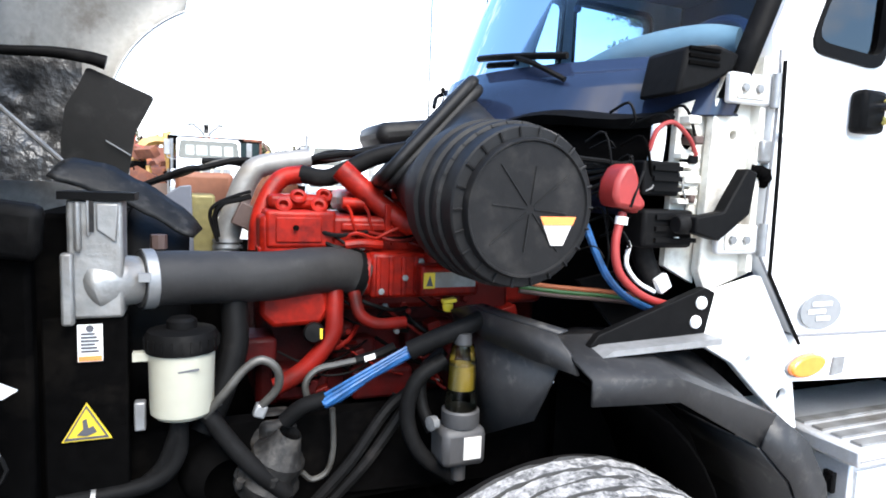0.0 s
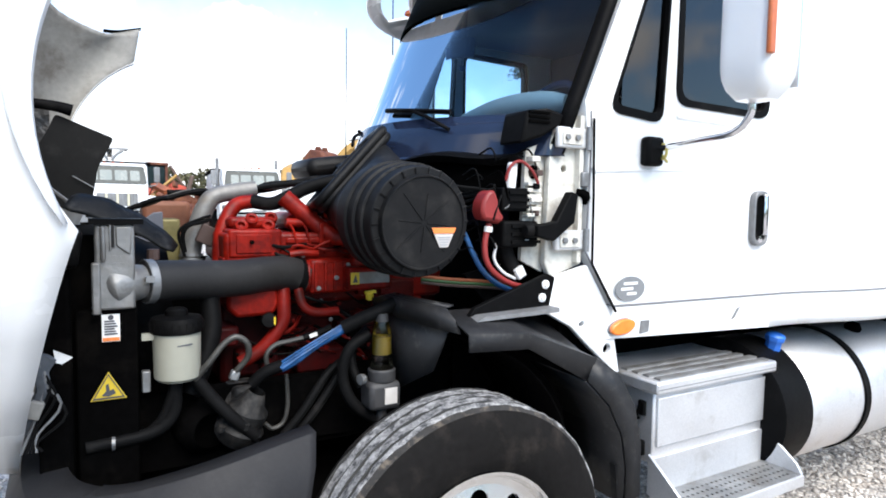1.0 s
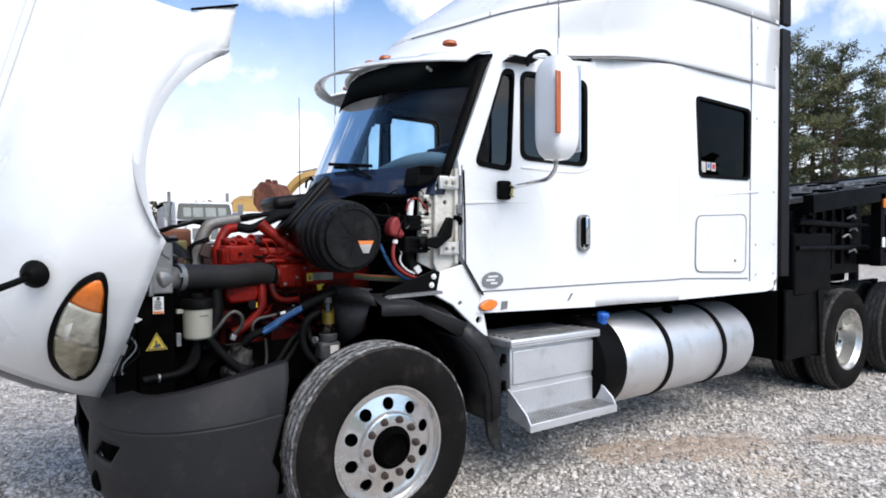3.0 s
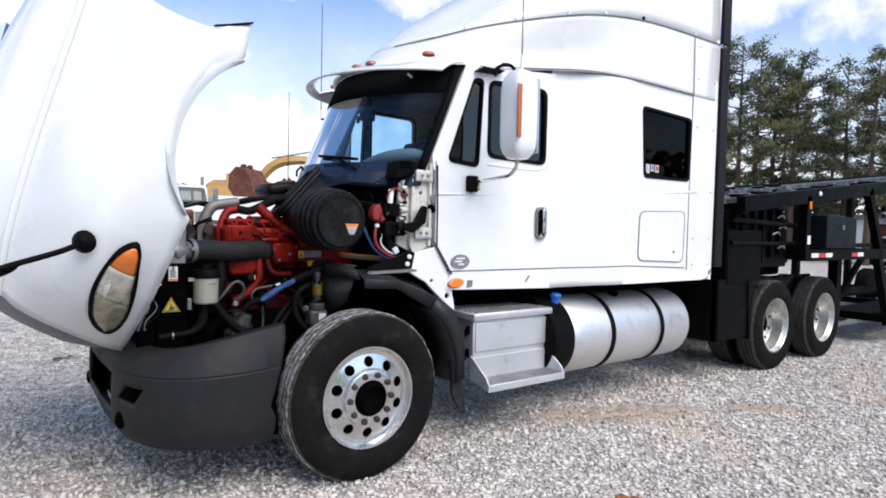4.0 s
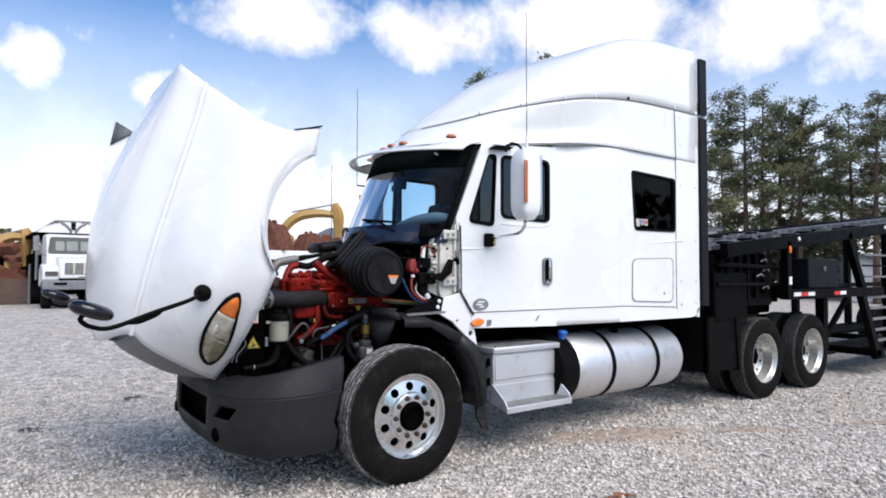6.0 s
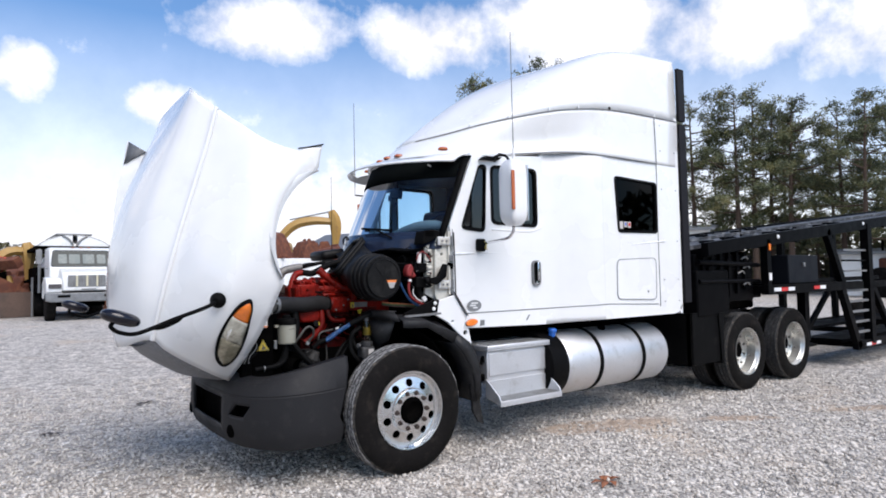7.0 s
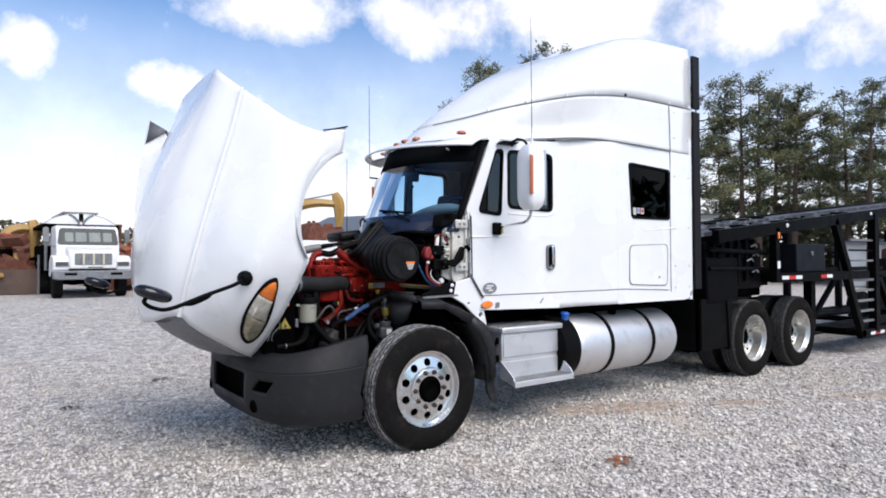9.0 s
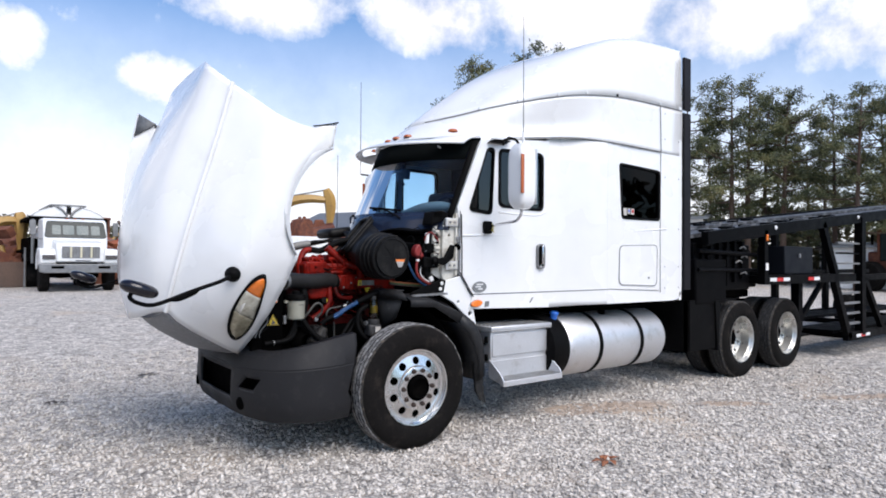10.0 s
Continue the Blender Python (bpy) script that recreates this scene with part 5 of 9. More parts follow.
    ring = Geo().sheet(tri(0.9), [tri(0.78)], lambda u, v, w: (u, 0.645 + w, v), 0.003)
    part("triangle_border", ring, M_print, sign)
    part("triangle_pictogram", Geo().prism([(-1.005, 1.032), (-0.985, 1.028), (-0.965, 1.036), (-0.972, 1.05), (-0.982, 1.046), (-0.985, 1.068), (-0.993, 1.065), (-0.992, 1.045)], lambda u, v, w: (u, w, v), 0.645, 0.648), M_print, sign)
    part("radiator_hose", Geo().tube([(-0.66, 0.80, 1.30), (-0.66, 0.77, 1.18), (-0.70, 0.74, 1.06), (-0.74, 0.72, 0.98)], 0.035, 12), M_rubber, r)
    part("drain_hose", Geo().tube([(-0.79, 0.66, 1.04), (-0.80, 0.66, 0.94), (-0.87, 0.66, 0.885), (-1.05, 0.66, 0.87)], 0.021, 10), M_rubber, r)
    part("hose_band", Geo().lathe([(0.024, 0), (0.024, 0.01)], (-0.98, 0.66, 0.872), (1, 0, 0), 12), M_galv, r)
    part("sensor", Geo().span((-0.89, 0.66, 1.02), (-0.865, 0.69, 1.09)), M_galv, r, bevel=0.004)


M_flap = mat("worn_rubber_sheet", (0.007, 0.007, 0.0072), 0.5, var=0.4, scale=14, bump=0.12, dirt=(0.05, 0.048, 0.045), amount=0.2, dscale=22, spec=0.18)
M_slate = mat("grey_blue_plastic", (0.0888, 0.0925, 0.111), 0.5, var=0.12)


def build_reservoir():
    body = Geo().lathe([(0.0, 1.055), (0.060, 1.055), (0.070, 1.065), (0.0715, 1.08), (0.074, 1.205), (0.074, 1.212)], (-0.785, 0.66, 0), (0, 0, 1), 36, cap=False)
    r = part("steering_reservoir", body, M_milky, truck, "milky white fluid reservoir with black screw cap")
    cap = Geo().lathe([(0.074, 1.212), (0.080, 1.214), (0.082, 1.222), (0.082, 1.25), (0.076, 1.262), (0.035, 1.268), (0.034, 1.285), (0.026, 1.292), (0.0, 1.293)], (-0.785, 0.66, 0), (0, 0, 1), 40, cap=False)
    c = part("screw_cap", cap, M_black, r, "ribbed black cap")
    for k in range(24):
        a = 2 * math.pi * k / 24
        part("cap_rib", Geo().box((-0.785 + 0.082 * math.cos(a), 0.66 + 0.082 * math.sin(a), 1.236), (0.005, 0.005, 0.026), (0, 0, math.degrees(a))), M_black, c)
    part("bracket_lug", Geo().span((-0.89, 0.64, 1.195), (-0.855, 0.665, 1.215)), M_milky, r)
    part("level_mark", Geo().box((-0.77, 0.5875, 1.18), (0.045, 0.003, 0.004), (0, -6, 0)), M_print, r)
    part("outlet_clamp", Geo().lathe([(0.018, 0), (0.018, 0.02)], (-0.735, 0.655, 1.065), (0.6, 0, -0.6), 14), M_galv, r)
    part("clamp_screw", Geo().rod((-0.715, 0.63, 1.075), (-0.70, 0.63, 1.085), 0.008, n=8), M_galv, r)
    part("outlet_hose", Geo().tube([(-0.735, 0.655, 1.06), (-0.68, 0.64, 0.98), (-0.62, 0.62, 0.91), (-0.54, 0.62, 0.83)], 0.022, 12), M_rubber, r)
    part("return_hose", Geo().tube([(-0.79, 0.66, 1.06), (-0.80, 0.66, 1.0), (-0.83, 0.67, 0.92), (-0.88, 0.68, 0.87)], 0.02, 10), M_rubber, r)
    part("silver_hose", Geo().tube([(-0.735, 0.64, 1.05), (-0.69, 0.62, 1.11), (-0.645, 0.62, 1.165), (-0.605, 0.62, 1.185), (-0.57, 0.62, 1.16), (-0.565, 0.63, 1.11), (-0.60, 0.65, 1.06)], 0.011, 10), M_linegrey, r, "braided grey steering line")
    part("banjo_fitting", Geo().box((-0.605, 0.655, 1.045), (0.03, 0.03, 0.035), (0, 20, 0)), M_galv, r, bevel=0.006)


def build_engine():
    # block, ledge and lower castings use reds with the bay's shade mixed in
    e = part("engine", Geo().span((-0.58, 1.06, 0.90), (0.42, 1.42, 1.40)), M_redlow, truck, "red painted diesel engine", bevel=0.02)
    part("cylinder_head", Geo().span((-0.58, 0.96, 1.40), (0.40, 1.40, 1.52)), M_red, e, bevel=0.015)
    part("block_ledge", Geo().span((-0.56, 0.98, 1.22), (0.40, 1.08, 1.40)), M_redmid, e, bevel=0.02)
    part("sump", Geo().span((-0.55, 1.0, 0.62), (0.35, 1.40, 0.90)), M_dark, e, bevel=0.03)
    part("valve_cover", Geo().span((-0.30, 1.06, 1.52), (0.38, 1.36, 1.60)), M_red, e, bevel=0.03)
    vc = part("front_module", Geo().span((-0.565, 0.955, 1.42), (-0.355, 1.20, 1.535)), M_red, e, bevel=0.012)
    part("module_step", Geo().span((-0.585, 0.965, 1.405), (-0.335, 1.2, 1.425)), M_red, e, bevel=0.006)
    part("module_panel", Geo().span((-0.535, 0.950, 1.44), (-0.40, 0.957, 1.515)), M_red, vc, bevel=0.003)
    for x, y, z in ((-0.51, 0.985, 1.545), (-0.405, 0.985, 1.545), (-0.375, 1.06, 1.575), (-0.46, 1.03, 1.57)):
        part("port_boss", Geo().lathe([(0.026, -0.02), (0.026, 0.012), (0.020, 0.016), (0.014, 0.014), (0.013, -0.004), (0.0, -0.005)], (x, y, z), (0, -0.75, 0.6), 16, cap=False), M_red, e)
    part("module_top", Geo().span((-0.55, 1.02, 1.535), (-0.37, 1.2, 1.58)), M_red, e, bevel=0.015)
    # coolant and recirculation pipes
    part("front_elbow", Geo().tube([(-0.575, 1.08, 1.40), (-0.565, 1.10, 1.50), (-0.53, 1.13, 1.585), (-0.49, 1.15, 1.63), (-0.425, 1.14, 1.645)], 0.030, 14), M_red, e, "red coolant elbow")
    part("heater_hose", Geo().tube([(-0.435, 1.14, 1.645), (-0.36, 1.11, 1.635), (-0.29, 1.10, 1.665), (-0.20, 1.09, 1.71), (-0.08, 1.06, 1.74), (0.06, 1.05, 1.73)], 0.029, 14), M_rubber, e, "thick black heater hose")
    part("crossover_pipe", Geo().tube([(-0.33, 1.03, 1.665), (-0.27, 1.01, 1.61), (-0.19, 0.98, 1.54), (-0.13, 0.95, 1.50), (-0.07, 0.92, 1.49), (-0.05, 0.90, 1.46), (-0.055, 0.89, 1.40)], 0.035, 16), M_red, e, "red crossover pipe")
    part("pipe_collar", Geo().lathe([(0.042, 0), (0.042, 0.025)], (-0.055, 0.89, 1.385), (0.02, 0, 1), 16), M_red, e)
    valve = part("throttle_valve", Geo().span((-0.265, 0.875, 1.275), (-0.085, 1.0, 1.415)), M_red, e, "red cast throttle body", bevel=0.014)
    for k in range(4):
        part("valve_rib", Geo().span((-0.25 + 0.04 * k, 0.866, 1.285), (-0.236 + 0.04 * k, 0.878, 1.405)), M_red, valve, bevel=0.003)
    for x, z in ((-0.16, 1.34), (-0.11, 1.30), (-0.11, 1.39), (-0.235, 1.30)):
        part("bolt_head", Geo().lathe([(0.010, 0), (0.010, 0.008), (0.0, 0.009)], (x, 0.868, z), (0, -1, 0), 6, cap=False), M_galv, valve)
    part("valve_neck", Geo().tube([(-0.30, 0.93, 1.34), (-0.28, 0.93, 1.345), (-0.25, 0.92, 1.345)], 0.066, 20), M_red, e)
    part("actuator", Geo().span((-0.13, 0.80, 1.29), (0.06, 0.90, 1.385)), M_red, e, bevel=0.012)
    plate = part("rating_plate", Geo().span((-0.09, 0.794, 1.32), (0.045, 0.799, 1.365)), M_alu, e, "silver rating plate with a yellow warning square")
    part("warning_square", Geo().span((-0.125, 0.792, 1.318), (-0.09, 0.797, 1.365)), M_yellow, plate)
    part("warning_mark", Geo().prism([(-0.118, 1.325), (-0.097, 1.325), (-0.107, 1.357)], lambda u, v, w: (u, w, v), 0.789, 0.7915), M_print, plate)
    part("dipstick_handle", Geo().box((-0.075, 0.715, 1.295), (0.042, 0.022, 0.012), (0, -8, 0)).lathe([(0.013, 0), (0.016, 0.012), (0.016, 0.022), (0.010, 0.026)], (-0.078, 0.715, 1.264), (0, 0, 1), 12), M_yellow, e, "yellow dipstick handle", bevel=0.002)
    part("oil_cooler", Geo().prism([(-0.585, 1.315), (-0.40, 1.315), (-0.385, 1.25), (-0.41, 1.205), (-0.55, 1.20), (-0.59, 1.24)], lambda u, v, w: (u, w, v), 0.87, 1.02), M_red, e, "red cooler housing under the hose", bevel=0.016)
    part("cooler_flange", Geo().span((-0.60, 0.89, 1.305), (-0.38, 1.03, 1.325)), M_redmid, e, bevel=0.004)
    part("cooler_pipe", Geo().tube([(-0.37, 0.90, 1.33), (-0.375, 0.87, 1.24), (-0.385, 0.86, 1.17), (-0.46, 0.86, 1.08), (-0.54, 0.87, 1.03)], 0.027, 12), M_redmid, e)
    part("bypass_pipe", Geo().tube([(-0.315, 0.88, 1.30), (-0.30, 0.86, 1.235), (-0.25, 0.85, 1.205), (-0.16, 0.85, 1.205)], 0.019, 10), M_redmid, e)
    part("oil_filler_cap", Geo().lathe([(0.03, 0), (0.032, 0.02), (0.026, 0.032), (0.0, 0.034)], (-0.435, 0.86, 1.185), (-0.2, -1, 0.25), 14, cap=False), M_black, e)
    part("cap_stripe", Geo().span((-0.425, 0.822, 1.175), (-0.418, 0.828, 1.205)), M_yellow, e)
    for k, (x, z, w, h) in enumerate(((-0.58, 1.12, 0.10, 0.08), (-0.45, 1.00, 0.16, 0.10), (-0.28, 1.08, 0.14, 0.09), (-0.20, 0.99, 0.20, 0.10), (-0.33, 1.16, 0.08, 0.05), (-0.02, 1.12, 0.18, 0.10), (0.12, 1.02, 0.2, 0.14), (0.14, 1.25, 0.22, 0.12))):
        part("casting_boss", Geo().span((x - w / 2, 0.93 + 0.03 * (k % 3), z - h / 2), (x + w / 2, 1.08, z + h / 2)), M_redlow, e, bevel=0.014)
    for k in range(14):
        x = -0.56 + 0.062 * k
        part("rail_bolt", Geo().lathe([(0.011, 0), (0.011, 0.01), (0.0, 0.011)], (x, 0.978, 1.245 + 0.02 * math.sin(k * 1.7)), (0, -1, 0), 6, cap=False), M_red if k % 3 else M_galv, e)
    # rails and small lines along the head
    part("fuel_rail", Geo().rod((-0.33, 1.0, 1.56), (-0.02, 1.0, 1.55), 0.018, n=10), M_red, e)
    part("head_rail", Geo().span((-0.34, 0.95, 1.475), (-0.06, 0.985, 1.50)), M_red, e, bevel=0.006)
    part("bracket_bar", Geo().span((-0.205, 0.94, 1.46), (-0.185, 0.99, 1.56)), M_red, e, bevel=0.004)
    for k in range(6):
        x = -0.32 + 0.055 * k
        part("injector_line", Geo().tube([(x, 1.0, 1.56), (x + 0.01, 0.965, 1.535), (x + 0.015, 0.95, 1.50), (x + 0.03, 0.955, 1.455), (x + 0.035, 0.97, 1.42)], 0.005, 6), M_red, e)
    part("wire_loop", Geo().tube([(-0.345, 0.94, 1.45), (-0.30, 0.93, 1.47), (-0.24, 0.93, 1.455), (-0.20, 0.94, 1.47), (-0.13, 0.94, 1.50)], 0.006, 6), M_red, e)
    part("sensor_pod", Geo().tube([(-0.335, 0.925, 1.435), (-0.28, 0.92, 1.44), (-0.22, 0.92, 1.435)], 0.014, 8), M_red, e)
    for k in range(5):
        part("head_bolt", Geo().rod((-0.26 + 0.05 * k, 0.99, 1.58), (-0.26 + 0.05 * k, 0.985, 1.605), 0.012, n=6), M_red, e)
    # silver exhaust gas pipe and gold shield at the front
    part("gas_pipe", Geo().tube([(-0.66, 1.30, 1.34), (-0.65, 1.30, 1.44), (-0.615, 1.30, 1.56), (-0.585, 1.30, 1.63), (-0.55, 1.30, 1.665), (-0.47, 1.30, 1.685), (-0.38, 1.30, 1.70)], lambda u: 0.043 - 0.008 * u, 16), M_dullalu, e, "dull silver gas pipe with mitred bends")
    for z in (1.385, 1.405):
        part("pipe_clamp", Geo().lathe([(0.049, 0), (0.049, 0.012)], (-0.652, 1.298, z), (0, 0.1, 1), 18), M_galv, e)
    part("heat_shield", Geo().span((-0.78, 1.32, 1.33), (-0.69, 1.50, 1.565)), M_gold, e, "creased gold heat shield", bevel=0.01)
    part("coolant_bottle", Geo().span((-0.82, 1.52, 1.50), (-0.62, 1.70, 1.64)), M_rustpaint, e, bevel=0.02)
    part("relay_box", Geo().box((-0.60, 1.22, 1.50), (0.07, 0.03, 0.08), (0, 25, 0)), M_brown, e, bevel=0.005)
    rng = random.Random(14)
    loom = [(-0.93, 1.40, 1.575), (-0.79, 1.37, 1.63), (-0.724, 1.36, 1.667), (-0.62, 1.37, 1.68), (-0.536, 1.37, 1.67), (-0.474, 1.36, 1.66), (-0.39, 1.34, 1.69), (-0.28, 1.32, 1.72), (-0.10, 1.25, 1.745), (0.10, 1.2, 1.75)]
    for k in range(5):
        a = 6.283 * k / 5
        run = [(x + rng.uniform(-0.01, 0.01), y + 0.016 * math.cos(a + 3 * j) + 0.02 * k, z + 0.011 * math.sin(a + 2.2 * j) + rng.uniform(-0.006, 0.006)) for j, (x, y, z) in enumerate(loom)]
        part("harness", Geo().tube(run[(0, 0, 2, 4, 5)[k]:], (0.011, 0.008, 0.012, 0.010, 0.013)[k], 8), (M_rubber, M_linegrey, M_rubber, M_dark, M_rubber)[k], e)
    for dz, r in ((0.0, 0.009), (0.016, 0.006)):
        part("harness_loop", Geo().tube([(-0.686, 1.23, 1.43 - dz), (-0.694 - dz, 1.22, 1.50), (-0.672 - dz, 1.21, 1.54), (-0.62, 1.21, 1.555 + dz), (-0.585, 1.22, 1.565 + dz)], r, 6), M_rubber, e)
    # loose wiring, brackets and unions over the engine's side
    rng = random.Random(21)
    for k in range(44):
        x, z = rng.uniform(-0.56, 0.05), rng.uniform(0.95, 1.5)
        dx, dz = rng.uniform(0.08, 0.25), rng.uniform(-0.14, 0.05)
        y = 0.90 + rng.uniform(0, 0.05)
        part("wire", Geo().tube([(x, y + 0.06, z), (x + dx * 0.3, y, z + dz * 0.2 - 0.02), (x + dx * 0.7, y + 0.01, z + dz * 0.7 - 0.015), (x + dx, y + 0.06, z + dz)], rng.choice((0.0035, 0.005, 0.007)), 6, 4), rng.choice((M_rubber, M_rubber, M_dark, M_redmid)), e)
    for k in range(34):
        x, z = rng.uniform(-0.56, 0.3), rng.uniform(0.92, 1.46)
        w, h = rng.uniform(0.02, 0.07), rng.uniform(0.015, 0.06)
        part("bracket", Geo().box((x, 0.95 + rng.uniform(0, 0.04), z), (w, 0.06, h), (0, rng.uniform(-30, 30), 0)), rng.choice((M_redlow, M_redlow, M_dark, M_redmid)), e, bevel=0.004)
    for k in range(24):
        x, z = rng.uniform(-0.56, 0.2), rng.uniform(0.95, 1.5)
        part("bolt_head", Geo().lathe([(0.009, 0), (0.009, 0.012), (0.0, 0.013)], (x, 0.945 + rng.uniform(-0.01, 0.02), z), (0, -1, 0), 6, cap=False), rng.choice((M_redmid, M_dark, M_galv)), e)
    # black sheets added below and beyond the engine to shade the bay
    part("under_bay_blocker", Geo().span((-1.05, 0.34, 0.50), (0.55, 1.80, 0.52)), M_dark, truck, "added black sheet that darkens the space under the engine")
    part("far_bay_blocker", Geo().span((-1.0, 1.86, 0.50), (0.60, 1.88, 1.36)), M_dark, truck, "added black wall that keeps light out of the bay")
    # charge air hose
    hose = part("charge_air_hose", Geo().tube([(-0.88, 0.715, 1.375), (-0.78, 0.75, 1.372), (-0.68, 0.79, 1.365), (-0.56, 0.83, 1.36), (-0.44, 0.88, 1.365), (-0.35, 0.915, 1.36), (-0.30, 0.93, 1.345), (-0.27, 0.93, 1.335)], 0.068, 24, 8), M_hose, truck, "thick grey-black charge air hose")
    for x, y, z, a in ((-0.862, 0.722, 1.375, (1, 0.3, 0)), (-0.295, 0.93, 1.343, (1, 0.1, -0.3))):
        part("hose_clamp", Geo().lathe([(0.071, -0.014), (0.073, -0.012), (0.073, 0.012), (0.071, 0.014)], (x, y, z), a, 28, cap=False), M_galv if x < -0.5 else M_black, hose, "band clamp")
    part("clamp_bolt", Geo().span((-0.875, 0.64, 1.38), (-0.85, 0.655, 1.40)), M_galv, hose)
    # lower lines
    part("blue_loom", Geo().tube([(-0.45, 0.63, 1.055), (-0.38, 0.62, 1.095), (-0.30, 0.62, 1.14), (-0.215, 0.62, 1.185)], lambda u: 0.014 + 0.003 * math.sin(u * 9), 9, 5), M_blueloom, e, "bright blue wrapped wiring loom")
    for k in range(3):
        part("blue_wire", Geo().tube([(-0.45, 0.61 + 0.012 * k, 1.06 + 0.008 * k), (-0.36, 0.605, 1.115 + 0.01 * k), (-0.21, 0.61, 1.195 + 0.006 * k)], 0.005, 6), M_blueloom, e)
    part("loom_sleeve", Geo().tube([(-0.225, 0.62, 1.182), (-0.16, 0.60, 1.215), (-0.08, 0.58, 1.25), (0.0, 0.60, 1.28)], 0.026, 10), M_rubber, e)
    part("loom_end", Geo().tube([(-0.44, 0.64, 1.065), (-0.50, 0.66, 1.04), (-0.54, 0.68, 1.0)], 0.022, 10), M_rubber, e)
    part("air_line", Geo().tube([(-0.475, 0.71, 1.03), (-0.485, 0.70, 1.09), (-0.455, 0.70, 1.125), (-0.40, 0.70, 1.135), (-0.33, 0.70, 1.145)], 0.009, 8), M_linegrey, e)
    part("air_line_joint", Geo().tube([(-0.35, 0.70, 1.142), (-0.29, 0.70, 1.155), (-0.24, 0.71, 1.17)], 0.014, 8), M_black, e)
    part("line_tag", Geo().box((-0.315, 0.686, 1.152), (0.03, 0.004, 0.014), (0, -14, 0)), M_label, e)
    part("thin_line", Geo().tube([(-0.41, 0.71, 1.01), (-0.405, 0.71, 0.90), (-0.42, 0.71, 0.835), (-0.46, 0.71, 0.815), (-0.49, 0.71, 0.84)], 0.008, 8), M_linegrey, e)
    part("steering_pump", Geo().lathe([(0.0, 0), (0.05, 0), (0.065, 0.02), (0.065, 0.10), (0.045, 0.12)], (-0.62, 0.80, 0.92), (1, 0, 0), 24, cap=False), M_pump, e, "dirty aluminium steering pump")
    part("pump_housing", Geo().span((-0.60, 0.72, 0.85), (-0.50, 0.86, 0.98)), M_pump, e, bevel=0.02)
    part("steering_box", Geo().lathe([(0.0, 0), (0.06, 0.0), (0.08, 0.02), (0.085, 0.06), (0.07, 0.075), (0.07, 0.13), (0.05, 0.15), (0.03, 0.20)], (-0.60, 0.70, 0.80), (0.35, -0.25, 0.9), 18, cap=False), M_pump, e, "dirt-caked steering gear box")
    for k in range(5):
        part("box_bolt", Geo().rod((-0.60 + 0.07 * math.cos(k * 1.25), 0.655 + 0.05 * math.sin(k * 1.25), 0.865), (-0.595 + 0.07 * math.cos(k * 1.25), 0.65 + 0.05 * math.sin(k * 1.25), 0.885), 0.011, n=6), M_pump, e)
    part("pump_gear", Geo().lathe([(0.0, 0), (0.07, 0.0), (0.09, 0.02), (0.09, 0.10), (0.06, 0.14)], (-0.72, 0.80, 0.86), (0.3, -1, 0), 24, cap=False), M_dark, e)
    part("crank_pulley", Geo().lathe([(0.06, 0), (0.13, 0.01), (0.13, 0.06), (0.05, 0.07)], (-0.72, C, 0.98), (1, 0, 0), 28), M_dark, e)
    part("mount_plate", Geo().prism([(-0.44, 0.76), (-0.23, 1.02), (-0.07, 1.02), (0.0, 0.74)], lambda u, v, w: (u, w, v), 0.72, 0.745), M_dark, e, "black mounting plate")
    for k in range(2):
        part("wrapped_hose", Geo().tube([(-0.46 + 0.05 * k, 0.70, 0.75), (-0.36 + 0.05 * k, 0.69, 0.86), (-0.26 + 0.05 * k, 0.70, 0.99), (-0.18, 0.72, 1.04)], 0.016, 8), M_rubber, e)
    # fuel filter
    f = part("fuel_filter", Geo().lathe([(0.0, 1.0), (0.042, 1.0), (0.044, 1.03), (0.038, 1.16), (0.03, 1.205), (0.0, 1.212)], (-0.09, 0.57, 0), (0, 0, 1), 26, cap=False), M_bowl, truck, "clear fuel filter bowl half full of amber fuel")
    part("amber_fuel", Geo().lathe([(0.0, 1.085), (0.0375, 1.085), (0.036, 1.15), (0.0, 1.152)], (-0.09, 0.57, 0), (0, 0, 1), 22, cap=False), M_fuel, f)
    part("bowl_collar", Geo().lathe([(0.05, 0.985), (0.052, 0.99), (0.052, 1.025), (0.048, 1.03)], (-0.09, 0.57, 0), (0, 0, 1), 24), M_slatelight, f)
    part("filter_base", Geo().span((-0.155, 0.52, 0.88), (-0.03, 0.63, 0.985)), M_slatelight, f, bevel=0.018)
    part("base_label", Geo().span((-0.10, 0.515, 0.905), (-0.05, 0.519, 0.965)), M_duslabel, f)
    part("filter_tap", Geo().rod((-0.09, 0.57, 0.83), (-0.09, 0.57, 0.88), 0.02, n=10), M_slatelight, f)
    part("filter_knob", Geo().lathe([(0.018, 0), (0.02, 0.02), (0.0, 0.022)], (-0.165, 0.56, 1.0), (-1, -0.3, 0), 10, cap=False), M_galv, f)
    part("bowl_cap", Geo().lathe([(0.024, 1.205), (0.022, 1.235), (0.0, 1.24)], (-0.09, 0.57, 0), (0, 0, 1), 16, cap=False), M_slatelight, f)
    part("fuel_hose", Geo().tube([(-0.12, 0.62, 1.15), (-0.20, 0.62, 1.10), (-0.225, 0.62, 1.0), (-0.19, 0.60, 0.90), (-0.09, 0.59, 0.82)], 0.022, 10), M_rubber, f)
    part("fuel_hose", Geo().tube([(-0.10, 0.68, 1.16), (-0.16, 0.68, 1.10), (-0.17, 0.66, 1.02), (-0.15, 0.62, 0.95)], 0.018, 10), M_rubber, f)


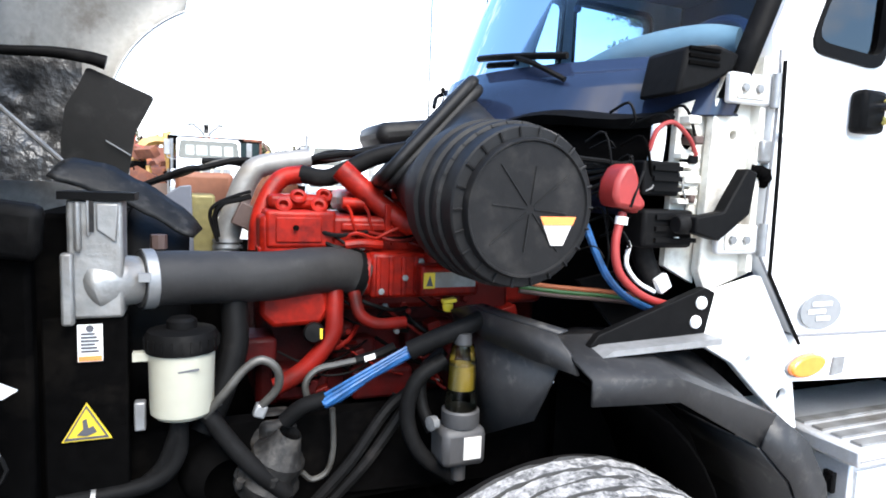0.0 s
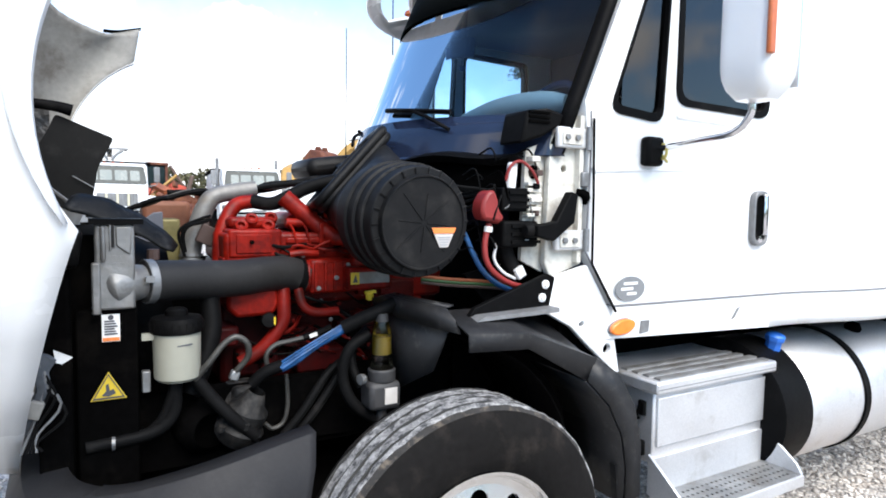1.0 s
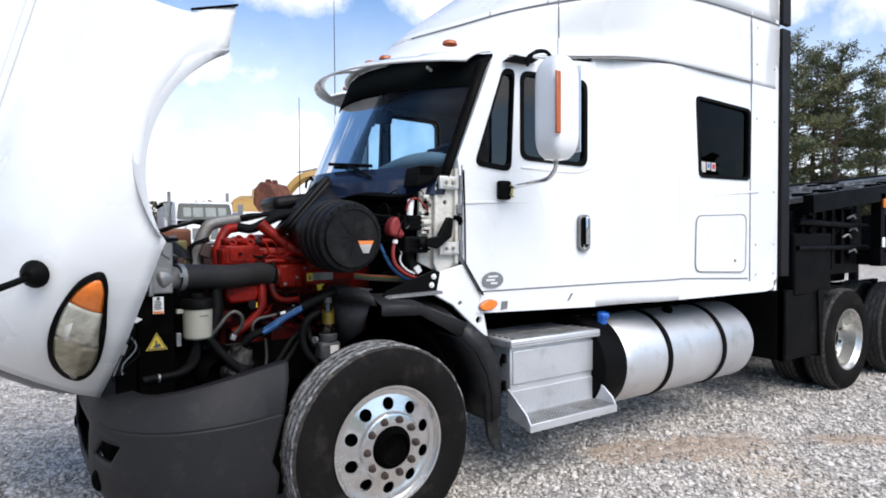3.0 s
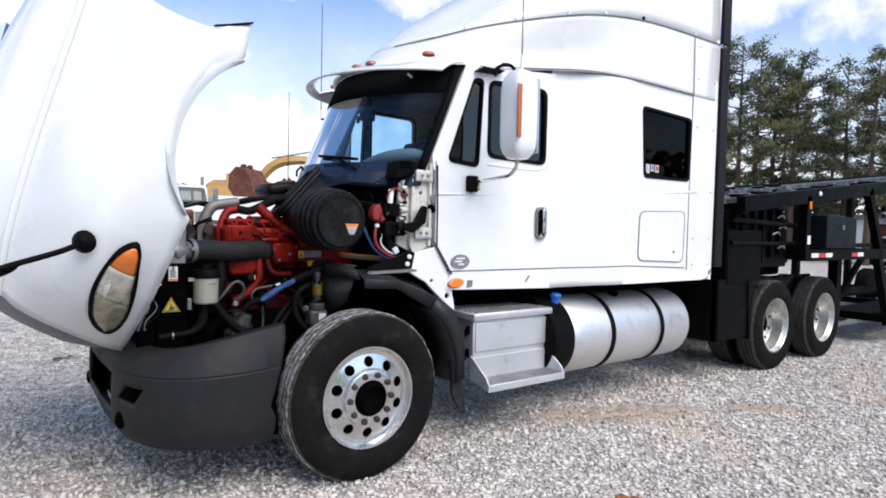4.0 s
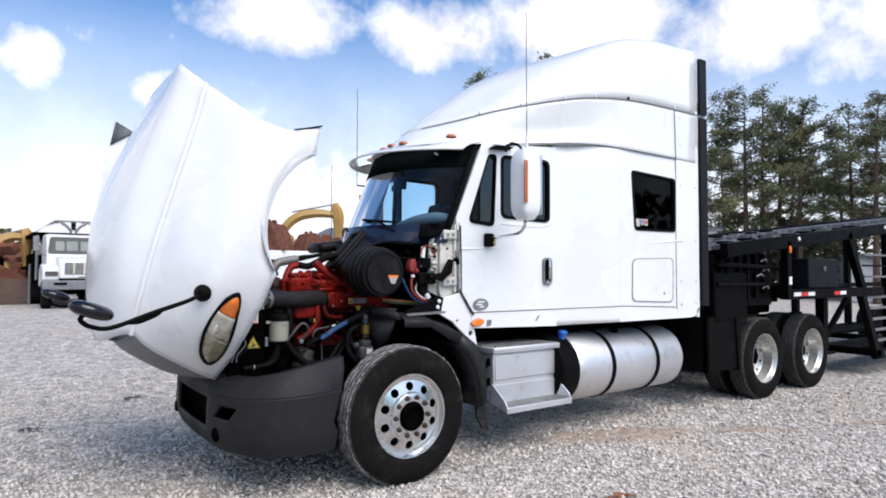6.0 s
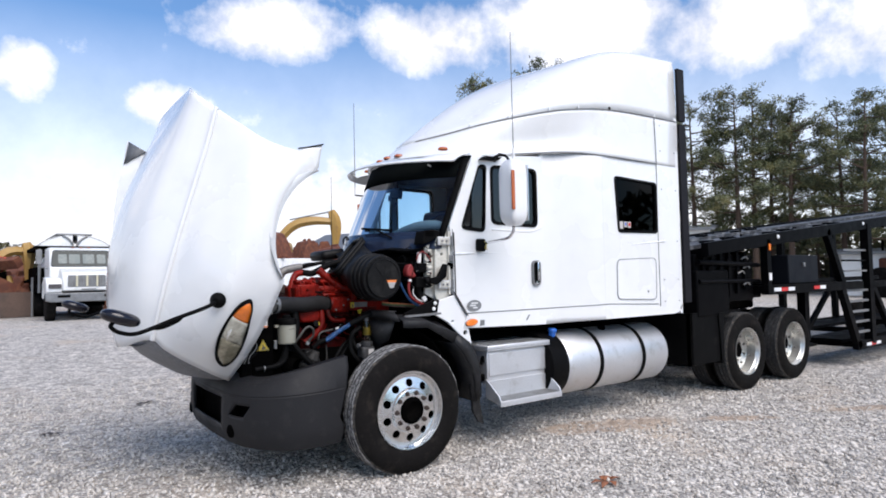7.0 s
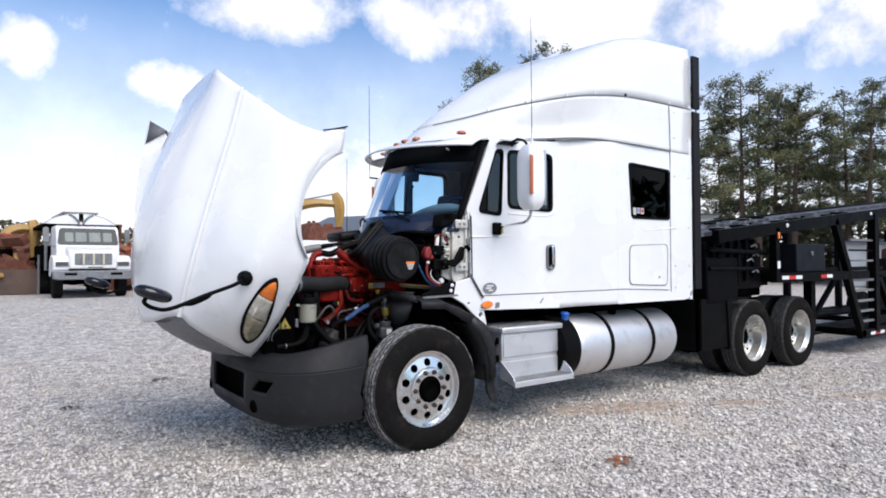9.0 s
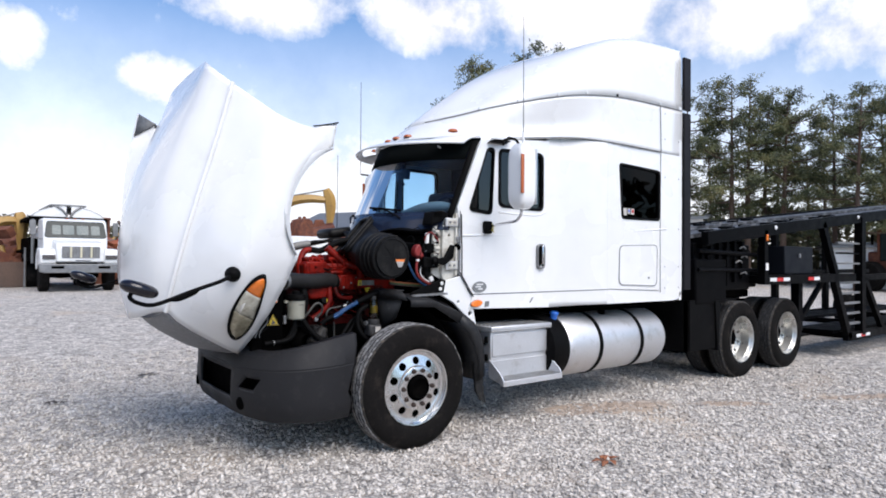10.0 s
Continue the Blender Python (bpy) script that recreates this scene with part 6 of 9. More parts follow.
# engine red darkened to carry the half shade lower in the bay
M_redmid = mat("half_shaded_red_casting", (0.135, 0.0055, 0.0032), 0.46, var=0.4, scale=9, bump=0.1, dirt=(0.035, 0.006, 0.005), amount=0.6, dscale=10, spec=0.13)
# deeper bay shade put into the red, along with oily grime
M_redlow = mat("oily_shaded_red_casting", (0.055, 0.0026, 0.0024), 0.5, var=0.5, scale=8, bump=0.12, dirt=(0.006, 0.004, 0.004), amount=0.9, dscale=10, spec=0.12)
M_dullalu = mat("dull_aluminised_pipe", (0.20, 0.193, 0.183), 0.55, 0.4, var=0.25, scale=8, bump=0.06, dirt=(0.20, 0.17, 0.13), amount=0.4, dscale=7)
M_rustpaint = mat("brown_box", (0.17, 0.065, 0.035), 0.6, var=0.2)
M_brown = mat("brown_relay", (0.055, 0.032, 0.026), 0.6, var=0.2)
M_hose = mat("silicone_hose", (0.0175, 0.0168, 0.0168), 0.6, var=0.2, scale=6, bump=0.08, dirt=(0.06, 0.06, 0.056), amount=0.3, dscale=4, spec=0.25)
M_pump = mat("oily_cast_metal", (0.015, 0.0145, 0.0142), 0.55, 0.2, var=0.5, scale=12, bump=0.3, dirt=(0.07, 0.064, 0.058), amount=0.4, dscale=14, spec=0.18)
M_bowl = glass_mat("filter_bowl", (0.9, 0.88, 0.75), 0.7, 0.08)
M_fuel = mat("amber_fuel", (0.45, 0.33, 0.05), 0.25, var=0.15, bump=0)
M_linegrey = mat("dull_steel_line", (0.065, 0.062, 0.056), 0.5, 0.4, var=0.3, scale=14, bump=0.05, dirt=(0.03, 0.027, 0.024), amount=0.5, dscale=20)
M_slatelight = mat("grey_casting", (0.034, 0.033, 0.034), 0.55, var=0.25, dirt=(0.03, 0.03, 0.03), amount=0.35)
build_radiator()
build_reservoir()
build_engine()


def build_air_filter():
    o, ax = Vector((-0.035, 0.345, 1.578)), Vector((-0.03, 1.0, 0.06)).normalized()
    cap = Geo().lathe([(0.0, 0.006), (0.155, 0.006), (0.158, 0.0), (0.162, 0.0), (0.166, 0.012), (0.166, 0.024), (0.188, 0.026), (0.192, 0.03), (0.195, 0.06), (0.196, 0.075)], o, ax, 64, cap=False)
    a = part("air_cleaner", cap, M_filter, truck, "large black round air cleaner with ribbed lid", sharp=30)
    q = Vector((0, 0, 1)).rotation_difference(ax)
    for k in range(8):
        ang = math.pi * (k + 0.15) / 4
        d = q @ Vector((math.cos(ang), math.sin(ang), 0))
        p0, p1 = o + ax * 0.004 + d * 0.012, o + ax * 0.004 + d * (0.10 + 0.03 * (k % 2))
        part("lid_spoke", Geo().rod(p0, p1, 0.0016, n=6), M_filter, a)
    for k in range(22):
        ang = 2 * math.pi * k / 22
        d = q @ Vector((math.cos(ang), math.sin(ang), 0))
        part("lid_rib", Geo().rod(o + ax * 0.022 + d * 0.164, o + ax * 0.022 + d * 0.19, 0.0035, n=5), M_filter, a)
    for k in range(30):
        ang = 2 * math.pi * k / 30
        d = q @ Vector((math.cos(ang), math.sin(ang), 0))
        t = q @ Vector((-math.sin(ang), math.cos(ang), 0))
        c = o + ax * 0.085 + d * 0.198
        part("rim_tooth", Geo().rod(c - t * 0.009, c + t * 0.009, 0.006, n=5), M_filter, a)
    body = Geo().lathe([(0.190, 0.078), (0.203, 0.085), (0.205, 0.10), (0.198, 0.108), (0.198, 0.14), (0.207, 0.145), (0.208, 0.16), (0.200, 0.168), (0.203, 0.20), (0.211, 0.207), (0.211, 0.222), (0.204, 0.23), (0.204, 0.29), (0.16, 0.36)], o, ax, 64)
    part("cleaner_body", body, M_filter, a, sharp=30)
    # snorkel from the body to the slanted inlet frame
    ring0 = [o + ax * 0.27 + q @ Vector((0.195 * math.cos(b), 0.195 * math.sin(b), 0)) for b in (2 * math.pi * k / 24 for k in range(24))]
    up, wide = Vector((0.30, 0.0, 0.33)).normalized(), Vector((0.15, 1.0, -0.1)).normalized()
    c1 = Vector((-0.055, 0.98, 1.77))
    def frame_ring(h, w, off):
        n = up.cross(wide).normalized()
        pts = []
        for k in range(24):
            b = 2 * math.pi * k / 24
            cx, sx = math.cos(b), math.sin(b)
            pts.append(c1 + n * off + up * (h * abs(cx) ** 0.35 * (1 if cx > 0 else -1)) + wide * (w * abs(sx) ** 0.35 * (1 if sx > 0 else -1)))
        return pts
    n = up.cross(wide).normalized()
    sgn = 1 if n.x < 0 else -1
    ring1 = frame_ring(0.185, 0.11, 0)
    best = min(range(24), key=lambda s: sum((ring0[k] - ring1[(k + s) % 24]).length for k in range(24)))
    rev = min(range(24), key=lambda s: sum((ring0[k] - ring1[(s - k) % 24]).length for k in range(24)))
    if sum((ring0[k] - ring1[(k + best) % 24]).length for k in range(24)) <= sum((ring0[k] - ring1[(rev - k) % 24]).length for k in range(24)):
        order = [(k + best) % 24 for k in range(24)]
    else:
        order = [(rev - k) % 24 for k in range(24)]
    r1 = [ring1[i] for i in order]
    mid = [p.lerp(s, 0.55) for p, s in zip(ring0, r1)]
    part("snorkel", Geo().grid([ring0, mid, r1], closed=True), M_filter, a, "black moulded snorkel")
    for h, w, off in ((0.205, 0.125, 0.0), (0.212, 0.13, 0.028)):
        pts = [frame_ring(h, w, off * sgn)[i] for i in order]
        part("inlet_rim", Geo().tube(pts + pts[:1], 0.021, 10, 2, cap=False), M_filter, a)
    def lab(u, v, w):
        return (o.x + u, o.y + w - 0.06 * v + 0.03 * u, o.z + v)
    part("lid_label", Geo().prism([(0.027, -0.016), (0.126, -0.016), (0.097, -0.085), (0.063, -0.085)], lab, 0.0005, 0.004), M_duslabel, a, "white warning label with orange head")
    part("label_head", Geo().prism([(0.027, -0.016), (0.126, -0.016), (0.118, -0.036), (0.037, -0.036)], lab, -0.002, 0.002), M_orlabel, a)
    for k in range(4):
        part("print_line", Geo().prism([(0.052 + 0.004 * k, -0.047 - 0.009 * k), (0.106 - 0.004 * k, -0.047 - 0.009 * k), (0.105 - 0.004 * k, -0.051 - 0.009 * k), (0.053 + 0.004 * k, -0.051 - 0.009 * k)], lab, -0.002, 0.002), M_mark, a)


M_filter = mat("moulded_black_plastic", (0.0068, 0.0066, 0.0068), 0.5, var=0.25, bump=0.05, dirt=(0.028, 0.026, 0.024), amount=0.3, dscale=8, spec=0.16)
M_mark = mat("grey_print", (0.35, 0.35, 0.36), 0.6, bump=0)
build_air_filter()


def build_cowl():
    """Firewall side, hinges, wiring and the tray under the windscreen."""
    part("firewall", Geo().span((0.62, 0.40, 1.0), (0.66, 1.96, 1.98)), M_dark, truck)
    part("bay_floor_panel", Geo().prism([(0.30, 1.36), (0.62, 1.42), (0.62, 1.10), (0.45, 1.20)], lambda u, v, w: (u, w, v), 0.62, 0.64), M_black, truck)
    cw = part("cowl_side", Geo().sheet([(0.515, 1.42), (0.545, 1.36), (0.70, 1.41), (0.675, 1.92), (0.655, 2.04), (0.56, 1.98), (0.53, 1.88)], [circle(0.014, 10, 0.60, 1.79)], lambda u, v, w: (u, 0.375 + w, v), 0.03), M_cream, truck, "cream cowl side panel with drilled holes", bevel=0.004)
    part("cowl_inner", Geo().sheet([(0.43, 1.43), (0.535, 1.38), (0.545, 1.90), (0.44, 1.86)], [circle(0.03, 12, 0.485, 1.775)], lambda u, v, w: (u, 0.415 + w, v), 0.02), M_cream, truck, "stained primed inner panel")
    for k in range(7):
        part("plug", Geo().span((0.445 + 0.012 * (k % 3), 0.375, 1.50 + 0.052 * k), (0.485 + 0.014 * (k % 2), 0.44, 1.522 + 0.052 * k)), (M_cream, M_black, M_brown)[k % 3], truck, bevel=0.004)
    part("cowl_foot", Geo().sheet([(0.475, 1.24), (0.53, 1.37), (0.70, 1.41), (0.83, 1.22), (0.865, 1.10), (0.90, 0.945), (0.865, 0.955), (0.72, 1.075), (0.62, 1.165)], [circle(0.013, 10, 0.68, 1.17), circle(0.022, 12, 0.825, 1.055)], lambda u, v, w: (u, 0.33 + w, v), 0.03), M_white, truck, "white lower cowl corner", bevel=0.006)
    part("cowl_gutter", Geo().span((0.655, 0.345, 1.42), (0.675, 0.375, 2.0)), M_cream, truck)
    for z in (1.91, 1.51):
        h = part("door_hinge", Geo().span((0.535, 0.335, z - 0.04), (0.685, 0.36, z + 0.04)), M_hinge, truck, "cast door hinge", bevel=0.008)
        part("hinge_pin", Geo().rod((0.683, 0.325, z - 0.045), (0.683, 0.325, z + 0.045), 0.012, n=10), M_galv, h)
        part("hinge_recess", Geo().span((0.555, 0.329, z - 0.028), (0.655, 0.336, z + 0.028)), M_cream, h, bevel=0.004)
        for x in (0.575, 0.625):
            part("hinge_bolt", Geo().lathe([(0.012, 0), (0.012, 0.01), (0.0, 0.011)], (x, 0.330, z), (0, -1, 0), 6, cap=False), M_galv, h)
    part("door_edge_seal", Geo().tube([(0.699, 0.318, 1.99), (0.703, 0.312, 1.70), (0.705, 0.31, 1.415), (0.84, 0.305, 1.215)], 0.006, 6, 1), M_black, truck)
    part("door_check", Geo().span((0.66, 0.33, 1.72), (0.70, 0.36, 1.78)), M_galv, truck, bevel=0.006)
    part("wiring_gaiter", Geo().tube([(0.655, 0.36, 1.70), (0.68, 0.335, 1.69), (0.695, 0.35, 1.66)], 0.016, 12, 5, ripple=0.18), M_dark, truck)
    part("hood_catch", Geo().prism([(0.57, 1.70), (0.605, 1.69), (0.59, 1.58), (0.49, 1.51), (0.41, 1.53), (0.41, 1.57), (0.50, 1.585)], lambda u, v, w: (u, w, v), 0.29, 0.33), M_black, truck, "black hood rest bracket", bevel=0.005)
    part("catch_bumper", Geo().lathe([(0.02, 0), (0.026, 0.01), (0.026, 0.05), (0.018, 0.06)], (0.38, 0.33, 1.55), (1, 0, 0), 16), M_rubber, truck)
    up = part("fuse_block", Geo().span((0.31, 0.38, 1.62), (0.43, 0.47, 1.71)), M_black, truck, "black fuse and relay block", bevel=0.006)
    for k in range(3):
        part("block_rib", Geo().span((0.34, 0.372, 1.632 + 0.027 * k), (0.432, 0.382, 1.644 + 0.027 * k)), M_black, up)
    lo = part("fuse_block", Geo().span((0.305, 0.36, 1.485), (0.47, 0.46, 1.585)), M_black, truck, "black fuse and relay block", bevel=0.01)
    for k in range(3):
        part("block_rib", Geo().span((0.34, 0.352, 1.50 + 0.03 * k), (0.475, 0.362, 1.512 + 0.03 * k)), M_black, lo)
    for k in range(2):
        part("block_tab", Geo().span((0.405, 0.354, 1.50 + 0.055 * k), (0.418, 0.361, 1.515 + 0.055 * k)), M_label, lo)
    for k in range(6):
        part("connector", Geo().span((0.435, 0.385, 1.60 + 0.024 * k), (0.50, 0.42, 1.615 + 0.024 * k)), M_cream, up, bevel=0.003)
    part("sleeve", Geo().tube([(0.36, 0.40, 1.71), (0.365, 0.40, 1.76), (0.375, 0.41, 1.80)], 0.02, 10), M_label, up)
    part("loose_wire", Geo().tube([(0.33, 0.39, 1.735), (0.345, 0.38, 1.79), (0.39, 0.375, 1.81), (0.44, 0.37, 1.775), (0.47, 0.37, 1.73)], 0.006, 8), M_redplastic, up, "looped red wire")
    boot = part("terminal_boot", Geo().prism([(0.195, 1.655), (0.215, 1.69), (0.245, 1.70), (0.262, 1.665), (0.27, 1.625), (0.292, 1.60), (0.28, 1.58), (0.24, 1.585), (0.20, 1.59), (0.19, 1.62)], lambda u, v, w: (u, w, v), 0.335, 0.41), M_redplastic, truck, "red rubber terminal boot", bevel=0.014)
    part("boot_flap", Geo().box((0.265, 0.375, 1.60), (0.05, 0.05, 0.045), (0, 20, 0)), M_redplastic, boot, bevel=0.012)
    part("boot_tie", Geo().tube([(0.28, 0.345, 1.68), (0.25, 0.335, 1.62), (0.24, 0.335, 1.59)], 0.004, 6), M_black, boot)
    part("red_cable", Geo().tube([(0.245, 0.37, 1.575), (0.225, 0.365, 1.50), (0.235, 0.36, 1.43), (0.285, 0.36, 1.38), (0.36, 0.37, 1.345), (0.47, 0.39, 1.32)], 0.011, 10), M_redplastic, truck, "red battery cable")
    part("cable_tape", Geo().lathe([(0.016, 0), (0.016, 0.02)], (0.24, 0.368, 1.545), (0.1, 0, 1), 12), M_label, truck)
    part("blue_cable", Geo().tube([(0.17, 0.42, 1.54), (0.20, 0.41, 1.47), (0.24, 0.40, 1.40), (0.31, 0.40, 1.345), (0.44, 0.42, 1.295)], 0.010, 8), M_blueloom, truck, "blue air line")
    for k, m in enumerate((M_ormach, M_greenwire, M_brown)):
        part("air_line", Geo().tube([(0.10, 0.62, 1.36 - 0.012 * k), (0.22, 0.60, 1.345 - 0.012 * k), (0.34, 0.58, 1.335 - 0.012 * k), (0.48, 0.56, 1.32 - 0.012 * k)], 0.007, 8), m, truck)
    part("white_tube", Geo().tube([(0.31, 0.41, 1.50), (0.30, 0.41, 1.44), (0.34, 0.41, 1.39), (0.40, 0.41, 1.36)], 0.006, 6), M_label, truck)
    part("drain_duct", Geo().tube([(0.36, 0.44, 1.50), (0.39, 0.44, 1.43), (0.43, 0.43, 1.36)], 0.03, 10), M_rubber, truck)
    part("duct_tag", Geo().box((0.415, 0.40, 1.385), (0.04, 0.02, 0.045), (0, -30, 0)), M_label, truck, bevel=0.004)
    for k in range(7):
        part("bay_wire", Geo().tube([(0.08 + 0.03 * k, 0.50, 1.73 - 0.02 * k), (0.17 + 0.02 * k, 0.46, 1.71 - 0.01 * k), (0.25 + 0.01 * k, 0.43, 1.70), (0.30, 0.42, 1.66 + 0.01 * k)], 0.006, 6), M_rubber, truck)
    rng = random.Random(31)
    for k in range(18):
        x, z = rng.uniform(0.16, 0.42), rng.uniform(1.42, 1.84)
        dx, dz = rng.uniform(0.03, 0.10), rng.uniform(-0.16, 0.06)
        y = rng.uniform(0.38, 0.46)
        part("cowl_wire", Geo().tube([(x, y + 0.06, z), (x + dx * 0.3, y, z + 0.02), (x + dx * 0.7, y - 0.01, z + dz * 0.6), (x + dx, y + 0.02, z + dz)], rng.choice((0.002, 0.003, 0.004)), 6, 4), rng.choice((M_rubber, M_rubber, M_dark, M_galvdirty, M_rubber)), cw)
    # tray under the windscreen
    n = 30
    tray, gloss = [], []
    for t, dx, z in ((0.0, -0.09, 1.865), (0.0, -0.13, 1.86), (0.0, -0.16, 1.845), (0.0, -0.13, 1.82), (0.0, -0.02, 1.82)):
        row = []
        for i in range(n + 1):
            s = -0.9 + 1.8 * i / n
            p = wind(s, 0)
            dip = 0.04 * (1 - abs(s)) + 0.012 * math.sin(i * 0.9)
            row.append((p[0] + dx + 0.06 * abs(s) ** 4, p[1], z - dip * (1 if z < 1.95 else 0.6)))
        tray.append(row)
    part("cowl_tray", Geo().grid(tray), M_black, truck, "black plastic cowl tray under the windscreen", solid=0.01)
    wall = [[(wind(-0.9 + 1.8 * i / n, -0.26)[0] + 0.01, wind(-0.9 + 1.8 * i / n, 0)[1], z) for i in range(n + 1)] for z in (1.86, 1.74, 1.64)]
    part("cowl_bulkhead", Geo().grid(wall), M_dark, truck, solid=0.006)
    for t in (-0.26, -0.14, -0.02):
        gloss.append([Vector(wind(-1 + 2 * i / n, t)) + Vector((-0.012, 0, 0)) for i in range(n + 1)])
    gloss.insert(0, [Vector(wind(-1 + 2 * i / n, -0.2)) + Vector((-0.07 + 0.06 * abs(-1 + 2 * i / n) ** 4, 0, -0.045 - 0.02 * (1 - abs(-1 + 2 * i / n)))) for i in range(n + 1)])
    part("cowl_panel", Geo().grid(gloss), M_glossblack, truck, "glossy dark panel at the foot of the glass", solid=0.008)
    end = part("cowl_end_cap", Geo().prism([(0.37, 1.875), (0.47, 1.905), (0.56, 1.955), (0.575, 2.0), (0.50, 2.015), (0.395, 2.0)], lambda u, v, w: (u, w, v), 0.35, 0.50), M_black, truck, "black plastic cowl end block", bevel=0.012)
    for k in range(3):
        part("end_slot", Geo().span((0.40, 0.344, 1.955 + 0.018 * k), (0.50, 0.352, 1.964 + 0.018 * k)), M_dark, end)
    part("duct_lid", Geo().box((0.05, 1.62, 1.83), (0.28, 0.34, 0.10), (0, -8, 0)), M_filter, truck, bevel=0.04)
    for s0, s1, t0, t1 in ((-0.55, -0.12, 0.0, 0.055), (0.30, 0.66, -0.03, 0.0)):
        pts = [Vector(wind(s0 + (s1 - s0) * k / 8, t0 + (t1 - t0) * k / 8)) + Vector((-0.022, 0, 0.006)) for k in range(9)]
        w = part("wiper", Geo().tube(pts, 0.011, 6, 2), M_black, truck, "black wiper")
        foot = Vector(wind(s0 - 0.03, t0 - 0.10)) + Vector((-0.03, 0, 0))
        part("wiper_arm", Geo().tube([foot, (foot + pts[4]) / 2 + Vector((-0.015, 0, 0.01)), pts[4]], 0.009, 6), M_black, w)


M_hinge = mat("painted_hinge", (0.60, 0.60, 0.60), 0.4, 0.2, var=0.15, dirt=(0.3, 0.27, 0.22), amount=0.3, dscale=9)
M_greenwire = mat("green_wire", (0.03, 0.09, 0.025), 0.5, bump=0)
build_cowl()


def build_inner_fender():
    plate = [(-0.054, 0.73, 1.258), (-0.01, 0.568, 1.215), (0.041, 0.381, 1.206), (0.056, 0.327, 1.199), (0.046, 0.36, 1.121), (0.036, 0.397, 1.043), (0.013, 0.484, 0.994), (-0.013, 0.58, 0.938)]
    f = part("inner_fender", Geo().add(plate, [(0, 1, 2, 3, 4, 5, 6, 7)]), M_fender, truck, "dull black plastic inner fender", solid=0.007, sharp=6)
    band = [(-0.063, 0.709, 1.270), (-0.038, 0.618, 1.295), (-0.003, 0.486, 1.290), (0.043, 0.317, 1.286), (0.055, 0.272, 1.252), (0.063, 0.245, 1.206), (0.03, 0.364, 1.207), (-0.02, 0.549, 1.216)]
    part("flap_band", Geo().add([(x - 0.006, y, z) for x, y, z in band], [(0, 1, 7), (1, 2, 6, 7), (2, 3, 4, 6), (4, 5, 6)]), M_fender, f, solid=0.008, sharp=10)
    rim = [(x - 0.004, y, z + 0.002) for x, y, z in band[:4]]
    part("flap_flange", Geo().grid([rim, [(x + 0.03, y + 0.004, z + 0.006) for x, y, z in rim]]), M_fender, f, solid=0.005, sharp=10)
    top = Geo().grid([[(0.04, 0.62, 1.20), (0.30, 0.62, 1.22), (0.60, 0.62, 1.20)], [(0.05, 0.40, 1.262), (0.30, 0.42, 1.25), (0.58, 0.42, 1.17)], [(0.045, 0.26, 1.245), (0.29, 0.24, 1.22), (0.60, 0.25, 1.09)], [(0.05, 0.185, 1.215), (0.29, 0.175, 1.20), (0.63, 0.19, 1.07)], [(0.05, 0.18, 1.155), (0.29, 0.17, 1.145), (0.59, 0.19, 0.985)]])
    part("fender_top", top, M_fender, f, solid=0.008, sharp=18)
    inner = [(0.58, 0.19, 0.99), (0.70, 0.193, 0.88), (0.785, 0.20, 0.74), (0.82, 0.205, 0.60), (0.825, 0.21, 0.44)]
    outer = [(0.63, 0.205, 1.075), (0.76, 0.20, 0.985), (0.835, 0.19, 0.86), (0.875, 0.185, 0.70), (0.885, 0.19, 0.48)]
    part("fender_skirt", Geo().grid([inner, outer]), M_fender, f, solid=0.01)
    part("skirt_return", Geo().grid([inner, [(x + 0.01, y + 0.35, z) for x, y, z in inner]]), M_fender, f, solid=0.008)
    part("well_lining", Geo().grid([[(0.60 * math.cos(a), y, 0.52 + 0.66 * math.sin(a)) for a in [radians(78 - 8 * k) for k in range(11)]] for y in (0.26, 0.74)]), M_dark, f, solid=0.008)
    # added black panel, stands for shade where lit gravel showed past the wheel
    part("well_blocker", Geo().span((0.30, 0.70, 0.40), (1.00, 0.72, 1.12)), M_dark, f)
    part("mud_flap", Geo().prism([(0.80, 0.60), (0.92, 0.60), (0.91, 0.40), (0.95, 0.21), (0.89, 0.24), (0.83, 0.34)], lambda u, v, w: (u, w, v), 0.24, 0.27), M_fender, f, "torn black mud flap")
    part("fender_stay", Geo().prism([(0.135, 1.245), (0.16, 1.275), (0.49, 1.385), (0.525, 1.37), (0.50, 1.262)], lambda u, v, w: (u, w, v), 0.32, 0.345), M_black, f, "angled black stay plate", bevel=0.003)
    part("stay_bar", Geo().prism([(0.13, 1.237), (0.16, 1.252), (0.50, 1.262), (0.50, 1.245)], lambda u, v, w: (u, w, v), 0.26, 0.34), M_galvdirty, f)
    for x, z in ((0.475, 1.345), (0.46, 1.295)):
        part("stay_bolt", Geo().lathe([(0.017, 0), (0.017, 0.006), (0.009, 0.008), (0.009, 0.014), (0.0, 0.015)], (x, 0.319, z), (0, -1, 0), 12, cap=False), M_label, f)


M_fender = mat("dusty_black_plastic", (0.015, 0.015, 0.016), 0.5, var=0.25, bump=0.05, dirt=(0.06, 0.057, 0.053), amount=0.22, dscale=22, spec=0.28)
build_inner_fender()


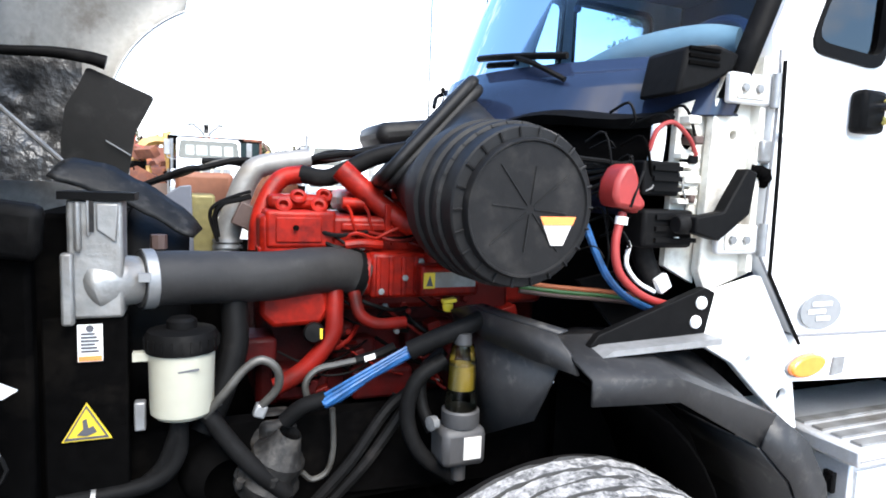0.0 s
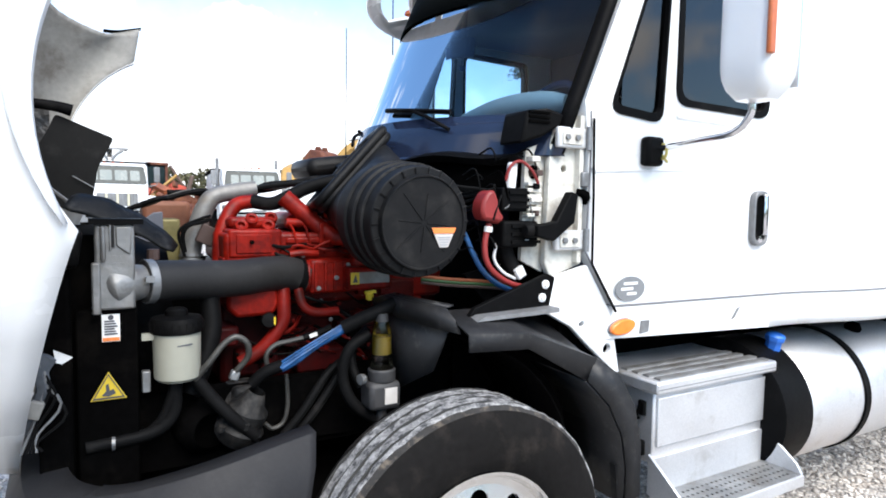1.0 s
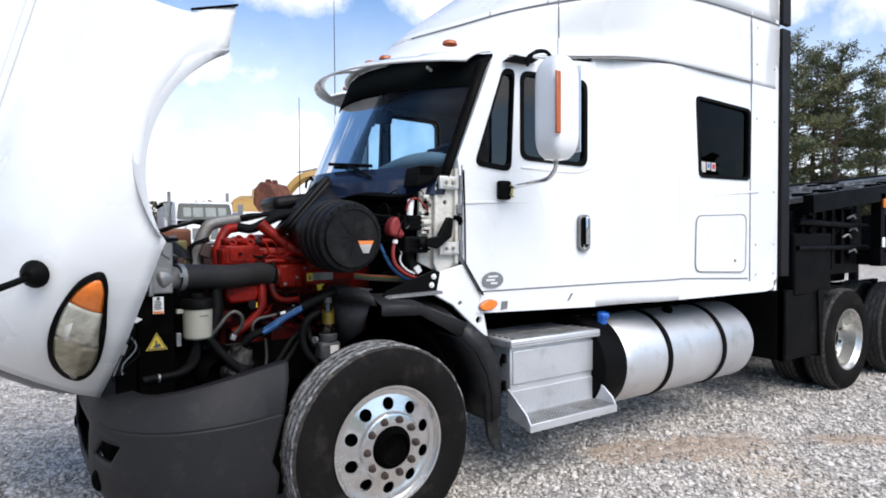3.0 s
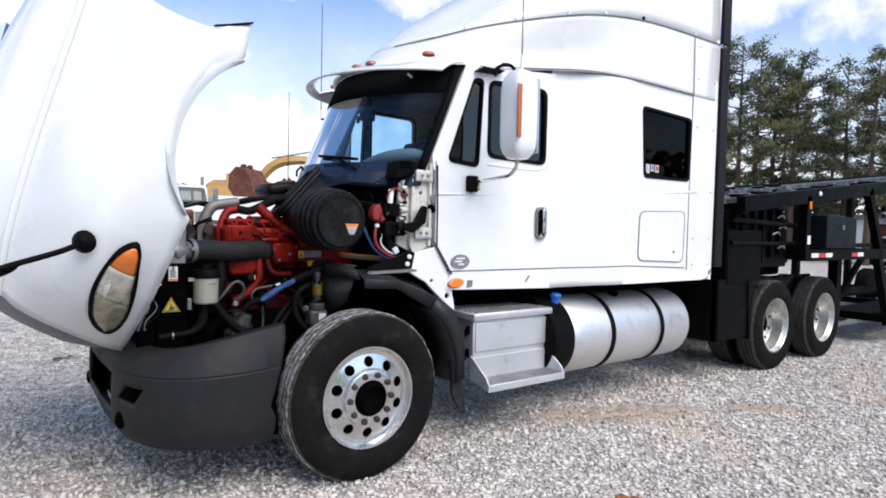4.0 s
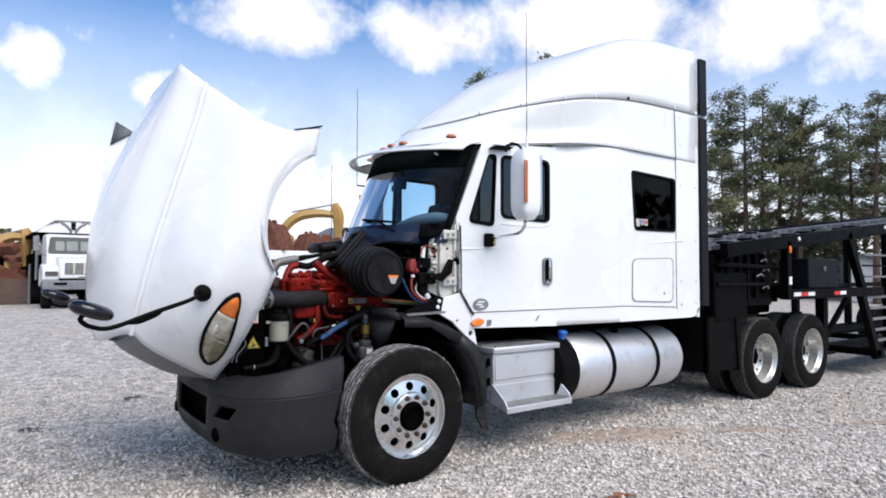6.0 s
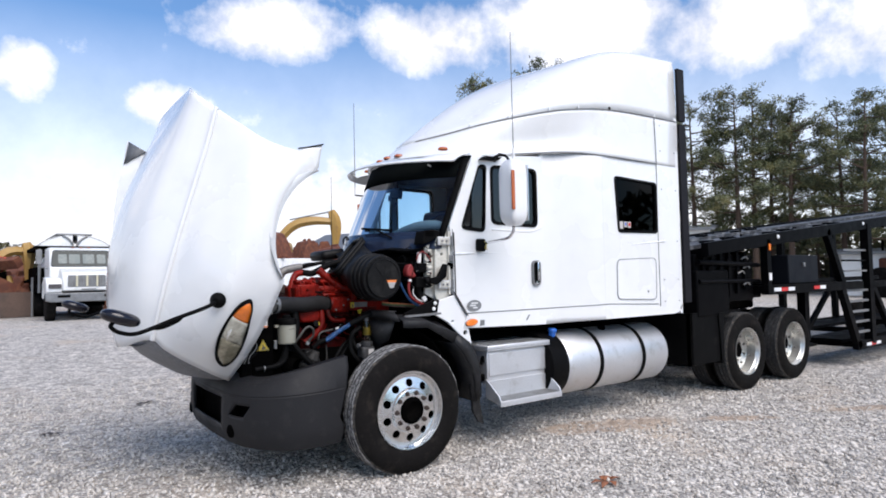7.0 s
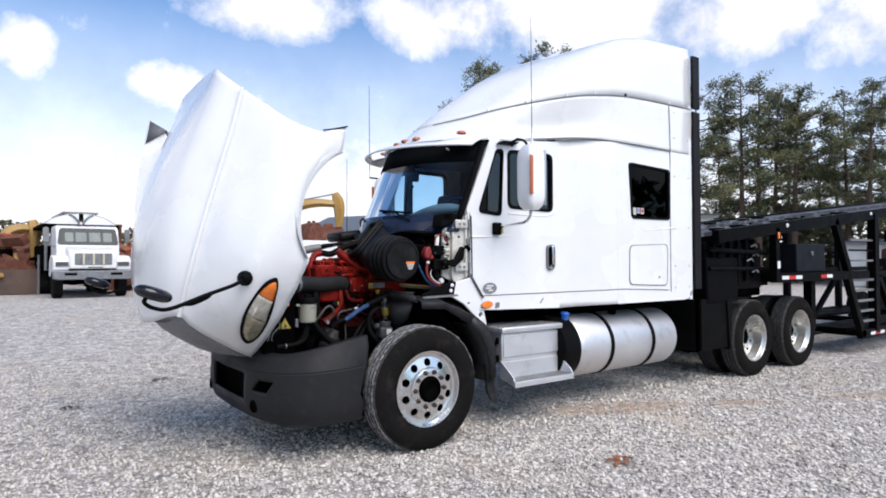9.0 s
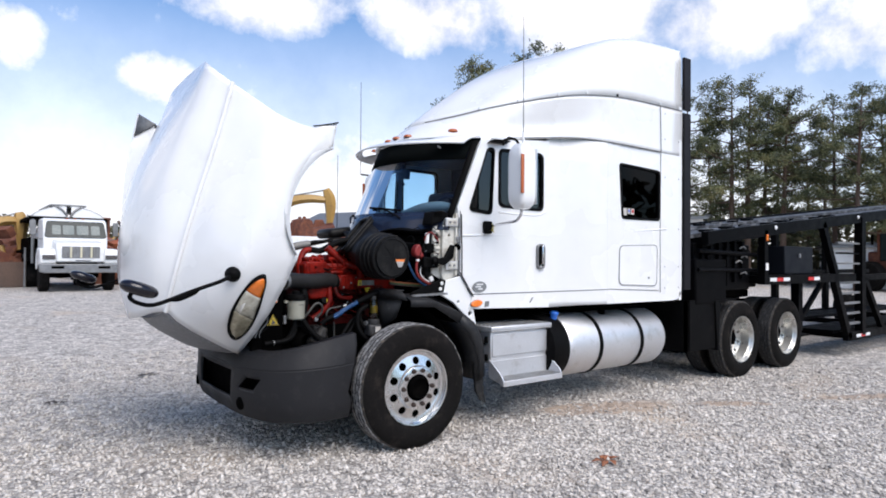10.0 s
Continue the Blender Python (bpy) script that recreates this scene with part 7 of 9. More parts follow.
# ---- cab fittings ----
def build_fittings():
    # outside mirrors
    for side in (lambda p: p, far):
        c = Vector(side((1.04, -0.135, 2.325)))
        rows = []
        for j in range(17):
            f = -1 + 2 * j / 16
            z = 0.295 * f
            k = (1 - abs(f) ** 7) ** 0.4 if abs(f) < 1 else 0.0
            k = max(k, 0.55)
            ring = []
            for i in range(28):
                b = 2 * math.pi * i / 28
                cx, sx = math.cos(b), math.sin(b)
                ring.append(c + Vector((0.105 * k * abs(cx) ** 0.45 * (1 if cx > 0 else -1), 0.105 * k * abs(sx) ** 0.5 * (1 if sx > 0 else -1), z)))
            rows.append(ring)
        g = Geo().grid(rows, closed=True)
        g.f.append(tuple(range(28)))
        g.f.append(tuple(16 * 28 + i for i in range(28)))
        g.m += [0, 0]
        m = part("door_mirror", g, M_white, truck, "tall white door mirror shell", sharp=50)
        part("mirror_glass", Geo().box(c + Vector((0.107, 0, 0)), (0.006, 0.17, 0.5)), M_chrome, m)
        y = side((0, -0.243, 0))[1]
        part("mirror_reflector", Geo().box((0.945, y + (0.004 if y < C else -0.004), 2.335), (0.036, 0.016, 0.35)), M_oldamber, m, "long amber mirror reflector", bevel=0.006)
        part("lower_arm", Geo().tube([side(p) for p in ((1.07, -0.10, 2.04), (1.07, -0.09, 1.98), (1.06, -0.03, 1.925), (1.04, 0.12, 1.905), (1.02, 0.30, 1.885))], 0.014, 10), M_chrome, m, "bent tubular mirror arm")
        part("arm_bracket", Geo().box(side((0.995, 0.285, 1.875)), (0.095, 0.05, 0.12), (0, 0, 0)), M_black, m, "black arm bracket", bevel=0.015)
        part("arm_tag", Geo().tube([side((1.025 + 0.006 * math.cos(a), 0.255 + 0.024 * math.cos(a), 1.875 + 0.030 * math.sin(a))) for a in [0.63 * k for k in range(11)]] + [side((1.03, 0.235, 1.83))], 0.006, 6, 3), M_tie, m, "yellowed cable tie")
        part("upper_arm", Geo().tube([side(p) for p in ((1.05, -0.10, 2.60), (1.04, -0.04, 2.68), (1.10, 0.16, 2.715), (1.20, 0.29, 2.70))], 0.012, 8), M_black, m)
        part("arm_plate", Geo().prism([(1.00, 2.695), (1.20, 2.70), (1.26, 2.735), (1.05, 2.73)], lambda u, v, w: side((u, w, v)), 0.24, 0.31), M_black, m, bevel=0.004)
        part("arm_strut", Geo().tube([side(p) for p in ((1.05, 0.0, 2.70), (1.12, 0.14, 2.735), (1.20, 0.27, 2.72))], 0.008, 6), M_black, m)
        ax, ay = (1.05, -0.14) if c.y < C else (0.93, 2.66)
        part("antenna", Geo().rod((ax, ay, 2.64), (ax - 0.005, ay, 3.80), 0.0055, 0.003, n=6), M_galvdirty if c.y < C else M_rubber, m, "long whip antenna")
        part("antenna_foot", Geo().rod((ax, ay, 2.62), (ax, ay, 2.73), 0.012, n=8), M_label, m)
        part("antenna_bracket", Geo().rod((ax, ay, 2.63), (c.x, c.y, 2.60), 0.01, n=6), M_black, m)
        # handle
        hy = side((0, 0.247, 0))[1]
        s = -1 if hy < C else 1
        oval = rounded([(1.625, 1.73), (1.735, 1.73), (1.735, 1.475), (1.625, 1.475)], 0.05)
        hd = part("door_handle", Geo().sheet(oval, [shrink(oval, 0.02)], lambda u, v, w: (u, hy + s * (0.020 - w), v), 0.03), M_galvdirty, truck, "upright chrome door handle in a dark recess", bevel=0.004)
        part("handle_recess", Geo().sheet(shrink(oval, 0.016), [], lambda u, v, w: (u, hy + s * (0.010 - w), v), 0.02), M_black, hd)
        part("handle_lever", Geo().box((1.69, hy + s * 0.028, 1.62), (0.026, 0.022, 0.19)), M_chrome, hd, bevel=0.008)
        part("lock", Geo().lathe([(0.016, 0), (0.016, 0.008), (0.0, 0.009)], (1.675, hy + s * 0.012, 1.505), (0, s, 0), 12, cap=False), M_chrome, hd)
        my = side((0, 0.318, 0))[1]
        mk = []
        for k in range(20):
            a = 2 * math.pi * k / 20
            mk.append((0.885 + 0.068 * math.cos(a), 1.147 + 0.032 * math.sin(a) + 0.008 * math.cos(a)))
        part("side_marker", Geo().prism(mk, lambda u, v, w: (u, my - s * 0.01 + s * w, v), 0.0, 0.032), M_orange, truck, "oval amber side marker lamp", bevel=0.006)
        part("marker_gasket", Geo().prism([(0.885 + (u - 0.885) * 1.05, 1.145 + (v - 1.145) * 1.08) for u, v in mk], lambda u, v, w: (u, my - s * 0.01 + s * w, v), 0.0, 0.014), M_galvdirty, truck, "grey lamp gasket")
        part("fender_badge", Geo().prism([(0.985, 1.11), (1.035, 1.115), (1.04, 1.165), (0.992, 1.165)], lambda u, v, w: (u, my + s * (w + 0.008), v), 0.0, 0.008), M_galvdirty, truck, "small dark and silver badge")
        part("badge_face", Geo().prism([(0.995, 1.12), (1.027, 1.125), (1.03, 1.157), (1.0, 1.155)], lambda u, v, w: (u, my + s * (w + 0.004), v), 0.0, 0.004), M_label, truck)
        part("rocker_badge", Geo().prism([(1.54, 1.135), (1.56, 1.14), (1.60, 1.19), (1.575, 1.185)], lambda u, v, w: (u, side((0, 0.27, 0))[1] + s * w, v), 0.0, 0.01), M_galvdirty, truck)
        eb = [(0.922 + 0.085 * math.cos(2 * math.pi * k / 28), 1.305 + 0.052 * math.sin(2 * math.pi * k / 28)) for k in range(28)]
        em = part("door_emblem", Geo().prism(eb, lambda u, v, w: (u, side((0, cab_y(0.92) - 0.004, 0))[1] + s * w, v), 0.0, 0.004), M_emblem, truck, "grey oval door decal")
        for z0, x0, x1 in ((1.322, 0.88, 0.96), (1.300, 0.865, 0.935), (1.279, 0.90, 0.955)):
            part("decal_bar", Geo().span((x0, side((0, cab_y(0.92) - 0.0105, 0))[1] - 0.0008, z0), (x1, side((0, cab_y(0.92) - 0.0105, 0))[1] + 0.0008, z0 + 0.012)), M_label, em)
        # creases pressed into the panels
        part("belt_crease", Geo().tube([side(p) for p in ((0.70, cab_y(0.70) + 0.004, 1.79), (1.0, cab_y(1.0) + 0.003, 1.80), (1.45, cab_y(1.45) + 0.005, 1.81))], lambda u: 0.013 * (1 - u) + 0.002, 8), M_white, truck)
        part("belt_crease", Geo().tube([side(p) for p in ((2.55, cab_y(2.55) + 0.008, 1.85), (3.0, cab_y(3.0) + 0.006, 1.90), (3.55, cab_y(3.55) + 0.004, 1.945))], lambda u: 0.003 + 0.010 * u, 8), M_white, truck)
        part("window_ledge", Geo().tube([side(p) for p in ((1.15, cab_y(1.15) + 0.006, 2.03), (1.60, cab_y(1.6) + 0.006, 2.02), (1.76, cab_y(1.76) + 0.006, 2.06))], 0.012, 8), M_white, truck)
        hatch = rounded([(2.695, 1.735), (3.375, 1.755), (3.365, 1.275), (2.685, 1.30)], 0.07)
        hb = part("luggage_door", Geo().sheet(hatch, [], lambda u, v, w: side((u, cab_y(u) - 0.006 + w, v)), 0.02), M_white, truck, "flush white luggage door", bevel=0.004)
        part("hatch_seal", Geo().sheet([(a, b) for a, b in hatch], [shrink(hatch, 0.012)], lambda u, v, w: side((u, cab_y(u) - 0.0075 + w, v)), 0.004), M_seam, hb)
        part("hatch_lock", Geo().lathe([(0.012, 0), (0.012, 0.006), (0.0, 0.007)], side((3.21, cab_y(3.2) - 0.006, 1.375)), (0, s, 0), 10, cap=False), M_galv, hb)
        # dark seams between panels
        def seam(pts, r=0.0045):
            part("panel_seam", Geo().tube([side((x, cab_y(x) - 0.001 + d, z)) for x, d, z in pts], r, 6, 1), M_seam, truck)
        seam([(0.695, 0, 2.02), (0.70, 0, 1.9), (0.69, 0, 1.46), (0.835, 0, 1.235), (1.80, 0, 1.24)])
        seam([(1.80 + 0.05 * k, 0.0, 1.24 + 0.0012 * k) for k in range(16)] + [(3.4, 0, 1.225)])
        seam([(3.435, 0, 1.2), (3.43, 0, 2.0), (3.44, 0, 2.83)])
        part("panel_seam", Geo().tube([side((3.44, 0.018, 2.84)), side((3.43, 0.016, 3.1)), side((3.41, 0.01, 3.37))], 0.0045, 6, 1), M_seam, truck)
        part("panel_seam", Geo().tube([side(p) for p in ((3.44, 0.016, 2.84), (2.6, 0.036, 2.846), (2.1, 0.126, 2.852), (1.6, 0.255, 2.812), (1.05, 0.302, 2.742))], 0.005, 6, 5), M_seam, truck)
        line = smooth_line([(3.87, 0.013, 3.385), (2.8, 0.028, 3.365), (2.2, 0.088, 3.315), (1.78, 0.218, 3.245), (1.25, 0.448, 3.115), (0.95, 0.718, 3.025), (0.75, 0.998, 2.975)], 5)
        part("panel_seam", Geo().tube([side(p) for p in line], 0.006, 6, 1), M_seam, truck)
        for k in (2, 6, 10, 14, 18, 22):
            p = side(line[k])
            part("fairing_clip", Geo().box((p[0], p[1], p[2] + 0.018), (0.018, 0.02, 0.03)), M_white if k != 6 else M_dark, truck, bevel=0.004)
        for z in (1.25, 1.5, 1.95, 2.55, 3.0, 3.3):
            for x in (3.52, 3.80):
                part("rivet", Geo().lathe([(0.008, 0), (0.006, 0.004), (0.0, 0.005)], side((x, 0.02, z)), (0, s, 0), 8, cap=False), M_seam, truck)
    part("cowl_antenna", Geo().rod((0.45, 2.35, 1.70), (0.45, 2.35, 2.78), 0.005, 0.003, n=6), M_rubber, truck, "thin black whip antenna on the far fender")
    for k, (y, x, z) in enumerate(((0.46, 0.70, 2.80), (1.0, 0.545, 2.808), (C, 0.525, 2.812), (1.36, 0.545, 2.808), (1.90, 0.70, 2.80))):
        rows = [[(x + 0.05 * r * math.cos(b), y + 0.045 * r * math.sin(b), z + h) for b in (2 * math.pi * i / 14 for i in range(14))] for r, h in ((1.0, -0.012), (0.92, 0.004), (0.7, 0.011), (0.05, 0.014))]
        part("roof_marker", Geo().grid(rows, closed=True), M_oldamber, truck, "small amber roof marker")
    for u0, u1, z0, z1 in ((2.755, 2.835, 2.07, 2.15), (2.85, 2.90, 2.09, 2.15), (2.915, 2.97, 2.085, 2.15)):
        ws = part("window_sticker", Geo().span((u0, cab_y(2.8) + 0.008, z0), (u1, cab_y(2.8) + 0.0105, z1)), M_duslabel, truck, "small pale window sticker")
        if u0 > 2.8:
            part("sticker_mark", Geo().span((u0 + 0.012, cab_y(2.8) + 0.004, z0 + 0.018), (u1 - 0.012, cab_y(2.8) + 0.0075, z1 - 0.012)), M_stickblue if u0 < 2.9 else M_redlens, ws)
    # interior
    part("dashboard", Geo().grid([[(x + 0.45 * s * s, C + 0.80 * s, z) for s in [-1 + k / 8 for k in range(17)]] for x, z in ((0.14, 1.89), (0.34, 2.0), (0.50, 1.99), (0.52, 1.55))]), M_interior, truck, solid=0.02)
    part("dash_pad", Geo().tube([(0.66, 0.44, 2.06), (0.60, 0.55, 2.065), (0.52, 0.72, 2.05), (0.46, 0.95, 2.0), (0.44, 1.05, 1.97)], lambda u: 0.012 + 0.055 * max(0.0, math.sin(math.pi * min(1.0, 0.08 + u * 0.9))) ** 0.6 * (1 - 0.5 * u), 14), M_trim, truck, "pale pad on the dash")
    dev = part("dash_camera", Geo().box((0.69, 1.30, 2.465), (0.05, 0.20, 0.10), (8, 0, 0)), M_interior, truck, "dark mirror and camera hung from the headliner", bevel=0.015)
    part("camera_stem", Geo().rod((0.69, 1.30, 2.50), (0.70, 1.30, 2.68), 0.02, n=8), M_interior, dev)
    part("hanging_ball", Geo().lathe([(0.0, -0.017), (0.012, -0.012), (0.017, 0.0), (0.012, 0.012), (0.0, 0.017)], (0.69, 1.30, 2.36), (0, 0, 1), 14, cap=False).rod((0.69, 1.30, 2.37), (0.69, 1.30, 2.43), 0.002, n=5), M_interior, dev)
    part("grab_handle", Geo().tube([(0.80, 2.00, 2.26), (0.785, 1.97, 2.31), (0.80, 1.96, 2.38), (0.83, 1.97, 2.44), (0.86, 2.00, 2.46)], 0.014, 8), M_interior, truck, "dark pillar grab handle")
    sw = part("steering_wheel", Geo().tube([(0.78 + 0.10 * math.sin(2 * math.pi * k / 20), 0.75 + 0.22 * math.cos(2 * math.pi * k / 20), 2.03 + 0.18 * math.sin(2 * math.pi * k / 20)) for k in range(21)], 0.016, 8, 2), M_interior, truck)
    part("steering_column", Geo().rod((0.60, 0.75, 1.92), (0.78, 0.75, 2.03), 0.03, n=10), M_interior, sw)
    for y in (0.72, 1.66):
        seat = part("seat", Geo().box((1.45, y, 2.05), (0.14, 0.48, 0.62), (0, 10, 0)), M_interior, truck, bevel=0.05)
        part("seat_cushion", Geo().box((1.22, y, 1.66), (0.5, 0.5, 0.14)), M_interior, seat, bevel=0.04)
    part("inner_mirror", Geo().box((0.52, C, 2.50), (0.03, 0.26, 0.10), (0, 10, 0)), M_interior, truck, bevel=0.01)
    part("air_freshener", Geo().box((0.55, 1.2, 2.40), (0.004, 0.05, 0.06)), M_interior, truck)
    part("grab_handle", Geo().tube([(0.72, 2.0, 2.12), (0.68, 1.93, 2.22), (0.74, 1.93, 2.42), (0.84, 2.0, 2.52)], 0.018, 8), M_interior, truck)
    part("sleeper_curtain", Geo().span((1.95, 0.25, 1.2), (1.98, 2.1, 2.8)), M_interior, truck)
    part("headliner", Geo().grid([[(x, y, 2.705) for y in (0.36, C, 2.0)] for x in (0.98, 1.9)]), M_interior, truck, solid=0.01)


M_tie = mat("yellowed_tie", (0.55, 0.45, 0.12), 0.5, bump=0)
M_emblem = mat("grey_decal", (0.19, 0.195, 0.20), 0.5, bump=0)
M_seam = mat("panel_gap", (0.16, 0.16, 0.165), 0.7, bump=0)
M_stickblue = mat("blue_sticker", (0.10, 0.16, 0.50), 0.5, bump=0)
build_fittings()


# ---- car-hauler trailer ----
def build_trailer():
    t = thing("car_hauler_trailer", (9.0, C, 0), "black steel car hauler trailer with sloping upper deck", "trailer")
    P = lambda name, g, m=M_trailer, label="", bevel=0.0: part(name, g, m, t, label, bevel=bevel)

    def beam(a, b, w, h):
        """A square beam between two places, w across y and h across the rest."""
        a, b = Vector(a), Vector(b)
        d = (b - a).normalized()
        side = Vector((0, 1, 0)) if abs(d.y) < 0.9 else Vector((1, 0, 0))
        up = d.cross(side).normalized()
        g = Geo()
        g.add([p + side * (sy * w / 2) + up * (su * h / 2) for p in (a, b) for sy, su in ((-1, -1), (1, -1), (1, 1), (-1, 1))], [(0, 3, 2, 1), (4, 5, 6, 7), (0, 1, 5, 4), (1, 2, 6, 5), (2, 3, 7, 6), (3, 0, 4, 7)])
        return g

    def deck_z(x):
        return 1.86 + 0.098 * (x - 4.3)

    for y in (-0.06, 2.42):
        inn = 1 if y < C else -1
        P("upper_rail", beam((4.25, y, deck_z(4.25)), (17.0, y, deck_z(17.0)), 0.09, 0.16))
        P("side_rail", beam((5.68, y, 1.32), (8.85, y, 1.32), 0.10, 0.13))
        P("front_post", beam((5.74, y, 1.26), (5.74, y, deck_z(5.74)), 0.09, 0.10))
        P("middle_post", beam((9.18, y, 0.34), (9.18, y, deck_z(9.18)), 0.12, 0.16))
        P("raked_post", beam((7.62, y, deck_z(7.62)), (8.14, y, 1.36), 0.09, 0.12))
        P("raked_leg", beam((8.08, y, 1.30), (8.66, y, 0.30), 0.09, 0.13))
        P("lower_rail", beam((8.55, y, 0.34), (17.0, y, 0.34), 0.09, 0.14))
        P("brace", beam((9.32, y, 1.30), (10.2, y, 0.36), 0.08, 0.10))
        P("mid_rail", beam((9.18, y, 1.32), (17.0, y, 1.34), 0.08, 0.10))
        P("rear_post", beam((11.5, y, 0.34), (11.5, y, deck_z(11.5)), 0.12, 0.14))
        P("rear_post", beam((14.2, y, 0.34), (14.2, y, deck_z(14.2)), 0.12, 0.14))
        for k in range(5):
            z = 0.55 + 0.17 * k
            P("ladder_rung", beam((8.55 - 0.10 * k, y, z), (9.12, y, z), 0.05, 0.035), M_galvdirty)
        for k in range(3):
            P("hand_rung", beam((8.2, y, 1.55 + 0.17 * k), (9.12, y, 1.55 + 0.17 * k), 0.04, 0.03), M_trailer if k == 1 else M_galvdirty)
        yy = y - 0.054 * inn
        for x, n in ((5.92, 3), (7.12, 2), (8.95, 3), (10.4, 3)):
            z = 1.32 if x < 8.6 else 0.34
            for k in range(n):
                P("reflective_tape", Geo().box((x + 0.20 * k, yy, z), (0.19, 0.006, 0.05)), M_redlens if k % 2 == (0 if n == 2 else 1) else M_whitelens)
        P("amber_marker", Geo().box((5.74, y - 0.055 * inn, 1.90), (0.04, 0.02, 0.09)), M_orange, bevel=0.006)
        for x in (6.0, 8.95):
            P("rail_cap", Geo().lathe([(0.028, 0), (0.028, 0.010), (0.014, 0.02)], (x, y - 0.046 * inn, deck_z(x) + 0.02), (0, -inn, 0), 14), M_whitelens)
        P("post_label", Geo().box((5.74, y - 0.052 * inn, 1.50), (0.07, 0.006, 0.10)), M_label)
        P("tool_box", Geo().span((6.40, min(y, y + 0.42 * inn) + 0.01, 1.39), (7.34, max(y, y + 0.42 * inn) - 0.01, 1.80)), M_toolbox, "dark steel tool box", 0.012)
        P("box_latch", Geo().box((6.85, y - 0.002 * inn, 1.66), (0.05, 0.03, 0.06)), M_galvdirty, "", 0.005)
        # landing leg
        P("landing_leg", beam((7.35, y + 0.25 * inn, 0.50), (7.35, y + 0.25 * inn, 1.30), 0.12, 0.14))
        P("leg_brace", beam((7.40, y + 0.25 * inn, 0.62), (8.30, y + 0.25 * inn, 1.26), 0.06, 0.07))
        P("leg_foot", Geo().span((7.22, y + 0.25 * inn - 0.13, 0.42), (7.48, y + 0.25 * inn + 0.13, 0.45)).span((7.30, y + 0.25 * inn - 0.05, 0.45), (7.40, y + 0.25 * inn + 0.05, 0.52)), M_trailer)
    for y0 in (0.15, 1.55):
        g = Geo()
        g.add([(4.2, y0, deck_z(4.2) + 0.05), (4.2, y0 + 0.62, deck_z(4.2) + 0.05), (17, y0 + 0.62, deck_z(17) + 0.05), (17, y0, deck_z(17) + 0.05), (4.2, y0, deck_z(4.2)), (4.2, y0 + 0.62, deck_z(4.2)), (17, y0 + 0.62, deck_z(17)), (17, y0, deck_z(17))], [(0, 1, 2, 3), (7, 6, 5, 4), (0, 4, 5, 1), (1, 5, 6, 2), (2, 6, 7, 3), (3, 7, 4, 0)])
        P("deck_runway", g, M_runway, "worn steel wheel runway")
        P("lower_deck", Geo().span((8.6, y0, 0.36), (17.0, y0 + 0.62, 0.42)), M_trailer)
        for k in range(18):
            x = 4.3 + 0.28 * k
            P("chain_slot", Geo().box((x, y0 + 0.31 * (0.4 + 0.6 * (k % 2)), deck_z(x) + 0.065), (0.10, 0.16, 0.03), (0, -5.6, 0)), M_galvdirty if k % 3 == 0 else M_trailer)
    for x in (4.4, 5.2, 5.74, 6.8, 7.8, 9.18, 10.2, 11.5, 12.8, 14.2, 16.8):
        P("cross_beam", beam((x, -0.02, deck_z(x) - 0.06), (x, 2.38, deck_z(x) - 0.06), 0.09, 0.10))
    for x in (5.74, 7.3, 8.7):
        P("lower_cross_beam", beam((x, -0.02, 1.32), (x, 2.38, 1.32), 0.09, 0.11))
    for x in (8.9, 11.5, 14.2, 16.8):
        P("lower_cross_beam", beam((x, -0.02, 0.33), (x, 2.38, 0.33), 0.09, 0.11))
    # closed front of the trailer: rack boxes, cross plates and strap winches
    P("head_rack", Geo().span((4.28, 0.10, 1.18), (5.68, 2.26, 1.80)), M_trailer, "", 0.02)
    P("head_panel", Geo().span((4.22, 0.04, 1.02), (4.95, 2.32, 1.60)), M_trailer, "", 0.02)
    for k in range(6):
        P("rack_plate", Geo().span((4.40 + 0.2 * k, 0.06, 1.24 + 0.05 * (k % 3)), (4.46 + 0.2 * k, 2.3, 1.84)), M_trailer)
    P("rack_rail", Geo().rod((4.25, 0.03, 1.70), (5.7, 0.03, 1.66), 0.03, n=8), M_trailer)
    P("rack_rail", Geo().rod((4.25, 0.03, 1.46), (5.7, 0.03, 1.45), 0.025, n=8), M_trailer)
    P("king_pin_plate", Geo().span((5.3, 0.6, 1.17), (6.9, 1.76, 1.26)), M_trailer, "", 0.02)
    for k in range(8):
        P("winch", Geo().rod((4.5 + 0.15 * k, 0.02 + 0.04 * (k % 3), 1.62 + 0.03 * (k % 4)), (4.55 + 0.15 * k, 0.16, 1.64), 0.035, n=8), M_trailer)
    for x, z in ((5.30, 1.74), (5.34, 1.62), (5.33, 1.40), (5.20, 1.55)):
        P("hook", Geo().tube([(x, 0.05, z), (x + 0.06, 0.02, z + 0.03), (x + 0.11, 0.02, z)], 0.011, 6), M_galvdirty)
    for x in (14.9, 16.1):
        for y in (0.12, 2.24):
            P("trailer_wheel", Geo().lathe([(0.22, -0.14), (0.36, -0.14), (0.40, -0.08), (0.40, 0.08), (0.36, 0.14), (0.22, 0.14)], (x, y, 0.40), (0, 1, 0), 28), M_tyre)


M_trailer = mat("black_trailer_paint", (0.0026, 0.0025, 0.0029), 0.42, var=0.3, scale=6, bump=0.03, dirt=(0.012, 0.010, 0.0095), amount=0.12, dscale=4, spec=0.035)
M_runway = mat("worn_runway_steel", (0.030, 0.030, 0.032), 0.5, 0.2, var=0.6, scale=5, bump=0.06, dirt=(0.32, 0.33, 0.35), amount=0.42, dscale=4)
M_toolbox = mat("slate_tool_box", (0.006, 0.007, 0.010), 0.5, var=0.2, spec=0.12)
build_trailer()


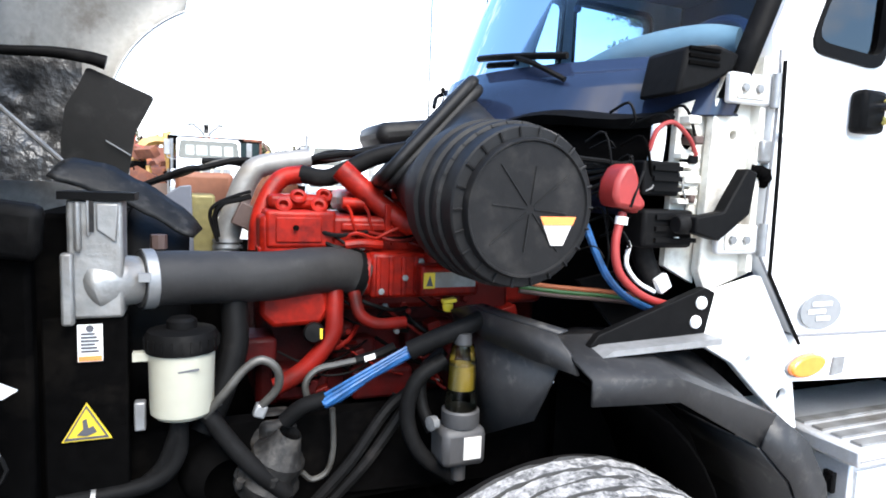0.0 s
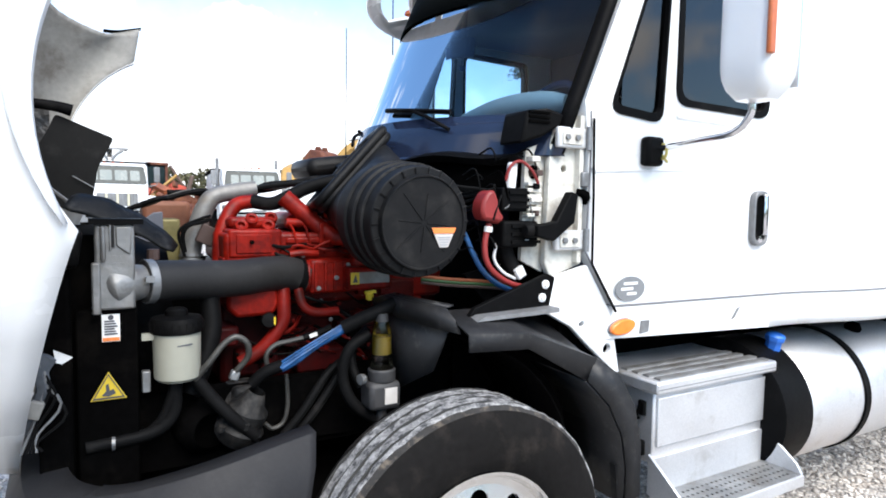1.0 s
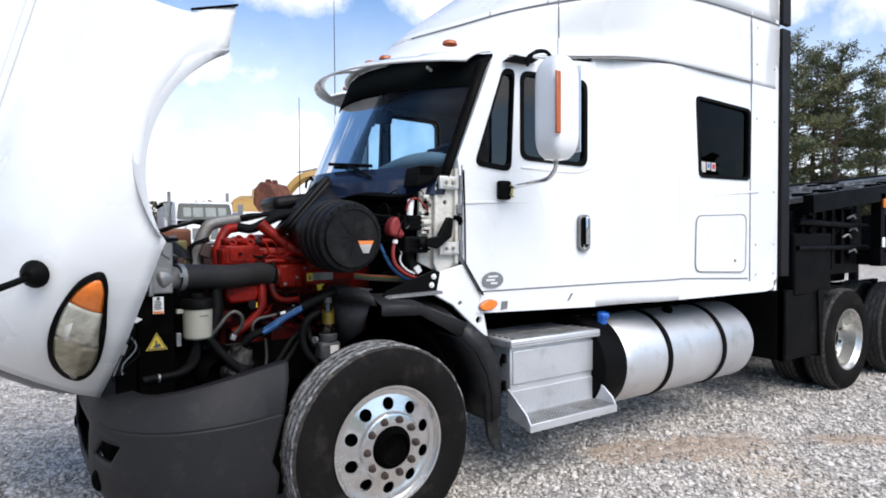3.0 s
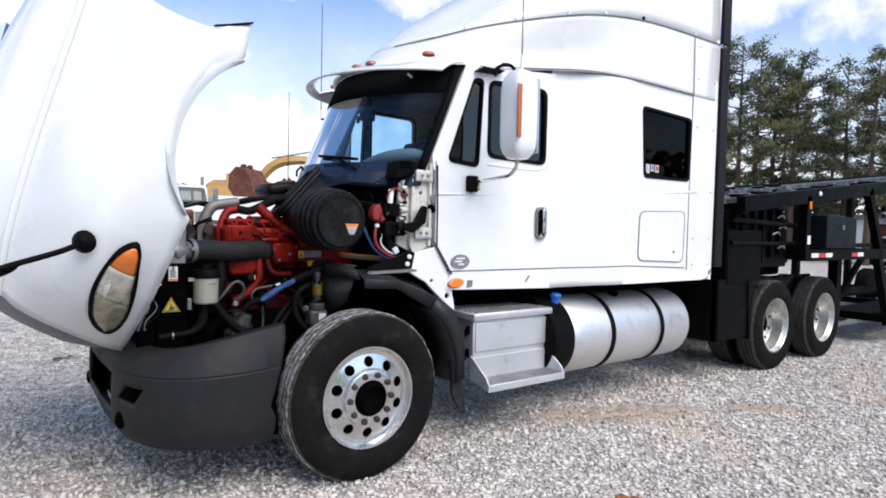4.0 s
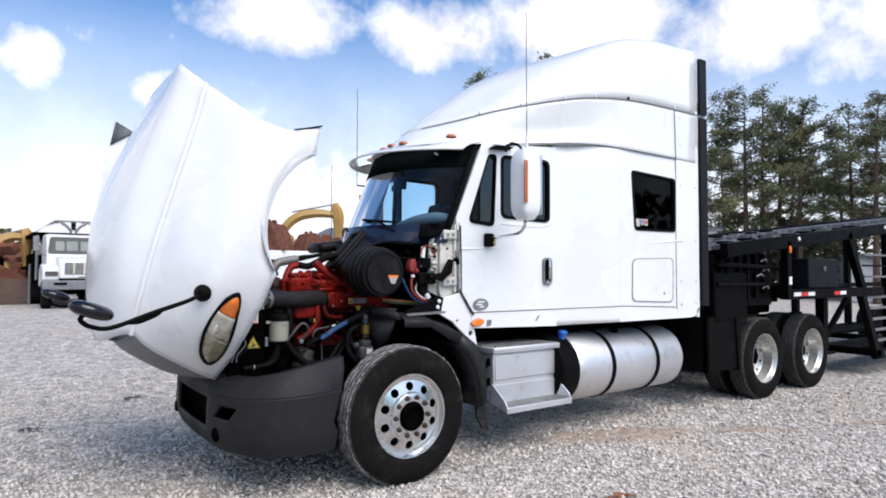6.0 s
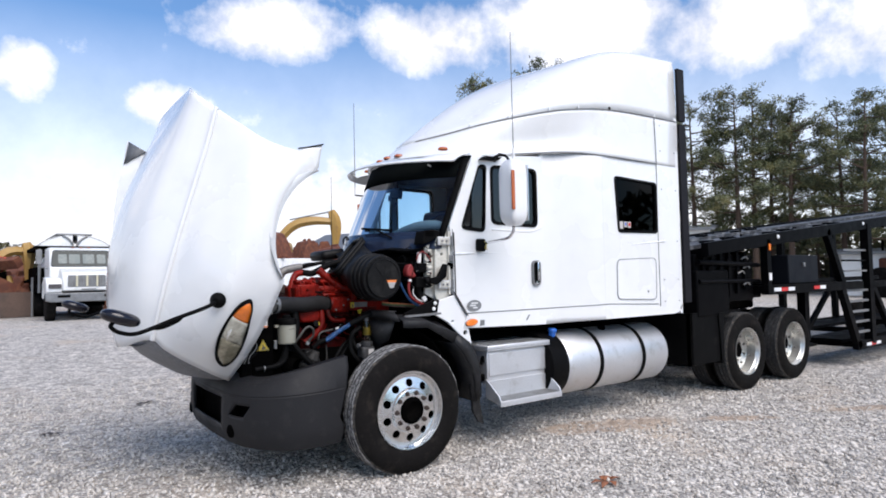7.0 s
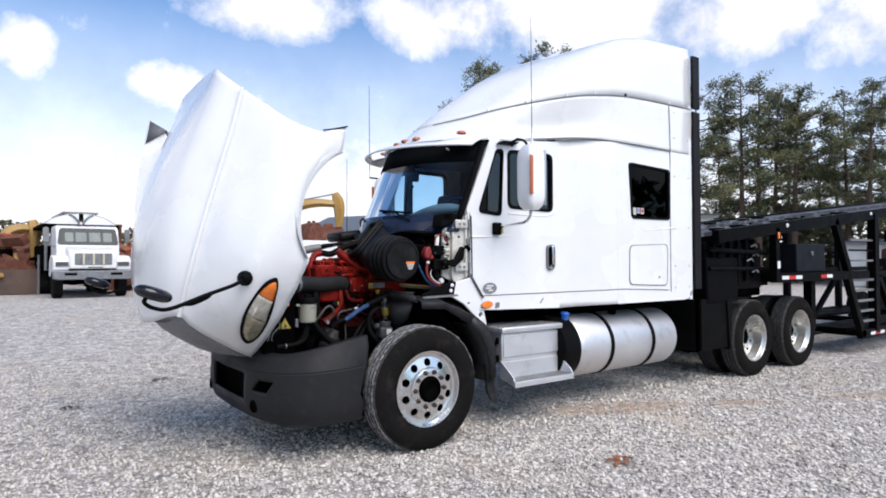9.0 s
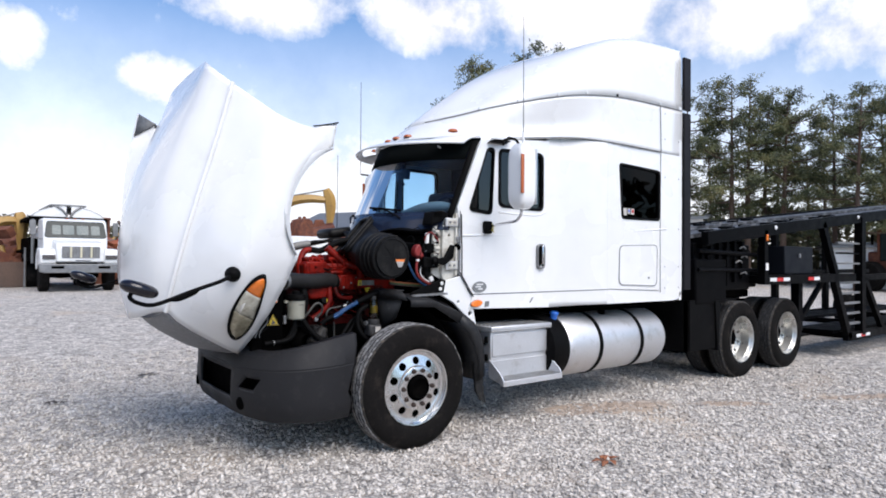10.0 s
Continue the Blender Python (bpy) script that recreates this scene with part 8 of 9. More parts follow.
# ---- vehicles and machines across the yard ----
def work_truck(name, x, y, z, label, bed, size=1.0, turn=0.0):
    """A white work truck, its nose towards -y, built at the origin and then placed."""
    t = thing(name, (0, 0, 0), label, "truck", "work trucks")
    W = M_white2
    P = lambda n, g, m, lab="", bevel=0.0: part(n, g, m, t, lab, bevel=bevel)
    P("hood_body", Geo().prism([(0.0, 1.02), (0.0, 1.52), (0.12, 1.66), (1.05, 1.80), (1.05, 1.02)], lambda u, v, w: (w, u, v), -0.72, 0.72), W, "", 0.05)
    for sx in (-1, 1):
        P("fender", Geo().prism([(0.06, 0.98), (0.06, 1.30), (0.22, 1.46), (0.95, 1.50), (1.35, 1.30), (1.35, 0.75), (1.25, 0.75), (1.12, 1.12), (0.85, 1.25), (0.55, 1.12), (0.40, 0.80)], lambda u, v, w: (w, u, v), min(sx * 0.70, sx * 1.17), max(sx * 0.70, sx * 1.17)), W, "", 0.05)
        P("headlamp", Geo().span((min(sx * 0.74, sx * 1.10), -0.02 + 0.03, 1.12), (max(sx * 0.74, sx * 1.10), 0.07, 1.26)), M_lampglass, "", 0.01)
        P("front_tyre", Geo().lathe([(0.28, -0.14), (0.46, -0.14), (0.50, -0.09), (0.50, 0.09), (0.46, 0.14), (0.28, 0.14)], (sx * 0.98, 0.85, 0.50), (1, 0, 0), 28), M_tyre)
        for yy in (4.6, 5.7):
            P("rear_tyre", Geo().lathe([(0.28, -0.28), (0.46, -0.28), (0.50, -0.22), (0.50, 0.22), (0.46, 0.28), (0.28, 0.28)], (sx * 0.88, yy, 0.50), (1, 0, 0), 24), M_tyre)
        P("mirror", Geo().span((min(sx * 1.18, sx * 1.36), 1.25, 1.95), (max(sx * 1.18, sx * 1.36), 1.33, 2.45)), M_galvdirty, "", 0.02)
        P("mirror_arm", Geo().tube([(sx * 0.98, 1.30, 1.80), (sx * 1.25, 1.30, 1.86), (sx * 1.27, 1.30, 2.0)], 0.015, 6), M_galvdirty)
        P("fog_slot", Geo().span((min(sx * 0.50, sx * 0.86), -0.148, 0.81), (max(sx * 0.50, sx * 0.86), -0.10, 0.89)), M_dark)
    grille = P("grille", Geo().span((-0.56, -0.02, 1.16), (0.56, 0.03, 1.55)), M_galvdirty, "upright silver grille", 0.01)
    for k in range(13):
        part("grille_fin", Geo().span((-0.535 + 0.083 * k, -0.03, 1.18), (-0.505 + 0.083 * k, -0.018, 1.53)), M_galv, grille)
    for gx in (-0.30, 0.0, 0.30):
        part("grille_bar", Geo().span((gx - 0.03, -0.045, 1.17), (gx + 0.03, -0.018, 1.54)), M_cathint, grille)
    P("front_bumper", Geo().prism([(-1.2, 0.70), (-1.2, 0.96), (1.2, 0.96), (1.2, 0.70), (1.05, 0.66), (-1.05, 0.66)], lambda u, v, w: (u, w, v), -0.14, 0.02), M_galv, "", 0.02)
    P("plate_bar", Geo().span((-0.16, -0.01, 1.06), (0.28, 0.02, 1.09)), M_print)
    cab = P("cab", Geo().prism([(1.05, 1.0), (1.05, 1.80), (1.32, 2.46), (1.55, 2.55), (2.65, 2.55), (2.72, 2.4), (2.72, 1.0)], lambda u, v, w: (w, u, v), -0.98, 0.98), W, "", 0.06)
    part("front_window", Geo().prism(rounded([(-0.95, 1.86), (-0.88, 2.45), (0.88, 2.45), (0.95, 1.86)], 0.10), lambda u, v, w: (u, 1.045 + (v - 1.80) * 0.41 + w, v), -0.02, 0.02), M_bgglass, cab, "dark windscreen", bevel=0.01)
    # pale panes laid on the windscreen, its reflection put into their colour
    for a, b in ((-0.72, -0.46), (-0.40, -0.06), (0.02, 0.38), (0.46, 0.74)):
        part("pale_pane", Geo().prism(rounded([(a, 1.97), (a, 2.30), (b, 2.30), (b, 1.97)], 0.04), lambda u, v, w: (u, 1.045 + (v - 1.80) * 0.41 - 0.026 + w, v), 0.0, 0.004), M_bglight, cab)
    for k in (1, 2, 3):
        part("roof_lamp", Geo().span((-0.5 + 0.25 * k - 0.03, 1.46, 2.54), (-0.5 + 0.25 * k + 0.03, 1.52, 2.57)), M_oldamber, cab)
    P("chassis", Geo().span((-0.45, 0.2, 0.62), (0.45, 7.2, 0.95)), M_dark)
    P("battery_box", Geo().span((-0.85, 1.9, 0.45), (0.85, 3.6, 0.98)), M_dark)
    if bed == "tank":
        tank = P("water_tank", Geo().lathe([(0.0, 0), (0.70, 0.0), (0.86, 0.12), (0.90, 0.3), (0.90, 4.0), (0.7, 4.2), (0.0, 4.2)], (0, 2.95, 1.75), (0, 1, 0), 32, cap=False), W, "white round water tank")
        part("tank_deck", Geo().span((-1.26, 2.86, 2.56), (1.26, 7.1, 2.675)), M_dark, tank)
        for sx in (-1, 1):
            part("tank_lid", Geo().grid([[(sx * (0.08 + 1.12 * k / 8), yy, 2.68 + 0.42 * math.cos(math.pi / 2 * k / 8) ** 0.7) for k in range(9)] for yy in (2.9, 7.0)]), W, tank, "white domed cover", solid=0.04)
            part("cover_end", Geo().prism([(sx * (0.08 + 1.12 * k / 8), 2.68 + 0.42 * math.cos(math.pi / 2 * k / 8) ** 0.7) for k in range(9)] + [(sx * 1.2, 2.64), (sx * 0.08, 2.64)], lambda u, v, w: (u, w, v), 2.90, 2.95), W, tank)
            part("cover_bar", Geo().tube([(sx * 0.05, 2.88, 2.70), (sx * 0.2, 2.88, 2.92), (sx * 0.40, 2.88, 3.06)], 0.04, 6), M_galvdirty, tank)
        for sx in (-1, 1):
            part("tank_post", Geo().rod((sx * 1.12, 2.9, 0.95), (sx * 1.12, 2.9, 2.56), 0.05, n=8), M_galv, tank)
            part("tank_locker", Geo().span((min(sx * 0.92, sx * 1.2), 3.1, 1.0), (max(sx * 0.92, sx * 1.2), 6.8, 1.9)), M_dark, tank)
        part("walkway", Geo().span((-0.58, 2.95, 3.09), (0.58, 6.9, 3.15)), M_galvdirty, tank)
    else:
        P("dump_bed", Geo().span((-1.2, 3.0, 1.1), (1.2, 7.0, 2.45)), W if bed == "dump" else M_redmach, "", 0.03)
        P("bed_rim", Geo().span((-1.25, 2.85, 2.45), (1.25, 7.05, 2.58)), M_dark, "", 0.02)
        for sx in (-1, 1):
            P("exhaust_stack", Geo().rod((sx * 1.05, 2.82, 1.2), (sx * 1.05, 2.82, 2.95), 0.06, n=10), M_galvdirty)
    t.matrix_basis = pose(x, y, z, 0, 0, turn) @ Matrix.Scale(size, 4)
    return t


M_white2 = mat("work_truck_white", (0.74, 0.74, 0.73), 0.4, var=0.05, dirt=(0.45, 0.42, 0.37), amount=0.15, dscale=2)
M_lampglass = mat("lamp_glass", (0.12, 0.11, 0.11), 0.2, 0.3, var=0.3, scale=12, bump=0)
M_cathint = mat("pale_grille_bar", (0.60, 0.55, 0.40), 0.4, 0.3, bump=0)
M_bgglass = mat("far_glass", (0.010, 0.018, 0.019), 0.2, bump=0, var=0.3, scale=2, spec=0.22)
M_bglight = mat("pale_reflection_glass", (0.065, 0.095, 0.095), 0.3, bump=0, var=0.2)
gz = ground_z
work_truck("water_truck", -0.24, 19.5, gz(0, 19.5) - 0.02, "white water tank truck with a silver grille", "tank", 0.99, 2)
work_truck("dump_truck", 3.70, 18.6, gz(0, 19) - 0.02, "white dump truck facing the yard", "dump", 0.97, -6)


def excavator(x, y, z, turn, label, material, size=1.0, reach=1.0, rear=None, lift=1.0):
    e = thing("excavator", (0, 0, 0), label, "excavator", "machines")
    P = lambda n, g, m=material, lab="", bevel=0.0: part(n, g, m, e, lab, bevel=bevel)
    for sx in (-1, 1):
        P("track", Geo().prism(rounded([(-2.0, 0.0), (2.0, 0.0), (2.1, 0.45), (1.7, 0.9), (-1.7, 0.9), (-2.1, 0.45)], 0.3), lambda u, v, w: (u, w, v), sx * 1.2 - 0.3, sx * 1.2 + 0.3), M_dark)
    P("house", Geo().span((-1.5, -1.3, 1.1), (1.2, 1.3, 2.2)), material, "", 0.08)
    P("counterweight", Geo().span((-2.4, -1.25, 1.15), (-1.52, 1.25, 2.05)), rear or material, "", 0.12)
    P("operator_cab", Geo().span((0.1, -1.3, 1.2), (1.7, -0.3, 2.95)), material, "", 0.08)
    P("cab_glass", Geo().span((0.3, -1.32, 1.9), (1.72, -0.35, 2.8)), M_bgglass)
    P("boom", Geo().tube([(0.5 + (u - 0.5) * reach, 0.2, v * lift) for u, v in ((1.1, 1.7), (2.1, 3.2), (3.0, 3.95), (4.2, 4.2), (5.6, 4.15))], lambda u: 0.17 + 0.17 * math.sin(math.pi * (0.15 + 0.7 * u)), 6), material, "bent boom of welded plate")
    P("stick", Geo().tube([(0.5 + (u - 0.5) * reach, 0.2, v * lift) for u, v in ((5.45, 4.75), (5.7, 4.2), (5.75, 3.4), (5.6, 2.2))], lambda u: 0.16 + 0.24 * math.sin(math.pi * min(1.0, 0.1 + u)), 6))
    P("ram", Geo().rod((0.5 + 2.2 * reach, 0.2, 4.25 * lift), (0.5 + 4.9 * reach, 0.2, 4.7 * lift), 0.05, n=8), M_galvdirty)
    P("bucket", Geo().prism([(u + 5.1 * (reach - 1), v) for u, v in ((5.2, 1.1), (6.0, 1.2), (6.1, 2.0), (5.7, 2.3), (5.3, 1.9))], lambda u, v, w: (u, w, v), -0.4, 0.8), M_rust, "", 0.05)
    e.matrix_basis = pose(x, y, z, 0, 0, turn) @ Matrix.Scale(size, 4)
    return e


excavator(10.2, 34.6, gz(0, 33), -25, "yellow excavator with its boom folded", M_cat, 0.97, lift=1.24)
excavator(-3.55, 25.6, gz(0, 25), 8, "weathered yellow excavator with a bent boom by the fence", M_cat, 0.62, 0.5, M_white2)


def wheel_loader(x, y, z, turn, label, material):
    e = thing("wheel_loader", (0, 0, 0), label, "loader", "machines")
    P = lambda n, g, m=material, lab="", bevel=0.0: part(n, g, m, e, lab, bevel=bevel)
    for sx in (-1.5, 1.5):
        for sy in (-1, 1):
            P("loader_tyre", Geo().lathe([(0.35, -0.25), (0.72, -0.25), (0.8, -0.15), (0.8, 0.15), (0.72, 0.25), (0.35, 0.25)], (sx, sy * 1.0, 0.8), (0, 1, 0), 24), M_tyre)
            P("loader_rim", Geo().lathe([(0.0, -0.2), (0.34, -0.2), (0.36, 0.2), (0.0, 0.2)], (sx, sy * 1.0, 0.8), (0, 1, 0), 20, cap=False), material)
    P("engine_house", Geo().span((0.4, -0.7, 1.0), (2.9, 0.7, 2.1)), material, "", 0.1)
    P("front_frame", Geo().span((-2.2, -0.5, 0.9), (0.4, 0.5, 1.6)), material, "", 0.08)
    P("cabin", Geo().span((-0.3, -0.75, 1.6), (1.2, 0.75, 3.1)), M_bgglass, "", 0.06)
    P("cabin_roof", Geo().span((-0.4, -0.85, 3.1), (1.3, 0.85, 3.25)), material, "", 0.05)
    for a, b in ((-0.3, -0.75), (-0.3, 0.75), (1.2, -0.75), (1.2, 0.75)):
        P("cabin_post", Geo().span((a - 0.06, b - 0.06, 1.6), (a + 0.06, b + 0.06, 3.1)))
    for sy in (-0.55, 0.55):
        P("lift_arm", Geo().tube([(-0.2, sy, 1.9), (-1.6, sy, 1.8), (-2.8, sy, 0.8)], 0.13, 8))
    P("scoop", Geo().prism([(-2.7, 0.3), (-3.7, 0.3), (-3.4, 0.5), (-3.0, 0.9), (-3.0, 1.3), (-2.7, 1.2)], lambda u, v, w: (u, w, v), -1.3, 1.3), M_rust, "", 0.03)
    P("exhaust", Geo().rod((2.0, 0.2, 2.1), (2.0, 0.2, 3.0), 0.06, n=8), M_dark)
    e.matrix_basis = pose(x, y, z, 0, 0, turn)
    return e


wheel_loader(-4.6, 29.5, gz(0, 27), 30, "faded red wheel loader beside the fence", M_redmach)
wheel_loader(1.7, 33.0, gz(0, 33), 100, "rusty brown wheel loader far across the yard", M_rust)
wheel_loader(34.5, 6.2, gz(0, 6), 70, "rusty brown loader behind the trailer", M_rust)


def scrap_bucket(x, y, z, s, turn, m, label):
    b = thing("excavator_bucket", (0, 0, 0), label, "bucket", "loose buckets")
    g = Geo().prism([(-0.9, 0.0), (0.6, 0.0), (1.0, 0.5), (0.95, 1.3), (0.5, 1.75), (-0.2, 1.6), (-0.6, 1.0)], lambda u, v, w: (u, w, v), -0.8, 0.8)
    part("shell", g, m, b, bevel=0.08)
    for k in range(4):
        part("tooth", Geo().box((-1.0, -0.6 + 0.4 * k, 0.06), (0.4, 0.14, 0.12), taper=0.6), m, b)
    for sy in (-0.3, 0.3):
        part("ear", Geo().prism([(0.0, 1.5), (0.6, 1.6), (0.42, 1.92), (0.15, 1.9)], lambda u, v, w: (u, w, v), sy - 0.05, sy + 0.05), m, b, bevel=0.03)
    b.matrix_basis = pose(x, y, z, 0, 0, turn) @ Matrix.Scale(s, 4)
    return b


def storage_box(x, y, w, d, h, label):
    b = thing("storage_box", (0, 0, 0), label, "container")
    part("wall", Geo().span((-w / 2, -d / 2, 0), (w / 2, d / 2, h)), M_white2, b, bevel=0.03)
    for k in range(int(w / 0.22)):
        part("rib", Geo().span((-w / 2 + 0.08 + 0.22 * k, -d / 2 - 0.03, 0.08), (-w / 2 + 0.17 + 0.22 * k, -d / 2, h - 0.12)), M_white2, b)
    b.matrix_basis = pose(x, y, gz(x, y))
    return b


storage_box(7.5, 22.2, 4.2, 2.2, 2.15, "white ribbed steel box with scrap on its roof")
scrap_bucket(7.15, 21.9, gz(0, 22) + 2.15, 0.72, 125, M_rust, "rusty brown bucket standing on a white box")
scrap_bucket(8.75, 22.3, gz(0, 22) + 2.15, 0.50, 20, M_rust, "small dark rusty bucket on a white box")
scrap_bucket(8.3, 26.8, gz(0, 26), 1.85, 60, M_cat, "dull yellow bucket lying on gravel")
scrap_bucket(8.9, 24.6, gz(0, 23), 1.5, 80, M_rust, "rusty brown excavator bucket in a row")
scrap_bucket(10.9, 26.4, gz(0, 26), 1.7, 10, M_rust, "large rusty bucket lying among others")
scrap_bucket(12.6, 28.6, gz(0, 28), 1.7, -60, M_rust, "large rusty bucket lying among others")
scrap_bucket(5.1, 25.5, gz(0, 25), 1.1, -20, M_cat, "weathered yellow bucket lying on gravel")
for k, (x, y, s, turn, m) in enumerate(((-2.3, 26.5, 0.95, 50, M_rust), (-3.3, 27.6, 1.2, 120, M_ormach), (-4.6, 26.4, 0.8, 200, M_cat), (-5.2, 28.4, 1.1, 10, M_redmach), (-2.6, 29.2, 1.4, 260, M_rust), (-6.3, 26.8, 1.0, 75, M_rust), (2.4, 24.6, 0.7, 30, M_rust), (2.0, 27.8, 1.0, 150, M_ormach))):
    scrap_bucket(x, y, gz(0, y), s, turn, m, "weathered digger bucket lying in the yard's scrap row")


def scrap_heap(x, y, w, d, h, seed, label):
    """Beams, plates and pipes thrown together, lower towards the ends."""
    rng = random.Random(seed)
    t = thing("scrap_heap", (0, 0, 0), label, "scrap", "scrap heaps")
    for k in range(46):
        u = rng.uniform(-1, 1)
        top = h * (1 - 0.45 * u * u)
        at = Vector((u * w / 2, rng.uniform(-d, d) / 2, rng.uniform(0.1, 0.86) * top))
        m = rng.choice((M_rust, M_rust, M_ormach, M_redmach, M_dark, M_cat, M_board, M_galvdirty))
        if k % 3 == 0:
            a = Vector((rng.gauss(0, 1), rng.gauss(0, 0.6), rng.gauss(0, 0.8))).normalized() * rng.uniform(0.4, 0.9)
            part("scrap_pipe", Geo().rod(at - a, at + a, rng.uniform(0.04, 0.11), n=10), m, t)
        else:
            part("scrap_plate", Geo().box(at, (rng.uniform(0.25, 1.0), rng.uniform(0.1, 0.6), rng.uniform(0.08, 0.5)), (rng.uniform(-35, 35), rng.uniform(-40, 40), rng.uniform(-90, 90))), m, t, bevel=0.02)
    part("scrap_base", Geo().prism([(-w / 2, 0.0), (w / 2, 0.0), (w * 0.36, h * 0.42), (0.1, h * 0.62), (-w * 0.36, h * 0.42)], lambda p, q, r: (p, r, q), -d / 2, d / 2), M_rust, t)
    t.matrix_basis = pose(x, y, gz(x, y))
    return t


def build_fence():
    f = thing("yard_fence", (-6, 23.6, gz(0, 23)), "low weathered fence with leaning boards", "fence")
    for k in range(9):
        x = -1.6 - 1.3 * k
        part("post", Geo().rod((x, 23.6, gz(0, 23)), (x, 23.6, gz(0, 23) + 1.5), 0.045, n=8), M_galvdirty, f)
    for k in range(8):
        x = -1.6 - 1.3 * k
        part("panel", Geo().span((x - 1.26, 23.62, gz(0, 23) + 0.02), (x - 0.04, 23.66, gz(0, 23) + 0.95 + 0.05 * (k % 2))), M_board, f)


build_fence()
scrap_heap(-2.75, 24.6, 2.8, 1.4, 2.5, 3, "tangled heap of rusty machine parts by the fence")
scrap_heap(2.3, 26.4, 4.0, 1.6, 2.6, 21, "long heap of red and rusty machine parts")
scrap_heap(6.0, 27.4, 4.4, 1.6, 3.1, 15, "high heap of rusty pipes and plates")
scrap_heap(-5.6, 25.4, 3.2, 1.6, 2.1, 7, "low heap of rusty plates and pipes")


def shed(x, y, w, d, h, roof, m, label):
    s = thing("yard_shed", (0, 0, 0), label, "building", "sheds")
    part("wall", Geo().span((-w / 2, -d / 2, 0), (w / 2, d / 2, h)), m, s)
    part("roof", Geo().prism([(-w / 2 - 0.3, h), (0, h + roof), (w / 2 + 0.3, h), (w / 2 + 0.3, h - 0.12), (0, h + roof - 0.14), (-w / 2 - 0.3, h - 0.12)], lambda u, v, q: (u, q, v), -d / 2 - 0.3, d / 2 + 0.3), M_galv, s)
    part("shed_door", Geo().span((-0.8, -d / 2 - 0.03, 0), (0.8, -d / 2 + 0.02, 2.2)), M_galvdirty, s)
    s.matrix_basis = pose(x, y, gz(x, y), 0, 0, 25)
    return s


shed(24.5, 42.0, 9, 12, 3.4, 1.9, M_white2, "white metal shed with a gable roof")
shed(30.9, 16.9, 4, 3, 3.7, 0.3, M_white2, "low pale shed in front of the pines")
# last one is added only to fill the pale gap between trailer posts
shed(38.5, 10.2, 9, 3, 2.3, 0.3, M_white2, "low white block standing in for a pale patch beyond the trailer")


# ---- trees ----
def needle_mat():
    m = bpy.data.materials.new("pine_needles")
    m.use_nodes = True
    n, l = m.node_tree.nodes, m.node_tree.links
    b = n["Principled BSDF"]
    g, o = n.new("ShaderNodeNewGeometry"), n.new("ShaderNodeObjectInfo")
    ramp = n.new("ShaderNodeValToRGB")
    e = ramp.color_ramp.elements
    e[0].color, e[1].color = (0.014, 0.021, 0.016, 1), (0.27, 0.235, 0.095, 1)
    k = e.new(0.5)
    k.color = (0.094, 0.110, 0.046, 1)
    tc, tex = n.new("ShaderNodeTexCoord"), n.new("ShaderNodeTexNoise")
    tex.inputs["Scale"].default_value, tex.inputs["Detail"].default_value = 0.9, 3.0
    l.new(tc.outputs["Object"], tex.inputs["Vector"])
    clump = n.new("ShaderNodeMapRange")
    clump.inputs[1].default_value, clump.inputs[2].default_value = 0.36, 0.66
    l.new(tex.outputs["Fac"], clump.inputs[0])
    add = n.new("ShaderNodeMath")
    add.operation = "MULTIPLY_ADD"
    add.inputs[1].default_value = 0.4
    l.new(g.outputs["Random Per Island"], add.inputs[0])
    half = n.new("ShaderNodeMath")
    half.operation = "MULTIPLY"
    half.inputs[1].default_value = 0.6
    l.new(clump.outputs[0], half.inputs[0])
    l.new(half.outputs[0], add.inputs[2])
    l.new(add.outputs[0], ramp.inputs[0])
    l.new(ramp.outputs[0], b.inputs["Base Color"])
    b.inputs["Roughness"].default_value = 0.6
    return m


M_needle = needle_mat()


